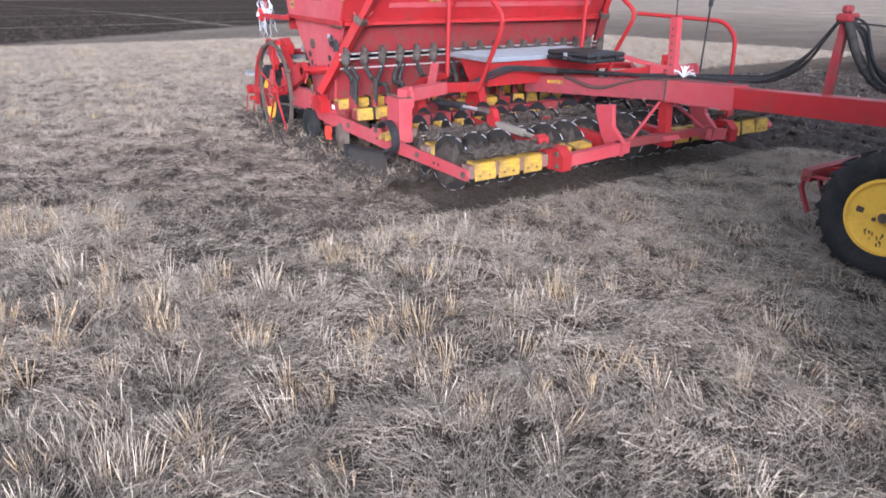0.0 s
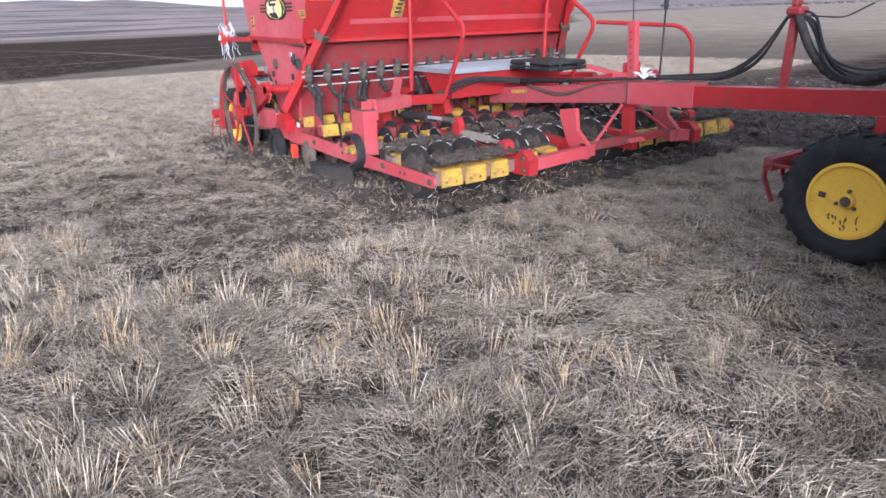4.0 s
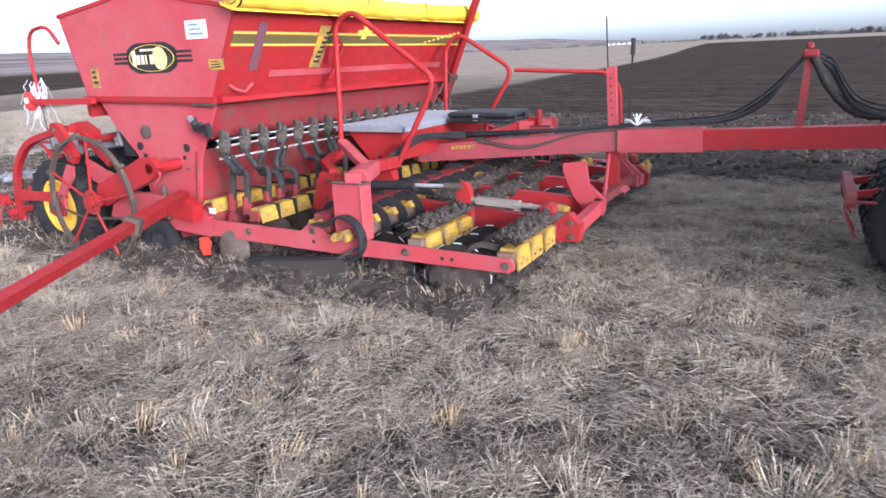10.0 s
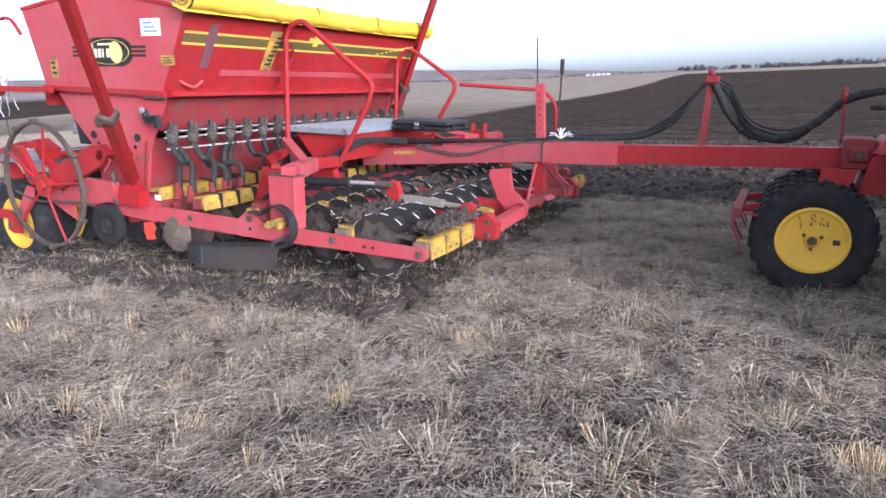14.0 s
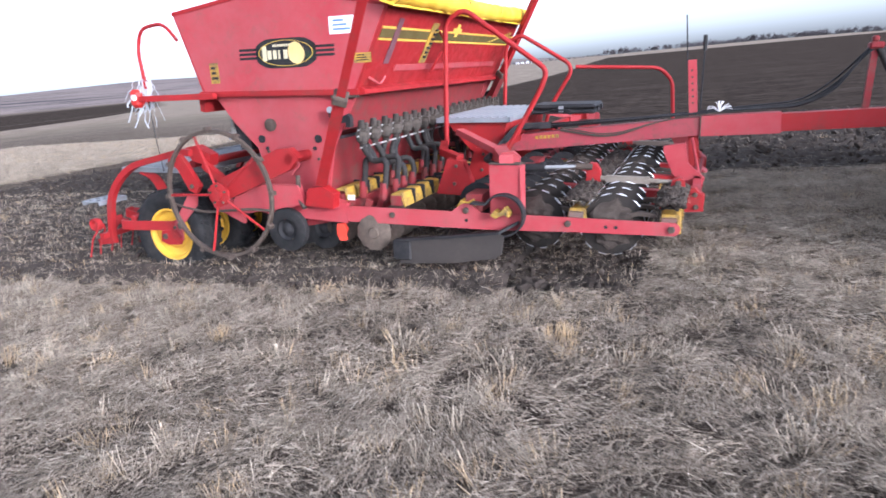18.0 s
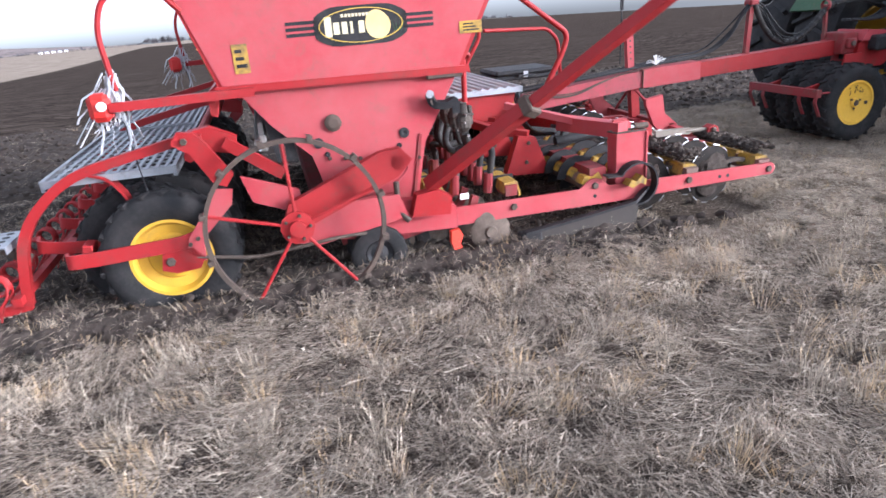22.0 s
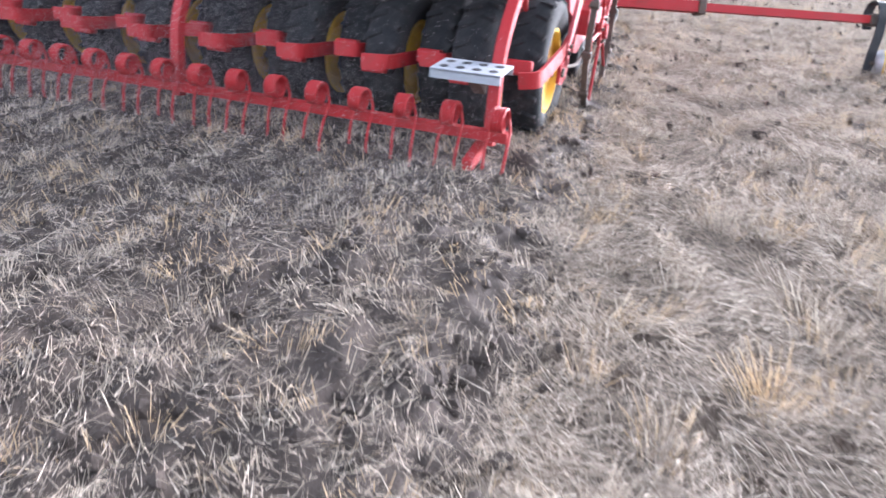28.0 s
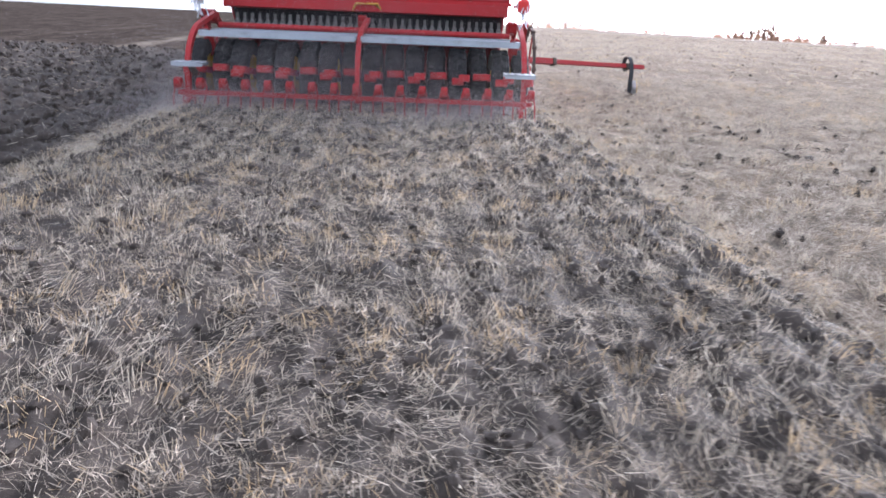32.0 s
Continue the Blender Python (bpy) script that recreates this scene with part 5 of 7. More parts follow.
def build_front_packer():
    """Row of four tyres under the drawbar."""
    wheel = build_tyre(0.395, 0.22, 0.225, "packer_wheel", "black packer tyre on a yellow rim", 0.012)
    wheel.parent = drill
    bm = lathe(B(), [(0.225, -0.075), (0.235, -0.085), (0.215, -0.088), (0.205, -0.075), (0.19, -0.07), (0.05, -0.066), (0.045, -0.085), (0.035, -0.095), (0, -0.095), (0, 0.07), (0.225, 0.075)], 36)
    rim = part("rim", bm, coat("chipped_yellow_rim", (0.66, 0.38, 0.03), (0.58, 0.36, 0.06), 0.5, dirt=(0.10, 0.065, 0.03), dirty=0.5), wheel, "yellow rim with chipped paint and one slot", True)
    part("rim_slot", box(B(), 0.125, 0.17, -0.076, -0.068, -0.018, 0.018, None, 0.004), RUST, rim, "dark valve slot")
    part("valve", tube(B(), [(0.14, -0.085, 0), (0.155, -0.085, 0)], 0.008, 8), RUST, rim)
    part("hub_cap", lathe(B(), [(0, -0.1), (0.028, -0.1), (0.036, -0.09), (0.036, -0.06), (0, -0.06)], 16), RUST, rim, "dark steel hub end")
    bolts(rim, [(0.062 * math.cos(k * math.tau / 3 + 0.5), -0.072, 0.062 * math.sin(k * math.tau / 3 + 0.5)) for k in range(3)], 0.012)
    rim.matrix_basis = pose(0, 0, 0, 0, 185, 0)
    rng = random.Random(9)
    chip = None
    for k in range(16):
        a, q = rng.uniform(0.9, 2.3), rng.uniform(0.11, 0.185)
        m = pose(q * math.cos(a), -0.0715, q * math.sin(a), 0, rng.uniform(60, 120), 0) @ Matrix.Diagonal((rng.uniform(0.5, 2.2), 1, rng.uniform(0.5, 1.0), 1))
        if chip is None:
            chip = part("paint_chip", box(B(), -0.007, 0.007, -0.0015, 0.003, -0.005, 0.005), RUST, rim, "bare spot in the paint")
            chip.matrix_basis = m
        else:
            again(chip, m, rim)
    for k in range(4):
        y = 1.54 + 0.27 * k
        m = pose(2.30, y, 0.355, 0, 50 * k, 0)
        o = wheel if k == 0 else copy_thing(wheel, m)
        o.matrix_basis = m
        SPIN.append((o, (2.30, y, 0.355), 0.39, 0))
    part("packer_axle", tube(B(), [(2.30, 1.46, 0.355), (2.30, 2.44, 0.355)], 0.03, 10), RUST, drill)
    for y in (1.68, 2.22):
        part("packer_fork", prism(B(), [(2.24, 0.33), (2.36, 0.33), (2.52, 0.84), (2.30, 0.84)], y - 0.02, y + 0.005), RED, drill, "red packer fork")
    part("packer_frame", tube(B(), [(1.80, 1.44, 0.50), (1.80, 2.44, 0.50)], 0.04, flat=(0.06, 0.08)), RED_DIRTY, drill, "red packer cross bar")
    for y in (1.46, 1.68, 2.22, 2.42):
        bm = tube(B(), bend([(1.94, y, 0.50), (1.80, y, 0.50), (1.77, y, 0.42), (1.85, y, 0.26)], 0.03), 0.02, flat=(0.04, 0.012))
        part("packer_scraper", bm, RED_DIRTY, drill, "bent red scraper blade")
    for y in (1.68, 2.22):
        part("packer_stay", tube(B(), [(1.82, y, 0.50), (2.30, y, 0.60)], 0.02, flat=(0.03, 0.05)), RED, drill)
    bm = box(B(), 2.42, 2.62, 1.84, 2.16, 0.82, 1.04, None, 0.012)
    box(bm, 2.46, 2.58, 1.80, 2.20, 0.88, 0.98, None, 0.01)
    head = part("packer_head", bm, RED_DIRTY, drill, "dusty red pivot block at the drawbar end")
    bolts(head, [(2.52, 1.80, 0.93)], 0.03)
    part("hitch_housing", prism(B(), [(2.55, 0.66), (2.95, 0.66), (3.12, 0.78), (3.1, 0.98), (2.72, 1.0), (2.60, 0.92)], 1.80, 2.12), RED, drill, "red hitch housing")
    part("hitch_plate", prism(B(), [(2.60, 0.95), (2.66, 1.06), (3.02, 1.03), (3.0, 0.93)], 1.76, 2.16), RED_FADED, drill, "faded hitch cover plate")
    part("coupling_box", box(B(), 2.70, 2.92, 1.66, 1.80, 0.84, 1.0, None, 0.02), BLACK, drill, "black coupling box")


build_front_packer()

# marker arms: hinge, lowered direction, and direction square to it in the fold plane
HINGE, LOW, HIGH = Vector((-2.75, -0.03, 0.53)), Vector((0.5, -0.866, 0.0)), Vector((0.259, 0.149, 0.954))


REST = Vector((0.50, 0.30, 0.81)).normalized()  # folded against the hopper front


def arm_pose(angle, mirror=False):
    """Pose of a marker arm: an angle above its lowered place, or None for folded."""
    d = REST if angle is None else (LOW * math.cos(radians(angle)) + HIGH * math.sin(radians(angle))).normalized()
    n = LOW.cross(HIGH).normalized()
    n = (n - d * n.dot(d)).normalized()
    place = HINGE.copy()
    if mirror:
        d, n, place = Vector((d.x, -d.y, d.z)), Vector((-n.x, n.y, -n.z)), Vector((place.x, YL - place.y, place.z))
    u = n.cross(d)
    return Matrix.Translation(place) @ Matrix((d, -n, u)).transposed().to_4x4()


def build_marker(mirror):
    bm = tube(B(), [(0.02, 0, 0), (0.95, 0, 0)], 0.04, flat=(0.085, 0.085))
    arm = part("marker_arm", bm, RED_DIRTY if mirror else RED, drill, "long red folding track marker arm")
    arm.matrix_basis = arm_pose(None, mirror)
    part("outer_tube", tube(B(), [(0.9, 0, 0), (2.95, 0, 0)], 0.03, flat=(0.062, 0.062)), RED, arm, "slimmer outer tube")
    bm = box(B(), 0.90, 0.97, -0.055, 0.055, -0.06, 0.055, None, 0.008)
    part("clamp", bm, RUST, arm, "rusty clamp")
    hook = [(2.57, 0.06, -0.07), (2.57, 0.085, 0.06), (2.57, 0.03, 0.15), (2.57, -0.06, 0.145), (2.57, -0.10, 0.04), (2.56, -0.09, -0.15), (2.55, -0.06, -0.28), (2.545, -0.03, -0.46)]
    part("shank", tube(B(), bend(hook, 0.05, 4), 0.01, flat=(0.085, 0.012)), BLACK, arm, "curved black spring shank")
    part("shank_clamp", box(B(), 2.51, 2.63, -0.05, 0.05, -0.05, 0.045, None, 0.008), RUST, arm, "rusty clamp")
    turn = pose(2.66, -0.03, -0.36, 0, 12, -122)
    bm = lathe(B(), [(0.03, -0.04), (0.09, -0.036), (0.115, 0.0), (0.12, 0.018), (0.112, 0.018), (0.07, 0.006), (0.03, 0.0)], 36, turn)
    part("marker_disc", bm, STEEL, arm, "dished marker disc with earth on it", True)
    part("disc_face", lathe(B(), [(0.0, 0.020), (0.06, 0.020), (0.105, 0.026), (0.105, 0.032), (0.06, 0.028), (0.0, 0.028)], 32, turn), YELLOW_RIM, arm, "yellow disc face", True)
    part("disc_axle", tube(B(), [(2.55, -0.04, -0.36), (2.66, -0.03, -0.36)], 0.022, 8), RUST, arm)
    part("arm_foot", prism(B(), [(-2.88, 0.36), (-2.62, 0.34), (-2.60, 0.46), (-2.70, 0.52), (-2.84, 0.50)], -0.10 if not mirror else YL, 0.0 if not mirror else YL + 0.10), RED, drill, "red marker arm foot")
    return arm


marker = build_marker(False)
marker_far = build_marker(True)
from mathutils.bvhtree import BVHTree



# ---------------------------------------------------------------- tractor
def build_tractor():
    tr = tagged(new("tractor"), "dark green tractor with dual tyres on yellow rims", "tractor")
    wheel = build_tyre(0.90, 0.72, 0.47, "rear_wheel", "large lugged dual tyre", 0.045, 56)
    wheel.parent = tr
    bm = lathe(B(), [(0.47, -0.26), (0.49, -0.27), (0.45, -0.27), (0.43, -0.18), (0.30, -0.03), (0.12, 0.02), (0.12, -0.08), (0, -0.08), (0, 0.1), (0.47, 0.26)], 40)
    part("rim", bm, YELLOW_RIM, wheel, "yellow rim", True)
    ax = 4.85
    first = True
    for y in (0.10, 0.94, 3.32, 4.16):
        m = pose(ax, y, 0.86)
        o = wheel if first else copy_thing(wheel, m)
        first = False
        o.matrix_basis = m
        SPIN.append((o, (ax, y, 0.86), 0.90, 0))
    part("rear_axle", tube(B(), [(ax, 0.0, 0.86), (ax, 4.26, 0.86)], 0.12, 14), BLACK, tr)
    bm = box(B(), 4.3, 7.6, 1.58, 2.28, 0.55, 1.15, None, 0.05)
    part("chassis", bm, BLACK, tr, "dark chassis")
    bm = prism(B(), [(5.9, 1.1), (5.9, 1.95), (7.9, 1.75), (8.1, 1.5), (8.05, 1.0)], 1.52, 2.34)
    part("bonnet", bm, GREEN, tr, "dark green bonnet")
    bm = prism(B(), [(4.25, 1.25), (4.2, 1.6), (4.45, 2.85), (5.8, 2.85), (6.0, 1.9), (6.0, 1.2)], 1.35, 2.51)
    cab = part("cab", bm, coat("dark_cab", (0.02, 0.03, 0.035), (0.04, 0.05, 0.05), 0.25, dirty=0.3), tr, "dark glazed cab")
    part("roof", box(B(), 4.2, 5.95, 1.28, 2.58, 2.85, 3.0, None, 0.06), GREEN, tr, "dark green roof")
    for y in (1.35, 2.51):
        for x0, x1 in ((4.22, 4.46), (5.98, 5.80)):
            part("cab_post", tube(B(), [(x0, y, 1.6), (x1, y, 2.86)], 0.03, flat=(0.07, 0.06)), GREEN, tr)
    for y, s in ((0.10, 1), (4.16, -1)):
        pts = [(ax + 1.02 * math.cos(radians(a)), 0, 0.85 + 0.98 * math.sin(radians(a))) for a in range(35, 165, 13)]
        part("fender", tube(B(), [(x, y + s * 0.80, z) for x, _, z in pts], 0.02, flat=(0.62, 0.03)), GREEN, tr, "dark green mudguard")
    for y in (1.62, 2.24):
        part("lift_arm", tube(B(), [(4.4, y, 0.62), (3.55, y + (0.12 if y < YC else -0.12), 0.68)], 0.03, flat=(0.05, 0.09)), BLACK, tr)
        part("lift_rod", tube(B(), [(4.35, y, 1.25), (3.85, y, 0.68)], 0.022, 8), BLACK, tr)
    part("top_link", tube(B(), [(4.3, YC, 1.1), (3.5, YC, 1.05)], 0.03, 10), BLACK, tr)
    part("tow_hook", tube(B(), [(4.4, YC, 0.6), (3.15, YC, 0.85)], 0.05, flat=(0.12, 0.09)), BLACK, tr)
    part("coupler_bank", box(B(), 4.2, 4.32, 1.75, 2.12, 1.15, 1.5, None, 0.02), BLACK, tr)
    for k in range(4):
        part("hose", tube(B(), bend([(4.22, 1.80 + 0.08 * k, 1.36), (3.9, 1.80 + 0.08 * k, 1.42), (3.55, 1.85 + 0.05 * k, 1.2), (3.2, YC + 0.04 * k, 1.22)], 0.2, 5), 0.016, 7), BLACK, tr)
    fw = build_tyre(0.66, 0.46, 0.36, "front_wheel", "lugged front tyre", 0.035, 44)
    fw.parent = tr
    part("rim", lathe(B(), [(0.36, -0.17), (0.34, -0.12), (0.15, 0.0), (0, 0.0), (0, 0.1), (0.36, 0.17)], 32), YELLOW_RIM, fw, "yellow rim", True)
    for k, y in enumerate((0.95, 2.91)):
        m = pose(7.5, y, 0.65)
        o = fw if k == 0 else copy_thing(fw, m)
        o.matrix_basis = m
        SPIN.append((o, (7.5, y, 0.65), 0.66, 0))
    part("front_axle", tube(B(), [(7.5, 0.8, 0.65), (7.5, 3.06, 0.65)], 0.09, 12), BLACK, tr)
    part("exhaust", tube(B(), [(6.1, 1.45, 1.9), (6.1, 1.45, 2.9)], 0.05, 12), BLACK, tr)
    return tr


tractor = build_tractor()


# ---------------------------------------------------------------- field
def lie(x, y):
    """Height of the land: level where the machine works, then a crest, a rise and far hills."""
    u = max(0.0, x - 45.0)
    h = -0.00012 * u * u if u < 300 else -10.8 - 0.06 * (u - 300)
    h -= 0.055 + 0.011 * min(150.0, max(0.0, -20.0 - y))
    v = max(0.0, y - 60.0)
    h += 0.0115 * min(v, 900) * min(1.0, v / 120)
    h += 0.016 * max(0.0, min(y, 3000.0) - 1100) * max(0.0, min(1.0, -x / 500)) * (0.8 + 0.4 * noise.noise((x * 0.001, 2.0, 0.7)))
    w = max(0.0, -x - 60.0)
    h += -0.010 * min(w, 260) + 0.078 * max(0.0, min(w, 1500) - 420) * (0.75 + 0.5 * noise.noise((x * 0.0015, y * 0.003, 0.2))) * max(0.7, min(1.0, 1.0 - (y - 350.0) / 700.0))
    return h


def spread(a, b, fine, far, grow=1.22):
    """Grid lines: fine from a to b, wider and wider out to far."""
    mid = list(np.arange(a, b + fine * 0.5, fine))
    lo, hi, step = [], [], fine
    q = mid[-1]
    p = mid[0]
    while q < far:
        step *= grow
        q += step
        p -= step
        hi.append(q)
        lo.append(p)
    return lo[::-1] + mid + hi


def edge_at(x):
    """Where the tilled soil begins beside the stubble."""
    return 4.3 + CRAB * x + 0.55 * max(0.0, min(1.0, (x + 1.0) / 4.0)) - 0.4 * max(0.0, min(1.0, (x - 17.0) / 4.0))


def build_ground():
    xs, ys = spread(-7.0, 37.0, 0.14, 3500), spread(-8.0, 7.0, 0.14, 3500)
    nx, ny = len(xs), len(ys)
    verts = []
    for x in xs:
        for y in ys:
            z = lie(x, y)
            if -20 < x < 60 and -20 < y < 30:
                z += 0.022 * noise.noise((x * 0.9, y * 0.9, 0)) + 0.014 * noise.noise((x * 3.1, y * 3.1, 5)) - 0.02
                if y > edge_at(x) - 0.15 and x > -5:
                    z += 0.05 * noise.noise((x * 2.3, y * 5.0, 9)) + 0.03 * noise.noise((x * 6, y * 6, 2))
            verts.append((x, y, z))
    faces = [(i * ny + j, (i + 1) * ny + j, (i + 1) * ny + j + 1, i * ny + j + 1) for i in range(nx - 1) for j in range(ny - 1)]
    me = bpy.data.meshes.new("ground")
    me.from_pydata(verts, [], faces)
    me.polygons.foreach_set("use_smooth", [True] * len(me.polygons))
    m, t, p = nodes_of("field_ground")
    co = t.nodes.new("ShaderNodeTexCoord").outputs["Object"]
    sep = t.nodes.new("ShaderNodeSeparateXYZ")
    t.links.new(co, sep.inputs[0])
    warp = noise_of(t, co, 0.6, 5, 0.6)

    def calc(op, a, b, c=None):
        n = t.nodes.new("ShaderNodeMath")
        n.operation = op
        for s, v in zip(n.inputs, (a, b, c)):
            if v is None:
                continue
            if isinstance(v, bpy.types.NodeSocket):
                t.links.new(v, s)
            else:
                s.default_value = v
        return n.outputs[0]

    def above(v, edge, soft=0.5):
        n = put(t, "ShaderNodeMapRange", **{"From Min": edge - soft, "From Max": edge + soft})
        t.links.new(v, n.inputs["Value"])
        return n.outputs[0]

    wob = calc("MULTIPLY_ADD", warp, 1.6, -0.8)
    x, y = calc("ADD", sep.outputs["X"], wob), calc("ADD", sep.outputs["Y"], wob)
    yy = calc("MULTIPLY_ADD", sep.outputs["X"], -CRAB, y)
    step = calc("MULTIPLY", above(sep.outputs["X"], 1.0, 2.0), 0.55)
    yy = calc("SUBTRACT", calc("MULTIPLY_ADD", above(sep.outputs["X"], 19.0, 2.0), 0.85, yy), step)
    slant = calc("MULTIPLY_ADD", calc("MAXIMUM", y, 8.0), 0.10, x)
    tilled = calc("MULTIPLY", calc("MULTIPLY", above(yy, 4.35, 0.25), above(slant, -3.8, 0.6)), above(calc("MULTIPLY", yy, -1.0), -330.0, 8.0))
    away = calc("MULTIPLY", x, -1.0)
    back = calc("MULTIPLY", calc("MULTIPLY", above(calc("MULTIPLY_ADD", calc("MAXIMUM", y, -4.0), -0.8, away), 26.5, 0.8), above(x, -480.0, 20.0)), above(calc("SUBTRACT", away, y), -5.0, 6.0))
    dark = calc("MAXIMUM", tilled, back)
    # stubble: grey straw litter over brown earth
    st = t.nodes.new("ShaderNodeMapping")
    st.inputs["Scale"].default_value = (26.0, 60.0, 26.0)
    st.inputs["Rotation"].default_value = (0, 0, 0.5)
    t.links.new(co, st.inputs["Vector"])
    fibre = noise_of(t, st.outputs["Vector"], 1.0, 6, 0.75, 1.2)
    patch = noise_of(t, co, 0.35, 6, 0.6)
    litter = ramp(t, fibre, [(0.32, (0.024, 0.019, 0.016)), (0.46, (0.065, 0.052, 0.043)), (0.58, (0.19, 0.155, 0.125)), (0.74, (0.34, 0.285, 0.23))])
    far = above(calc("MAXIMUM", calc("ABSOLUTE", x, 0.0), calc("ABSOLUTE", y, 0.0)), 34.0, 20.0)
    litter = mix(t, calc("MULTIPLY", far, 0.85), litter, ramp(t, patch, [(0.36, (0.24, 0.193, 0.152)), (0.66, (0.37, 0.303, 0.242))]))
    # distant slopes: dry grass, scrub and bare patches, greyed with haze in the colour
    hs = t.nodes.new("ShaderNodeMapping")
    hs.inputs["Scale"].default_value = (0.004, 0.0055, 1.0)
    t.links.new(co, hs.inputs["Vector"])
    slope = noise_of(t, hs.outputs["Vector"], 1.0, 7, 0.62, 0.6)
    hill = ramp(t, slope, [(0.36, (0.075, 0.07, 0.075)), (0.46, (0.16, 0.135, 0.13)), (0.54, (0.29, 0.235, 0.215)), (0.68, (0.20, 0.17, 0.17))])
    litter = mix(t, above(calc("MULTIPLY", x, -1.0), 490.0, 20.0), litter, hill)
    # tilled soil with pale straw streaks along the furrows
    fu = t.nodes.new("ShaderNodeMapping")
    fu.inputs["Scale"].default_value = (0.5, 5.0, 1.0)
    t.links.new(co, fu.inputs["Vector"])
    streak = noise_of(t, fu.outputs["Vector"], 1.0, 6, 0.7)
    clod = noise_of(t, co, 9.0, 6, 0.75)
    clod2 = noise_of(t, co, 1.1, 6, 0.75)
    soil = ramp(t, clod, [(0.3, (0.02, 0.015, 0.0125)), (0.55, (0.05, 0.039, 0.033)), (0.75, (0.10, 0.079, 0.065))])
    soil = mix(t, ramp(t, noise_of(t, co, 2.6, 6, 0.75), [(0.42, (0.75,) * 3), (0.52, (0, 0, 0))]), soil, (0.018, 0.014, 0.012))
    soil = mix(t, ramp(t, clod2, [(0.4, (0, 0, 0)), (0.7, (0.6,) * 3)]), soil, (0.06, 0.047, 0.039))
    soil = mix(t, ramp(t, streak, [(0.52, (0, 0, 0)), (0.66, (0.8,) * 3)]), soil, (0.12, 0.095, 0.077))
    fu2 = t.nodes.new("ShaderNodeMapping")
    fu2.inputs["Scale"].default_value = (0.11, 1.3, 1.0)
    t.links.new(co, fu2.inputs["Vector"])
    soil = mix(t, ramp(t, noise_of(t, fu2.outputs["Vector"], 1.0, 7, 0.75), [(0.52, (0, 0, 0)), (0.68, (0.7,) * 3)]), soil, (0.115, 0.09, 0.072))
    line = calc("MULTIPLY", above(yy, 8.45, 0.15), above(calc("MULTIPLY", yy, -1.0), -8.95, 0.2))
    for at, wide in ((-38.0, 0.25), (-60.0, 0.5), (-120.0, 1.5)):
        line = calc("MAXIMUM", line, calc("MULTIPLY", above(calc("MULTIPLY_ADD", y, 0.12, x), at, wide), above(calc("MULTIPLY", calc("MULTIPLY_ADD", y, 0.12, x), -1.0), -at - wide * 2, wide)))
    soil = mix(t, calc("MULTIPLY", line, ramp(t, fibre, [(0.4, (0, 0, 0)), (0.6, (0.8,) * 3)])), soil, (0.30, 0.25, 0.2))
    # trampled mud where the machine stood
    u = calc("MULTIPLY_ADD", calc("ADD", x, 2.6), 0.197, calc("MULTIPLY", calc("ADD", y, 1.4), 0.244))
    v = calc("MULTIPLY_ADD", calc("ADD", x, 2.6), -0.52, calc("MULTIPLY", calc("ADD", y, 1.4), 0.42))
    mud = above(calc("MULTIPLY", calc("MULTIPLY_ADD", u, u, calc("MULTIPLY", v, v)), -1.0), -1.0, 0.35)
    litter = mix(t, calc("MULTIPLY", mud, ramp(t, fibre, [(0.5, (0.95,) * 3), (0.66, (0.35,) * 3)])), litter, ramp(t, clod, [(0.3, (0.05, 0.04, 0.033)), (0.7, (0.18, 0.142, 0.115))]))
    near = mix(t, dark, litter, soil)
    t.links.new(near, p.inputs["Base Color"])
    p.inputs["Roughness"].default_value = 0.95
    p.inputs["Specular IOR Level"].default_value = 0.0
    lumps = noise_of(t, co, 3.2, 6, 0.7)
    hm = t.nodes.new("ShaderNodeMix")
    for sock, v in ((hm.inputs[0], dark), (hm.inputs[2], fibre), (hm.inputs[3], lumps)):
        t.links.new(v, sock)
    bump(t, p, hm.outputs[0], 0.8, 0.05)
    me.materials.append(m)
    ob = new("ground", me)
    return tagged(ob, "trampled grey stubble field beside dark tilled soil", "ground", "", "structure")


ground = build_ground()


def straw_material(name, dark, mid, pale, ochre=None):
    m, t, p = nodes_of(name)
    geo = t.nodes.new("ShaderNodeNewGeometry")
    c = ramp(t, geo.outputs["Random Per Island"], [(0.0, dark), (0.35, mid), (0.8, mid), (1.0, pale)])
    co = t.nodes.new("ShaderNodeTexCoord").outputs["Object"]
    n = noise_of(t, co, 1.3, 4, 0.6)
    c = mix(t, ramp(t, n, [(0.35, (0.45,) * 3), (0.65, (0, 0, 0))]), c, dark)
    if ochre:
        c = mix(t, ramp(t, noise_of(t, co, 3.5, 3, 0.5), [(0.48, (0, 0, 0)), (0.58, (0.85,) * 3)]), c, ochre)
    t.links.new(c, p.inputs["Base Color"])
    p.inputs["Roughness"].default_value = 0.75
    p.inputs["Specular IOR Level"].default_value = 0.15
    # thin dry blades let some light through
    tl = t.nodes.new("ShaderNodeBsdfTranslucent")
    t.links.new(c, tl.inputs["Color"])
    ms = t.nodes.new("ShaderNodeMixShader")
    ms.inputs[0].default_value = 0.2
    t.links.new(p.outputs[0], ms.inputs[1])
    t.links.new(tl.outputs[0], ms.inputs[2])
    t.links.new(ms.outputs[0], t.nodes["Material Output"].inputs["Surface"])
    return m


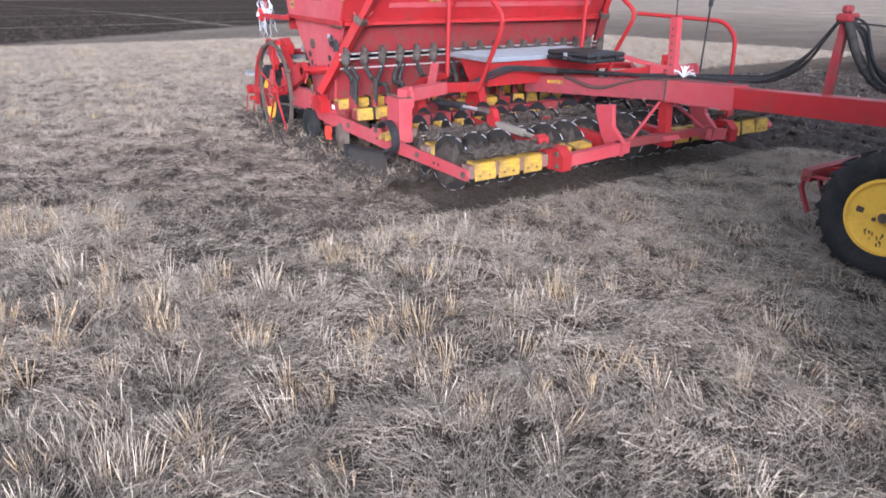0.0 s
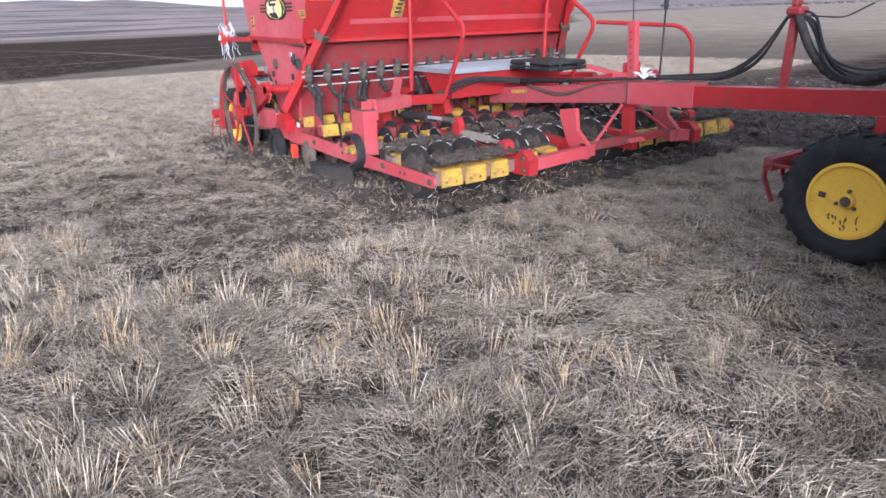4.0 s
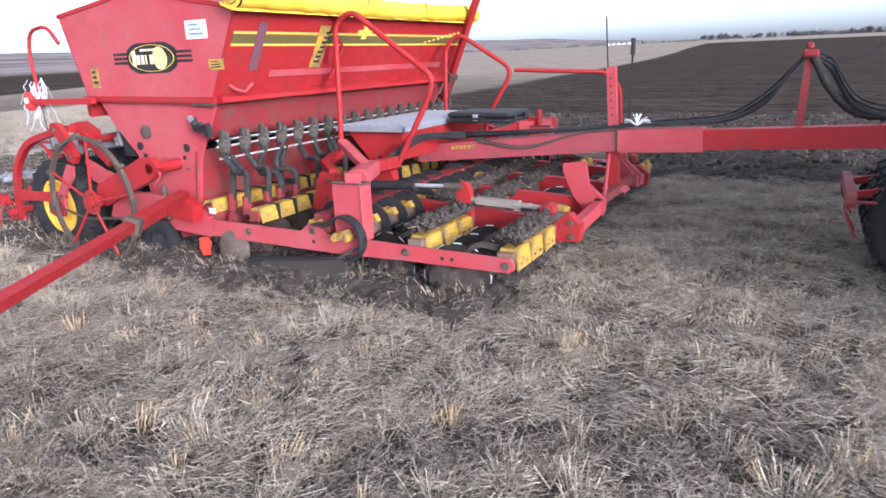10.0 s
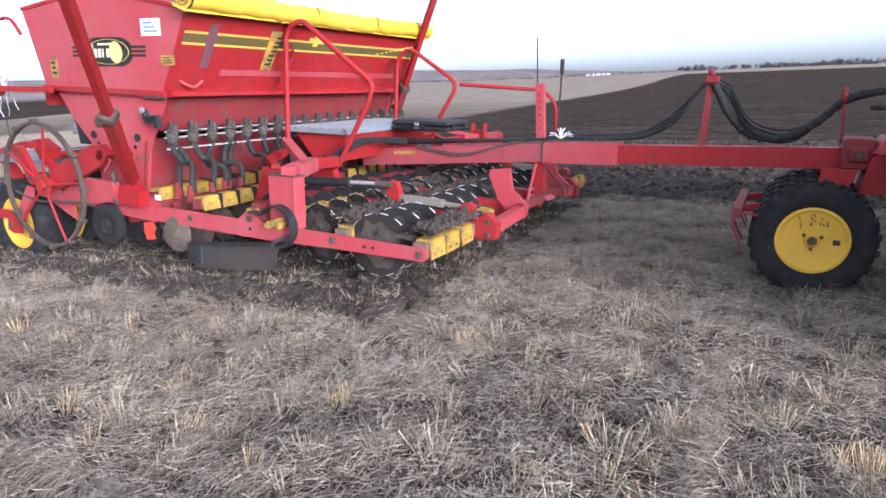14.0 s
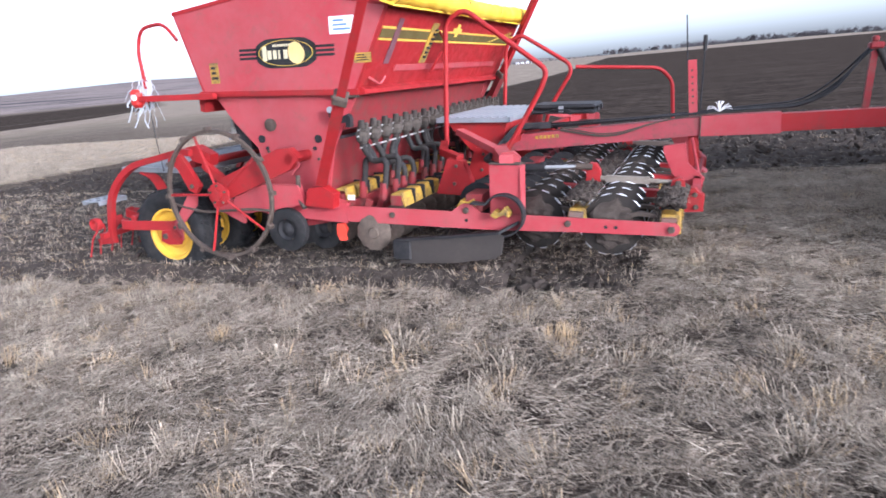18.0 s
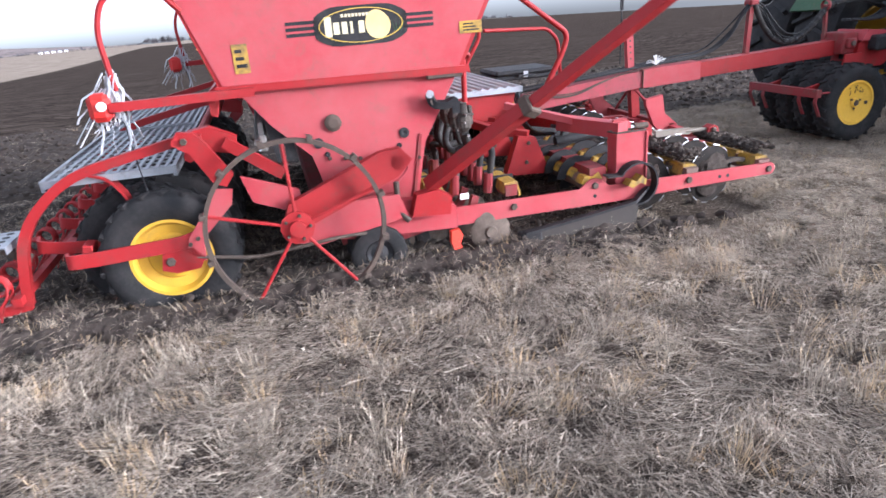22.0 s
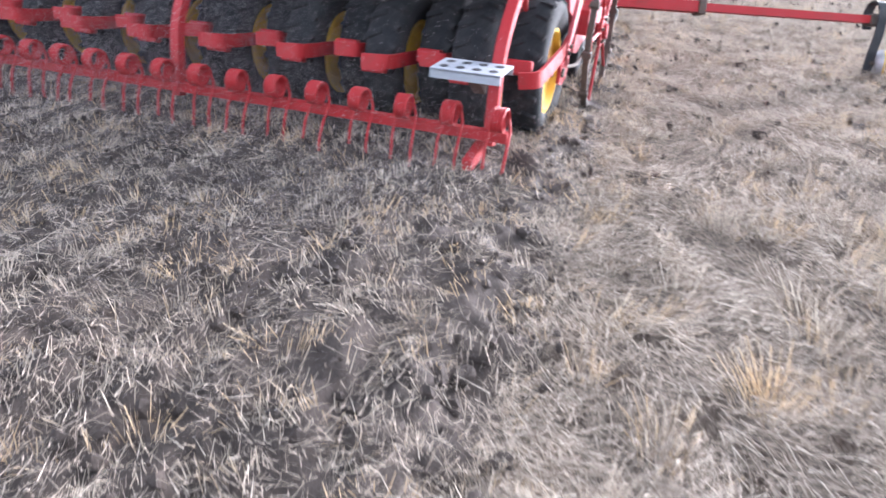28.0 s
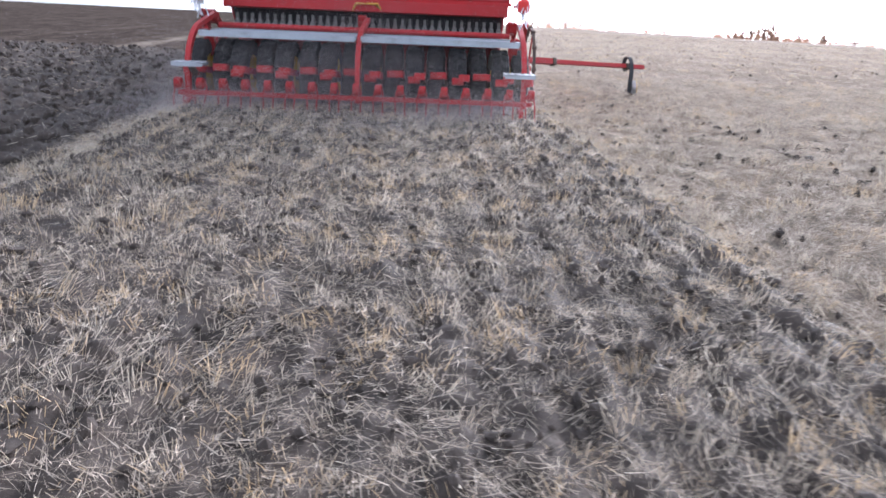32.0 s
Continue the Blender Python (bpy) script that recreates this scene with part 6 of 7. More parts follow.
STRAW = straw_material("grey_straw", (0.09, 0.073, 0.058), (0.45, 0.372, 0.295), (0.76, 0.66, 0.53))
STUB = straw_material("pale_stubble", (0.32, 0.267, 0.207), (0.56, 0.475, 0.37), (0.80, 0.70, 0.56), (0.55, 0.39, 0.215))


def blades_mesh(name, lit, std, mats, earth=()):
    """Three-cornered litter blades and four-cornered stems (and an earth grid) in one mesh."""
    me = bpy.data.meshes.new(name)
    vs, starts, totals, kind, idx = [lit, std], [], [], [], []
    n, k = len(lit) // 3, len(std) // 4
    idx = np.arange(len(lit) + len(std))
    starts = np.concatenate([np.arange(n) * 3, 3 * n + np.arange(k) * 4])
    totals = np.concatenate([np.full(n, 3), np.full(k, 4)])
    kind = np.concatenate([np.zeros(n, int), np.ones(k, int)])
    for ev, ef in earth:
        base = sum(len(v) for v in vs)
        vs.append(ev)
        starts = np.concatenate([starts, len(idx) + np.arange(len(ef)) * ef.shape[1]])
        totals = np.concatenate([totals, np.full(len(ef), ef.shape[1])])
        kind = np.concatenate([kind, np.full(len(ef), 2)])
        idx = np.concatenate([idx, ef.ravel() + base])
    co = np.concatenate(vs)
    me.vertices.add(len(co))
    me.vertices.foreach_set("co", co.ravel())
    me.loops.add(len(idx))
    me.loops.foreach_set("vertex_index", idx)
    me.polygons.add(len(starts))
    me.polygons.foreach_set("loop_start", starts)
    me.polygons.foreach_set("loop_total", totals)
    for m in mats:
        me.materials.append(m)
    me.polygons.foreach_set("material_index", kind)
    me.polygons.foreach_set("use_smooth", totals == 4)
    me.update()
    me.validate()
    return me


def litter(g, n, sx, sy, seed, big=1.0, lift=None, gaps=0.0):
    """Loose broken straws, each a slim triangle, combed into swirls with bare gaps between."""
    c = np.stack([g.uniform(-sx / 2, sx / 2, n), g.uniform(-sy / 2, sy / 2, n), g.uniform(-0.015, 0.015, n)], 1)
    u, v = c[:, 0] + seed, c[:, 1] - seed
    if gaps:
        hole = np.sin(u * 17.3 + 2.1 * np.sin(v * 11.9)) + np.sin(v * 19.1 + 1.9 * np.sin(u * 9.7)) + g.normal(0, 0.25, n)
        keep = hole < 1.75 - gaps
        c, u, v, n = c[keep], u[keep], v[keep], int(keep.sum())
    heap = 0.5 + 0.25 * (np.sin(u * 9.1 + 1.3 * np.sin(v * 6.3)) + np.sin(v * 10.7 + 1.7 * np.sin(u * 5.1)))
    c[:, 2] += (0.05 * heap if lift is None else lift(c[:, 0], c[:, 1])) + g.exponential(0.010, n)
    flow = 1.2 * np.sin(u * 2.3 + np.sin(v * 3.1)) + 0.9 * np.sin(v * 2.9 - u)
    az = flow + g.normal(0.0, 0.62, n) + (g.uniform(0, 1, n) < 0.2) * g.uniform(-1.6, 1.6, n)
    tilt = g.normal(0.12, 0.28, n)
    ln = (g.uniform(0.025, 0.085, n) + g.exponential(0.035, n)) * big
    wd = g.uniform(0.0008, 0.0022, n) * big
    d = np.stack([np.cos(az) * np.cos(tilt), np.sin(az) * np.cos(tilt), np.sin(tilt)], 1)
    roll = g.uniform(-1.1, 1.1, n)
    s = np.stack([-np.sin(az) * np.cos(roll), np.cos(az) * np.cos(roll), np.sin(roll)], 1)
    b, a, s = c - d * ln[:, None] / 2, d * ln[:, None], s * wd[:, None]
    return np.stack([b - s, b + s, b + a], 1).reshape(-1, 3)


def stems(g, tufts, per, sx, sy, rows=0.26, big=1.0, low=0.05, high=0.15, lean=0.42, lift=None, wide=0.024):
    """Standing stubble: bristling tufts in rough drill rows."""
    k = tufts * per
    row = np.round(g.uniform(-sy / 2, sy / 2, tufts) / rows) * rows + g.normal(0, 0.05, tufts)
    tc = np.repeat(np.stack([g.uniform(-sx / 2, sx / 2, tufts), row, np.zeros(tufts)], 1), per, 0)
    out = g.normal(0, wide, (k, 2))
    tc[:, :2] += out
    if lift is not None:
        tc[:, 2] += lift(tc[:, 0], tc[:, 1])
    tip = np.repeat(g.normal(0, lean, (tufts, 2)), per, 0) + g.normal(0, 0.16, (k, 2)) + out * 7.0
    hgt = np.repeat(g.uniform(low, high, tufts), per) * g.uniform(0.45, 1.15, k)
    d2 = np.concatenate([tip, np.ones((k, 1))], 1)
    d2 /= np.linalg.norm(d2, axis=1)[:, None]
    a2 = g.uniform(0, math.pi, k)
    s1 = np.stack([np.cos(a2), np.sin(a2), np.zeros(k)], 1) * (g.uniform(0.0010, 0.0022, k) * big)[:, None]
    b1, a1 = tc - [0, 0, 0.02], d2 * (hgt[:, None] + 0.02)
    return np.stack([b1 - s1, b1 + s1, b1 + a1 + s1 * 0.7, b1 + a1 - s1 * 0.7], 1).reshape(-1, 3)


def clods(g, n, sx, sy, lift, r0, r1, weight=None):
    """Crumbs and clods of earth: jittered low solids lying on the soil."""
    bm = bmesh.new()
    bmesh.ops.create_icosphere(bm, subdivisions=1, radius=1.0)
    v0 = np.array([tuple(v.co) for v in bm.verts])
    f0 = np.array([[v.index for v in f.verts] for f in bm.faces])
    bm.free()
    c = np.stack([g.uniform(-sx / 2, sx / 2, n), g.uniform(-sy / 2, sy / 2, n)], 1)
    if weight is not None:
        c = c[g.uniform(0, 1, n) < weight(c[:, 0], c[:, 1])]
        n = len(c)
    r = r0 + (r1 - r0) * g.uniform(0, 1, n) ** 3
    v = v0[None] * g.uniform(0.6, 1.25, (n, len(v0), 1)) * (r[:, None, None] * g.uniform(0.6, 1.3, (n, 1, 3)))
    v[:, :, 0] += c[:, 0, None]
    v[:, :, 1] += c[:, 1, None]
    v[:, :, 2] += (lift(c[:, 0], c[:, 1]) + r * 0.3)[:, None]
    return v.reshape(-1, 3), (f0[None] + (np.arange(n) * len(v0))[:, None, None]).reshape(-1, 3)


def straw_mesh(name, seed, count, tufts, size=2.0, big=1.0, per=15, low=0.05, high=0.15, lean=0.42, gaps=0.25, wide=0.024, earth=0):
    g = np.random.default_rng(seed)
    crumbs = (clods(g, earth, size, size, lambda x, y: 0.0 * x + 0.006, 0.005, 0.04),) if earth else ()
    return blades_mesh(name, litter(g, count, size + 0.12, size + 0.12, seed, big, None, gaps), stems(g, tufts, per, size, size, 0.26, big, low, high, lean, None, wide), (STRAW, STUB, CLOD), crumbs)


# stretches of trampled stubble that lie closest to the path walked beside the drill
NEAR = ((0.6, -2.0), (3.4, -0.8), (7.0, -1.4), (10.0, -2.0), (13.0, -2.0), (15.5, -1.4), (18.5, -0.6), (21.5, 0.4), (24.5, 0.4), (27.5, -0.2), (30.5, -0.2))


def build_straw():
    tall = [straw_mesh("straw_litter", 10 + k, 31000, tufts, 2.0, 1.0, 24, 0.09, 0.19, 0.18, 0.35, 0.028) for k, tufts in enumerate((105, 125, 90))]
    flat = [straw_mesh("straw_litter", 13 + k, 35000, tufts, 2.0, 1.0, 24, 0.07, 0.15, 0.25, 0.3, 0.028) for k, tufts in enumerate((50, 65))]
    low = [straw_mesh("straw_litter", 15 + k, 29000, tufts, 2.0, 1.0, 36, 0.06, 0.135, 0.3, 0.45, 0.042, 30) for k, tufts in enumerate((60, 75, 50))]
    thin = [straw_mesh("straw_litter", 20 + k, 9000, tufts, 2.0, 1.4, 16, 0.04, 0.12, 0.42, 0.5, 0.034, 12) for k, tufts in enumerate((45, 65, 55))]
    rough = [straw_mesh("straw_litter", 18 + k, 19000, 70, 2.0, 1.0, 24, 0.04, 0.11, 0.5, 0.75, 0.04, 150) for k in range(2)]
    worn = [straw_mesh("straw_litter", 25 + k, 12500, 10, 2.0, 1.0, 10, 0.03, 0.08, 0.6, 0.6, 0.03, 260) for k in range(2)]
    rng = random.Random(6)
    spots = [(-13 + 2 * i, -7.2 + 2 * j + CRAB * max(0, -13 + 2 * i)) for i in range(-4, 26) for j in range(-1, 13) if (j >= 0 or i > 11) and (j < 9 or i < 4)]
    spots = [(x, y) for x, y in spots if x < -5.5 or y < -0.5 + CRAB * max(0, x)]

    def lay(me, x, y, swing=6):
        ob = new("straw_litter", me)
        ob.matrix_world = pose(x, y, lie(x, y), 0, 0, rng.choice((0, 180)) + rng.uniform(-swing, swing))
        return tagged(ob, "trampled grey straw and standing stubble stems on the field", "straw", "stubble", "stuff")
    for x, y in spots:
        near = min((x - u) ** 2 + (y - v) ** 2 for u, v in NEAR) < 2.6 ** 2
        along, across = (x + 2.6) * 0.63 + (y + 1.4) * 0.78, (y + 1.4) * 0.63 - (x + 2.6) * 0.78
        muddy = abs(along) < 2.9 and abs(across) < 1.35
        lay(rng.choice(worn if muddy else (tall if x < 2.4 else flat if x < 9.0 else low if x < 22 else rough) if near else thin), x + rng.uniform(-0.03, 0.03), y)
    wide = [straw_mesh("straw_litter", 30 + k, 7000, 200, 8.0, 1.8, 12, 0.03, 0.09, 0.5, 0.5, 0.05, 120) for k in range(3)]
    for i in range(9):
        for j in range(-5, 1):
            x, y = 5.0 + 8 * i, 1.0 + 8 * j
            if x < 36 and y > -12.5:
                continue
            lay(wide[(i + 2 * j) % 3], x + 4, y + CRAB * x - 1.5, 8)
    # the strip still to be drilled: the machine buries it as it passes
    fresh = [straw_mesh("straw_litter", 40 + k, 7600, tufts, 1.0, 1.05, 20, 0.04, 0.12, 0.35, 0.3, 0.03) for k, tufts in enumerate((12, 18, 24))]
    buried = []
    for i in range(39):
        for j in range(5):
            x = -0.5 + i
            y = min(0.30 + j + CRAB * x, edge_at(x) - 0.5)
            buried.append((lay(rng.choice(fresh), x, y, 5), x))
    return buried


buried_straw = build_straw()


def earth_grid(q, nx, ny, sx, sy, high):
    xs, ys = np.linspace(-sx / 2, sx / 2, nx + 1), np.linspace(-sy / 2, sy / 2, ny + 1)
    ev = np.array([(x, y, high(x, y)) for x in xs for y in ys])
    i, j = np.meshgrid(np.arange(nx), np.arange(ny), indexing="ij")
    a = (i * (ny + 1) + j).ravel()
    return ev, np.stack([a, a + ny + 1, a + ny + 2, a + 1], 1)


def build_worked_soil():
    """Strips of earth and torn straw that the discs heave up as the drill passes."""
    moved = []
    meshes = []
    for q in range(6):
        dark = q > 3  # the first stretch, where little straw is left on top
        def high(x, y):
            lump = 1.0 - 2.0 * abs(noise.noise((x * 9 + q * 9, y * 9, 1)))
            h = 0.024 * lump + 0.026 * noise.noise((x * 19, y * 19 + q * 5, 4)) + 0.035 * noise.noise((x * 2.3 + q * 3, y * 2.3, 8)) + 0.016 * math.cos(y * math.tau / 0.25)
            side = max(0.0, min(1.0, (-1.2 - y) / 0.3)) + max(0.0, min(1.0, (y - 1.4) / 0.3))
            h += side * (0.006 + 0.012 * max(0.0, noise.noise((x * 8 + q, y * 8, 3)) + 0.1))
            edge = max(0.0, min(1.0, (2.28 - abs(y)) / 0.2 + 0.8 * noise.noise((x * 4 + q, y * 4, 6)) * (abs(y) > 1.9)))
            rim = min(1.0, (0.58 - abs(x)) / 0.08)
            return (h + 0.022) * edge - 0.06 * (1 - edge) - 0.03 * (1 - rim)
        g = np.random.default_rng(70 + q)
        earth = earth_grid(q, 40, 156, 1.16, 4.6, high)
        hz = earth[0][:, 2].reshape(41, 157)
        def lift(x, y):
            return hz[np.clip(((x + 0.58) / 1.16 * 40).astype(int), 0, 40), np.clip(((y + 2.3) / 4.6 * 156).astype(int), 0, 156)].clip(0.0) + 0.004
        torn = litter(g, 11000 if dark else 23000, 1.1, 4.9, 3 + q, 0.78, lift)
        mid = torn.reshape(-1, 3, 3)[:, 0]
        bare = np.sin(mid[:, 0] * 9 + 2 * np.sin(mid[:, 1] * 5 + q)) + np.sin(mid[:, 1] * 13 + 2 * np.sin(mid[:, 0] * 7)) + 0.3 * (mid[:, 1] < -1.4) + 0.5 * (mid[:, 1] < -1.95) + 0.2 * (mid[:, 1] > 1.5)
        torn = torn.reshape(-1, 9)[bare + g.normal(0, 0.5, len(bare)) < 1.3].reshape(-1, 3)
        meshes.append(blades_mesh("worked_soil", torn, stems(g, 190 if dark else 560, 10, 1.1, 4.7, 0.125, 0.8, 0.02, 0.085, 0.55, lift, 0.035), (STRAW, STUB, CLOD), (earth, clods(g, 4200 if dark else 2700, 1.1, 5.6, lift, 0.004, 0.034, lambda x, y: (0.32 + 0.12 * (y < -1.2) + 0.3 * np.sin(y * 9 + 3 * np.sin(x * 4 + q))) * np.clip((2.5 - np.abs(y)) / 0.6, 0, 1)))))
    for k in range(37):
        x = -4.6 + 1.0 * k
        ob = new("worked_soil", meshes[4 + k % 2] if x < 17.5 else meshes[k % 4])
        tagged(ob, "dark crumbly earth turned up by the drill", "soil", "worked strip", "stuff")
        y = YC + CRAB * (x + 2)
        up, low = pose(x, y, -0.004), pose(x, y, -0.32)
        ob.matrix_world = up
        moved.append((ob, x, up, low))
    return moved


soil_strips = build_worked_soil()


def build_caught_straw():
    """Straw and crumbs caught on the front gangs."""
    for q, (x, z, a, b) in enumerate(((-0.03, 0.405, 0.06, 0.80), (-0.67, 0.425, 0.06, 0.80), (-0.70, 0.385, 0.92, 2.94), (-1.02, 0.405, 0.92, 2.94), (-0.03, 0.405, 3.06, 3.8), (-0.67, 0.425, 3.06, 3.8))):
        g = np.random.default_rng(200 + q)
        flat = lambda u, v: 0.0 * u
        me = blades_mesh("caught_straw", litter(g, int(420 * (b - a)), 0.22, b - a, q, 0.9, flat), np.zeros((0, 3)), (STRAW, STUB, CLOD), (clods(g, int(900 * (b - a)), 0.19, b - a, lambda u, v: 0.03 - 2.2 * u * u + 0.0 * v, 0.006, 0.034),))
        ob = new("caught_straw", me)
        ob.parent = drill
        ob.matrix_basis = pose(x, (a + b) / 2, z)
        ob["kind"], ob["label"] = "stuff", "straw and crumbs of earth on the gang"


build_caught_straw()


def build_dust():
    """Fine dust whirled up behind the tine bar: specks, thicker near the ground."""
    g = np.random.default_rng(77)
    n = 900000
    x = -4.9 - g.exponential(0.7, n) + 0.5 * g.uniform(0, 1, n)
    y = g.uniform(0.05, 4.2, n) + g.normal(0, 0.15, n)
    z = np.abs(g.normal(0, 0.48, n)) * (0.7 + 0.5 * np.sin(y * 2.1 + x * 1.7)) + 0.02
    c = np.stack([x, y, z], 1)
    a, b = g.normal(0, 1, (n, 3)), g.normal(0, 1, (n, 3))
    r = g.uniform(0.0011, 0.0030, n)[:, None]
    a, b = a / np.linalg.norm(a, axis=1)[:, None] * r, b / np.linalg.norm(b, axis=1)[:, None] * r
    m, t, p = nodes_of("pale_dust")
    p.inputs["Base Color"].default_value = (0.36, 0.325, 0.32, 1)
    p.inputs["Roughness"].default_value = 1.0
    p.inputs["Specular IOR Level"].default_value = 0.0
    tl = put(t, "ShaderNodeBsdfTranslucent", Color=(0.40, 0.36, 0.355, 1))
    ms = put(t, "ShaderNodeMixShader", Fac=0.5)
    t.links.new(p.outputs[0], ms.inputs[1])
    t.links.new(tl.outputs[0], ms.inputs[2])
    t.links.new(ms.outputs[0], t.nodes["Material Output"].inputs["Surface"])
    ob = new("dust", blades_mesh("dust", np.stack([c - a, c + a, c + b], 1).reshape(-1, 3), np.zeros((0, 3)), (m,)))
    return tagged(ob, "pale dust whirled up behind the drill", "dust", "", "stuff")


dust = build_dust()


def build_tilled():
    """Cloddy tilled soil beside the stubble, and earth thrown up by the marker disc."""
    sets = []
    for q in range(3):
        def high(x, y):
            h = 0.05 * (1 - 2.2 * abs(noise.noise((x * 5 + q * 9, y * 5, 3)))) + 0.045 * noise.noise((x * 13, y * 13 + q * 4, 2)) + 0.03 * math.cos(y * math.tau / 0.5)
            rim = min(1.0, (1.08 - max(abs(x), abs(y))) / 0.12)
            return h * rim - 0.05 * (1 - rim) + 0.01
        g = np.random.default_rng(90 + q)
        earth = earth_grid(q, 44, 44, 2.16, 2.16, high)
        hz = earth[0][:, 2].reshape(45, 45)
        def lift(x, y):
            return hz[np.clip(((x + 1.08) / 2.16 * 44).astype(int), 0, 44), np.clip(((y + 1.08) / 2.16 * 44).astype(int), 0, 44)] + 0.004
        sets.append(blades_mesh("tilled_soil", litter(g, 420, 2.0, 2.0, q, 1.2, lift), stems(g, 4, 8, 2.0, 2.0), (STRAW, STUB, CLOD), (earth, clods(g, 240, 2.1, 2.1, lift, 0.012, 0.065))))
    rng = random.Random(12)
    for i in range(22):
        for j in range(4):
            x = -3.4 + 2 * i
            y = edge_at(x) + 1.0 + 2 * j
            ob = new("tilled_soil", sets[(i + 2 * j) % 3])
            ob.matrix_world = pose(x, y, lie(x, y) + 0.01, 0, 0, rng.choice((0, 180)))
            tagged(ob, "dark cloddy tilled soil beside the stubble", "soil", "tilled ground", "stuff")
    bm = bmesh.new()
    bmesh.ops.create_icosphere(bm, subdivisions=2, radius=1.0)
    for v in bm.verts:
        v.co *= 1 + 0.55 * noise.noise(v.co * 1.7)
    me = bpy.data.meshes.new("soil_clod")
    bm.to_mesh(me)
    bm.free()
    me.materials.append(CLOD)
    clod_rows = []
    begin = run_at(22.8) - 1.4
    for k in range(70):
        x = begin + 0.3 * k + rng.uniform(-0.2, 0.2)
        ob = new("soil_clod", me)
        r = rng.uniform(0.016, 0.044)
        ob.matrix_world = pose(x, -2.30 + CRAB * (x + 1.4) + rng.uniform(-0.10, 0.06), -0.02, rng.uniform(0, 90), 0, rng.uniform(0, 360)) @ Matrix.Diagonal((r * 1.5, r, r * 0.7, 1))
        tagged(ob, "dark clod thrown up by the marker disc", "soil clod", "marker furrow")
        clod_rows.append((ob, x, 1.45))
    # earth thrown out beside the disc gangs
    begin = run_at(6.3) - 0.8
    for k in range(290):
        x = begin + 0.065 * k + rng.uniform(-0.2, 0.2)
        ob = new("soil_clod", me)
        r = rng.uniform(0.018, 0.055)
        ob.matrix_world = pose(x, 0.0 - abs(rng.gauss(0, 0.15)) + CRAB * x, 0.015 - 0.4 * r, rng.uniform(0, 90), 0, rng.uniform(0, 360)) @ Matrix.Diagonal((r * 1.5, r, r * 0.8, 1))
        tagged(ob, "dark clod thrown out beside the discs", "soil clod", "clods along the drilled strip")
        clod_rows.append((ob, x, 0.25))
    return clod_rows


marker_clods = build_tilled()


# ---------------------------------------------------------------- distance
BARK = dusty("grey_bark", (0.10, 0.075, 0.06), (0.17, 0.13, 0.105), 0.9, 4.0)
# haze over the far woods is put into this greyer, bluer twig colour
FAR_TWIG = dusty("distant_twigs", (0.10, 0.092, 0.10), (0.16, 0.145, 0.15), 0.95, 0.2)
TWIG = dusty("bare_twigs", (0.22, 0.14, 0.10), (0.34, 0.21, 0.15), 0.95, 1.0)
thin = put(TWIG.node_tree, "ShaderNodeBsdfTranslucent", Color=(0.50, 0.30, 0.20, 1))
blend = put(TWIG.node_tree, "ShaderNodeMixShader", Fac=0.5)
TWIG.node_tree.links.new(TWIG.node_tree.nodes["Principled BSDF"].outputs[0], blend.inputs[1])
TWIG.node_tree.links.new(thin.outputs[0], blend.inputs[2])
TWIG.node_tree.links.new(blend.outputs[0], TWIG.node_tree.nodes["Material Output"].inputs["Surface"])


def twig_cloud(g, n, centres, radius, size):
    """Thin crossing twigs and dry leaves round limb ends."""
    c = centres[g.integers(0, len(centres), n)] + g.normal(0, radius, (n, 3))
    d = g.normal(0, 1, (n, 3)) + [0, 0, 0.5]
    d /= np.linalg.norm(d, axis=1)[:, None]
    w = np.cross(d, g.normal(0, 1, (n, 3)))
    w *= (g.uniform(0.06, 0.16, n) * size / np.linalg.norm(w, axis=1))[:, None]
    ln = (g.uniform(0.5, 1.6, n) * size)[:, None]
    return np.stack([c - w, c + w, c + d * ln], 1).reshape(-1, 3)


def flat_mesh(name, tri, mat):
    me = bpy.data.meshes.new(name)
    me.from_pydata([tuple(v) for v in tri], [], [(3 * k, 3 * k + 1, 3 * k + 2) for k in range(len(tri) // 3)])
    me.materials.append(mat)
    return me


LAND = BVHTree.FromPolygons([tuple(v.co) for v in ground.data.vertices], [tuple(p.vertices) for p in ground.data.polygons])


def seat(x, y):
    # height of the ground at a place
    hit = LAND.ray_cast(Vector((x, y, 500.0)), Vector((0, 0, -1)))[0]
    return hit.z if hit else lie(x, y)


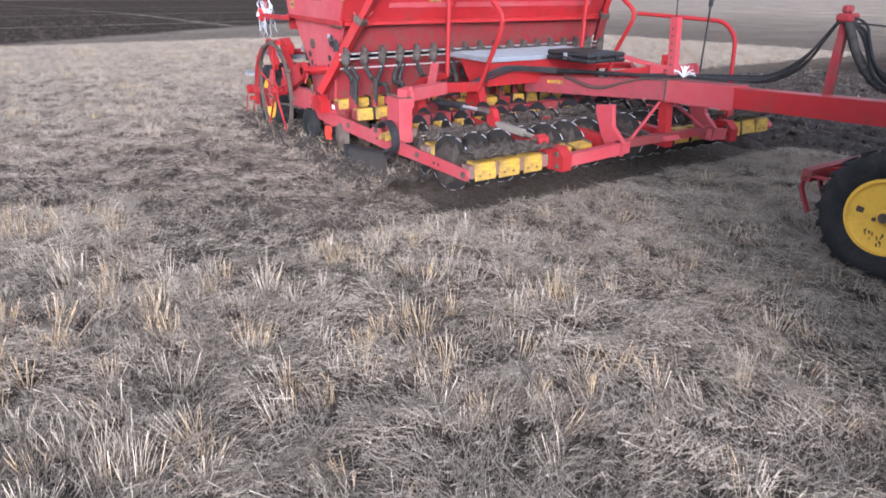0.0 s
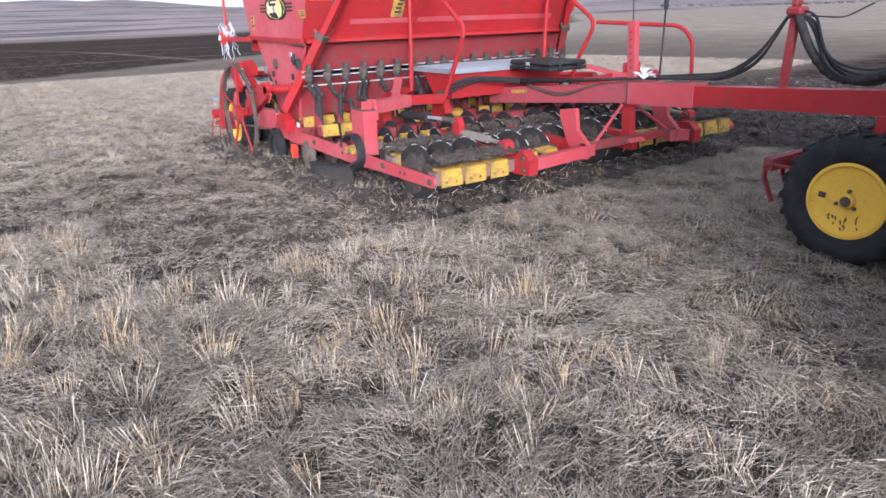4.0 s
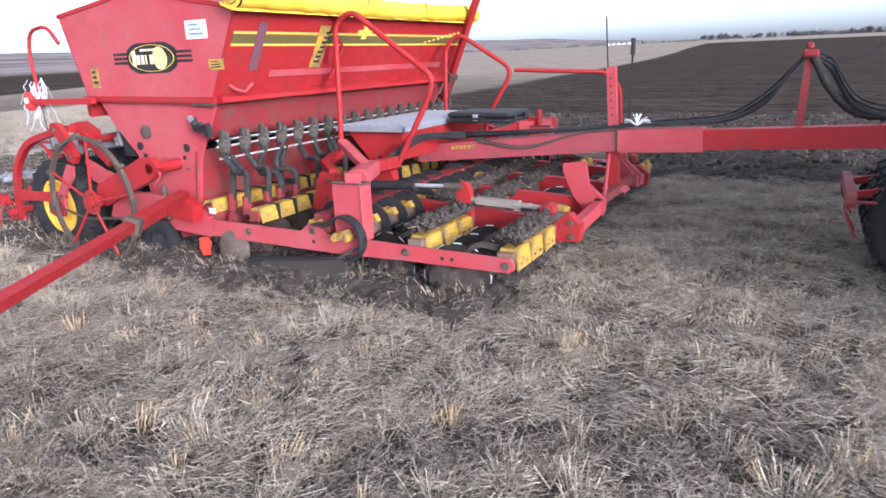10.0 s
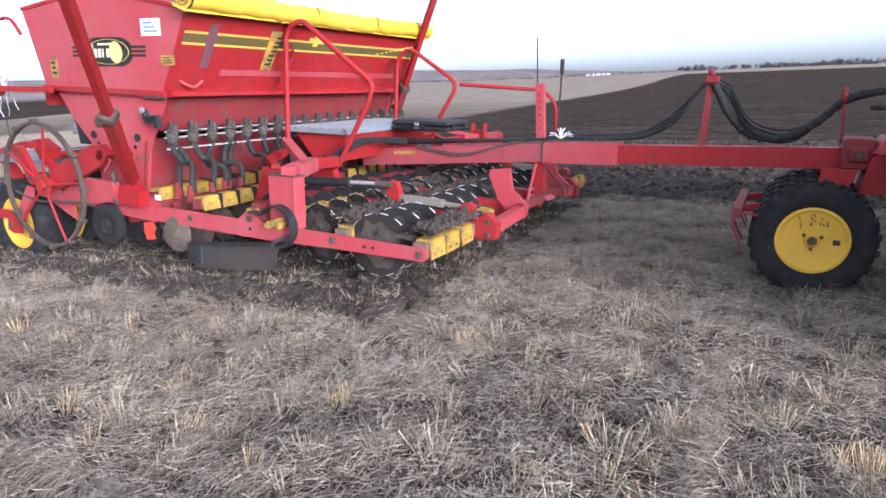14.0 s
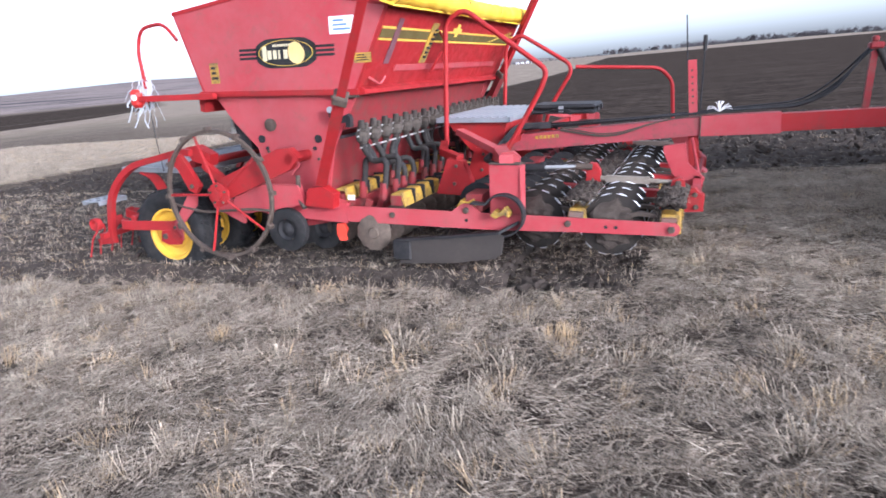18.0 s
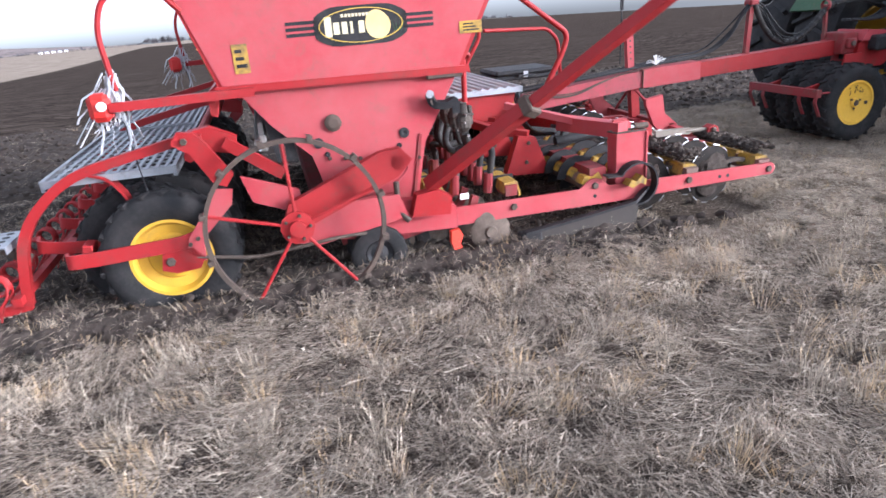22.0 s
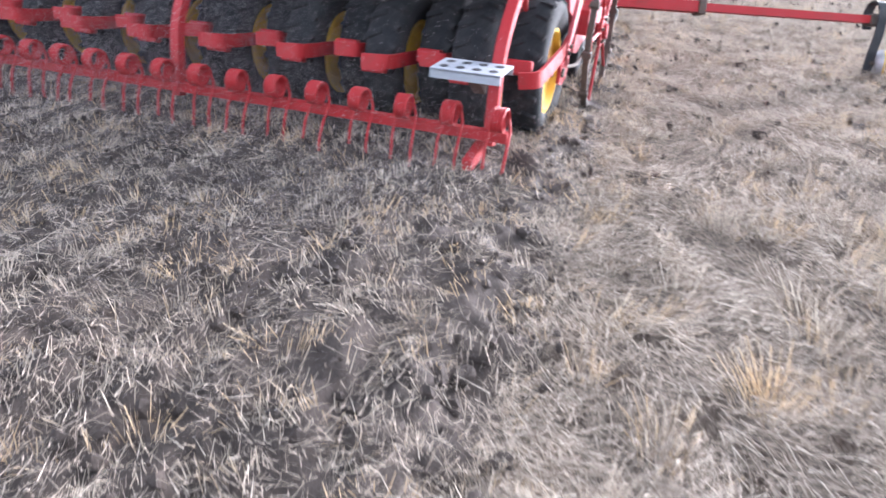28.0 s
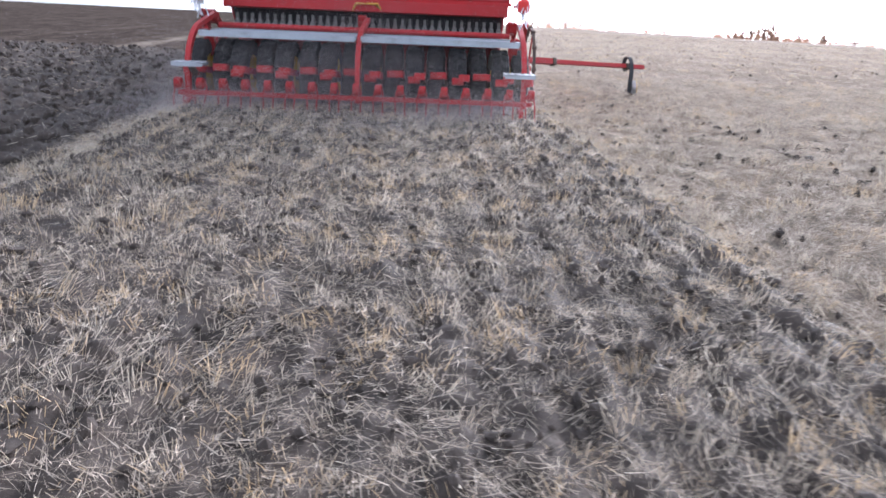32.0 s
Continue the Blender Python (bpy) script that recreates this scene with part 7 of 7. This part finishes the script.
def build_tree(x, y, h, seed, label):
    g, rng = np.random.default_rng(seed), random.Random(seed)
    z = seat(x, y)
    tree = tagged(new("tree"), label, "tree", "bare trees on the field edge")
    tree.matrix_world = pose(x, y, z - 0.75)
    bm, ends = B(), []
    top = Vector((rng.uniform(-0.3, 0.3), rng.uniform(-0.3, 0.3), h * 0.75))
    def limb(a, b, r0, r1):
        d = (b - a).normalized()
        m = Matrix.Translation((a + b) / 2) @ d.to_track_quat("Z", "Y").to_matrix().to_4x4()
        bmesh.ops.create_cone(bm, segments=6, radius1=r0, radius2=r1, depth=(b - a).length, matrix=m, cap_ends=True)
    limb(Vector((0, 0, 0)), top, h * 0.05, h * 0.02)
    for k in range(18):
        a = top * rng.uniform(0.2, 1.0)
        az = rng.uniform(0, math.tau)
        b = a + Vector((math.cos(az), math.sin(az), rng.uniform(0.5, 1.4))) * h * rng.uniform(0.14, 0.3)
        limb(a, b, h * 0.022, h * 0.01)
        ends.append(b)
    part("trunk", bm, BARK, tree, "bare trunk with limbs")
    crown = new("crown", flat_mesh("crown", twig_cloud(g, 900, np.array([tuple(e) for e in ends] + [tuple(e * 0.7) for e in ends] + [tuple(e * 0.4) for e in ends] + [(0, 0, h * 0.12)] * 6), h * 0.11, h * 0.085), TWIG))
    crown.parent = tree
    return tree


def build_bush(x, y, h, w, seed):
    """A low rounded bush: stems from the ground and a dense crown of twigs."""
    g, rng = np.random.default_rng(seed), random.Random(seed)
    bush = tagged(new("bush"), "low rounded leafless bush on the crest of the field", "bush", "bushes on the field edge")
    bush.matrix_world = pose(x, y, seat(x, y) - 0.15)
    bm, ends = B(), []
    for k in range(26):
        az, out = rng.uniform(0, math.tau), rng.uniform(0, 1) ** 0.5
        b = Vector((math.cos(az) * out * w / 2, math.sin(az) * out * w / 2, h * (0.9 - 0.6 * out * out) * rng.uniform(0.8, 1.1)))
        tube(bm, [(b.x * 0.3, b.y * 0.3, 0), b * 0.6, b], 0.03, 5)
        ends += [tuple(b), tuple(b * 0.75), (b.x * 0.9, b.y * 0.9, b.z * 0.35)]
    part("stems", bm, BARK, bush)
    crown = new("crown", flat_mesh("crown", twig_cloud(g, 1500, np.array(ends), h * 0.10, h * 0.09), TWIG))
    crown.parent = bush


def build_distance():
    rng = random.Random(31)
    # bare trees on the crest ahead
    for az, dist, h in ((-23.9, 112, 1.5), (-24.4, 111, 1.9), (-24.9, 112, 2.2), (-25.4, 111, 2.3), (-25.9, 112, 2.7), (-26.4, 110, 3.2), (-26.9, 111, 3.0), (-27.3, 112, 1.8), (-28.8, 111, 2.3), (-29.3, 112, 1.5), (-30.4, 111, 2.6), (-32.4, 111, 2.0)):
        build_tree(23.5 + dist * math.cos(radians(az)), 2.6 + dist * math.sin(radians(az)), 1.3 * h, int(-az * 10), "small bare tree on the far edge of the field")
    for az, dist, h, w in ((-8.4, 118, 1.3, 2.4), (-9.8, 119, 1.6, 2.8), (-11.4, 118, 2.1, 3.4), (-12.4, 119, 1.8, 3.2), (-13.6, 120, 1.0, 3.0)):
        build_bush(23.5 + dist * math.cos(radians(az)), 2.6 + dist * math.sin(radians(az)), 1.5 * h, 1.1 * w, int(-az * 10))
    # scrub along the crest and far woods across the tilled field
    g = np.random.default_rng(8)
    def belt(name, label, spots, high, n, size):
        pts = np.array([(x, y, seat(x, y) - 0.4 + rng.uniform(0.0, 1.4) * high * (0.7 + 0.5 * noise.noise((x * 0.02, y * 0.02, 4)))) for x, y in spots])
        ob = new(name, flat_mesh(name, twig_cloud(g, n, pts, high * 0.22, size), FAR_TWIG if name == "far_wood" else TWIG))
        tagged(ob, label, "trees", "", "stuff")
    belt("scrub", "low brown scrub on the crest of the field", [(23.5 + q * math.cos(radians(a)), 2.6 + q * math.sin(radians(a))) for a, q in ((rng.uniform(*rng.choice(((-46, -20), (-46, -20), (-20, -3)))), rng.uniform(106, 118)) for _ in range(600))], 0.7, 16000, 0.4)
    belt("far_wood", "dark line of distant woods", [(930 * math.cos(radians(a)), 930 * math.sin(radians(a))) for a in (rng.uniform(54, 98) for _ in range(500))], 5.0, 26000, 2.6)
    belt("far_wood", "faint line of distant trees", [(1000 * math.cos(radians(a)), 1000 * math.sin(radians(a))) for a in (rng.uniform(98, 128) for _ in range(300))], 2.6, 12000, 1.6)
    # pale farm sheds far off
    for k in range(5):
        a = radians(103.2 + 0.42 * k)
        x, y = 950 * math.cos(a), 950 * math.sin(a)
        z = lie(x, y)
        shed = tagged(new("farm_shed"), "small white farm shed far across the field", "shed", "far farm sheds")
        shed.matrix_world = pose(x, y, z, 0, 0, math.degrees(a) + rng.uniform(-20, 20))
        part("wall", box(B(), -1.6, 1.6, -1.9, 1.9, -1.0, 2.0), WHITE, shed)
        part("roof", prism(B(), [(-1.8, 2.0), (0, 2.9), (1.8, 2.0)], -2.1, 2.1), ZINC, shed)
        part("door", box(B(), -1.66, -1.6, -0.6, 0.6, -0.5, 1.6), BLACK, shed)


build_distance()


# ---------------------------------------------------------------- movement
def motions():
    times = sorted({t for t, _ in DRILL_RUN} | {t for t, _ in LIFT} | {0.5 * k for k in range(65)})
    walk(drill, [(t, drill_pose(t)) for t in times])
    walk(tractor, [(t, pose(run_at(t) - 0.58, CRAB * run_at(t), 0)) for t in times])
    # the rear wheels and tail go down as the drill lifts
    def drop(t):
        return -6.76 * math.tan(radians(lift_at(t)))
    for ob in REAR:
        kind = ob.name.split(".")[0]
        if kind == "rear_wheel":
            continue
        share = 1.0 if kind in ("scraper", "wheel_axle", "axle_strap", "axle_bracket", "trailing_arm", "tyre_strap", "link_plate", "brace") else 0.8
        rest = ob.matrix_basis.copy()
        walk(ob, [(t, Matrix.Translation((0, 0, share * drop(t))) @ rest) for t, _ in LIFT])
    angles = [(0, None), (6.6, None), (7.2, 80), (7.7, 40), (8.0, 14), (8.5, 1), (9.0, -2.5), (9.5, -2.5), (10.0, -0.5), (10.5, -0.5), (11.0, 2.5), (11.5, 8.5), (12.0, 15.5), (12.5, 23), (13.0, 33), (14.0, 41), (16.5, 46), (18.0, 52), (20.0, 55), (21.0, 55), (21.5, 50.5), (22.0, 37.5), (22.5, 16), (23.0, -1.0), (25.0, -3.0), (32.0, -3.0)]
    walk(marker, [(t, arm_pose(a)) for t, a in angles])
    fine = [round(k * 0.05, 2) for k in range(641)]
    stops = {4.4, 6.6, 10.2, 10.5, 16.0} | {round(t, 2) for t, _ in LIFT}
    gone = [run_at(t) for t in fine]
    def sink(t):
        """Depth of the front discs: let down to work, raised at rest."""
        for (a, u), (b, v) in zip(DEPTH, DEPTH[1:]):
            if t <= b:
                return u + (v - u) * (t - a) / (b - a)
        return DEPTH[-1][1]
    DEPTH = [(0, 0.0), (6.1, 0.0), (6.6, -0.09), (7.0, -0.15), (10.2, -0.15), (10.5, -0.10), (11.0, 0.0), (32, 0.0)]
    for ob, place, r, tilt in SPIN:
        front = ob.name.startswith("front_disc")
        rear = ob.name.startswith("rear_wheel") and ob.parent is drill
        if ob.name.startswith("coulter") or (ob.name.startswith("press") and place[1] > 0.4):
            continue
        rows, last = [], None
        begin = ob.matrix_basis.to_quaternion()
        for t, d in zip(fine, gone):
            a = d / r
            if last is None or abs(a - last) > 0.95 or t in (0.0, 32.0) or t in stops:
                rows.append((t, Matrix.Translation(Vector(place) + Vector((0, 0, sink(t) if front else drop(t) if rear else 0))) @ pose(0, 0, 0, 0, 0, tilt) @ pose(0, 0, 0, 0, math.degrees(a), 0)))
                last = a
        walk(ob, rows)
    for ob, x, up, low in soil_strips:
        when = next((t for t, d in zip(fine, gone) if d - 0.55 >= x), 32.0)
        if x < -1.2:
            continue
        rows = [(0.0, low)]
        if when > 0.6:
            rows.append((when - 0.45, low))
        rows += [(when + 0.35, up)]
        if when < 31.5:
            rows.append((32.0, up))
        walk(ob, rows)
    for ob, x in buried_straw:
        up = ob.matrix_world.copy()
        low = Matrix.Translation((0, 0, -0.26)) @ up
        depth = [max(0.0, min(1.0, (d - x - 0.05) / 0.9)) for d in gone]
        rows = [(0.0, up.lerp(low, depth[0]))]
        for k in range(2, len(fine) - 2, 2):
            if depth[k - 2] != depth[k] or depth[k] != depth[k + 2]:
                rows.append((fine[k], up.lerp(low, depth[k])))
        walk(ob, rows + [(32.0, up.lerp(low, depth[-1]))])
    for ob, x, behind in marker_clods:
        up = ob.matrix_world.copy()
        low = Matrix.Translation((0, 0, -0.25)) @ up
        when = next((t for t, d in zip(fine, gone) if d - behind >= x), 31.8)
        walk(ob, [(0.0, low), (when - 0.1, low), (when + 0.1, up), (32.0, up)])
    walk(dust, [(t, pose(run_at(t), CRAB * run_at(t), -2.2 if t < 25 else -2.2 + 0.65 * (t - 25) if t < 28 else min(0.0, -0.25 + 0.25 * (t - 28)))) for t in times])


motions()
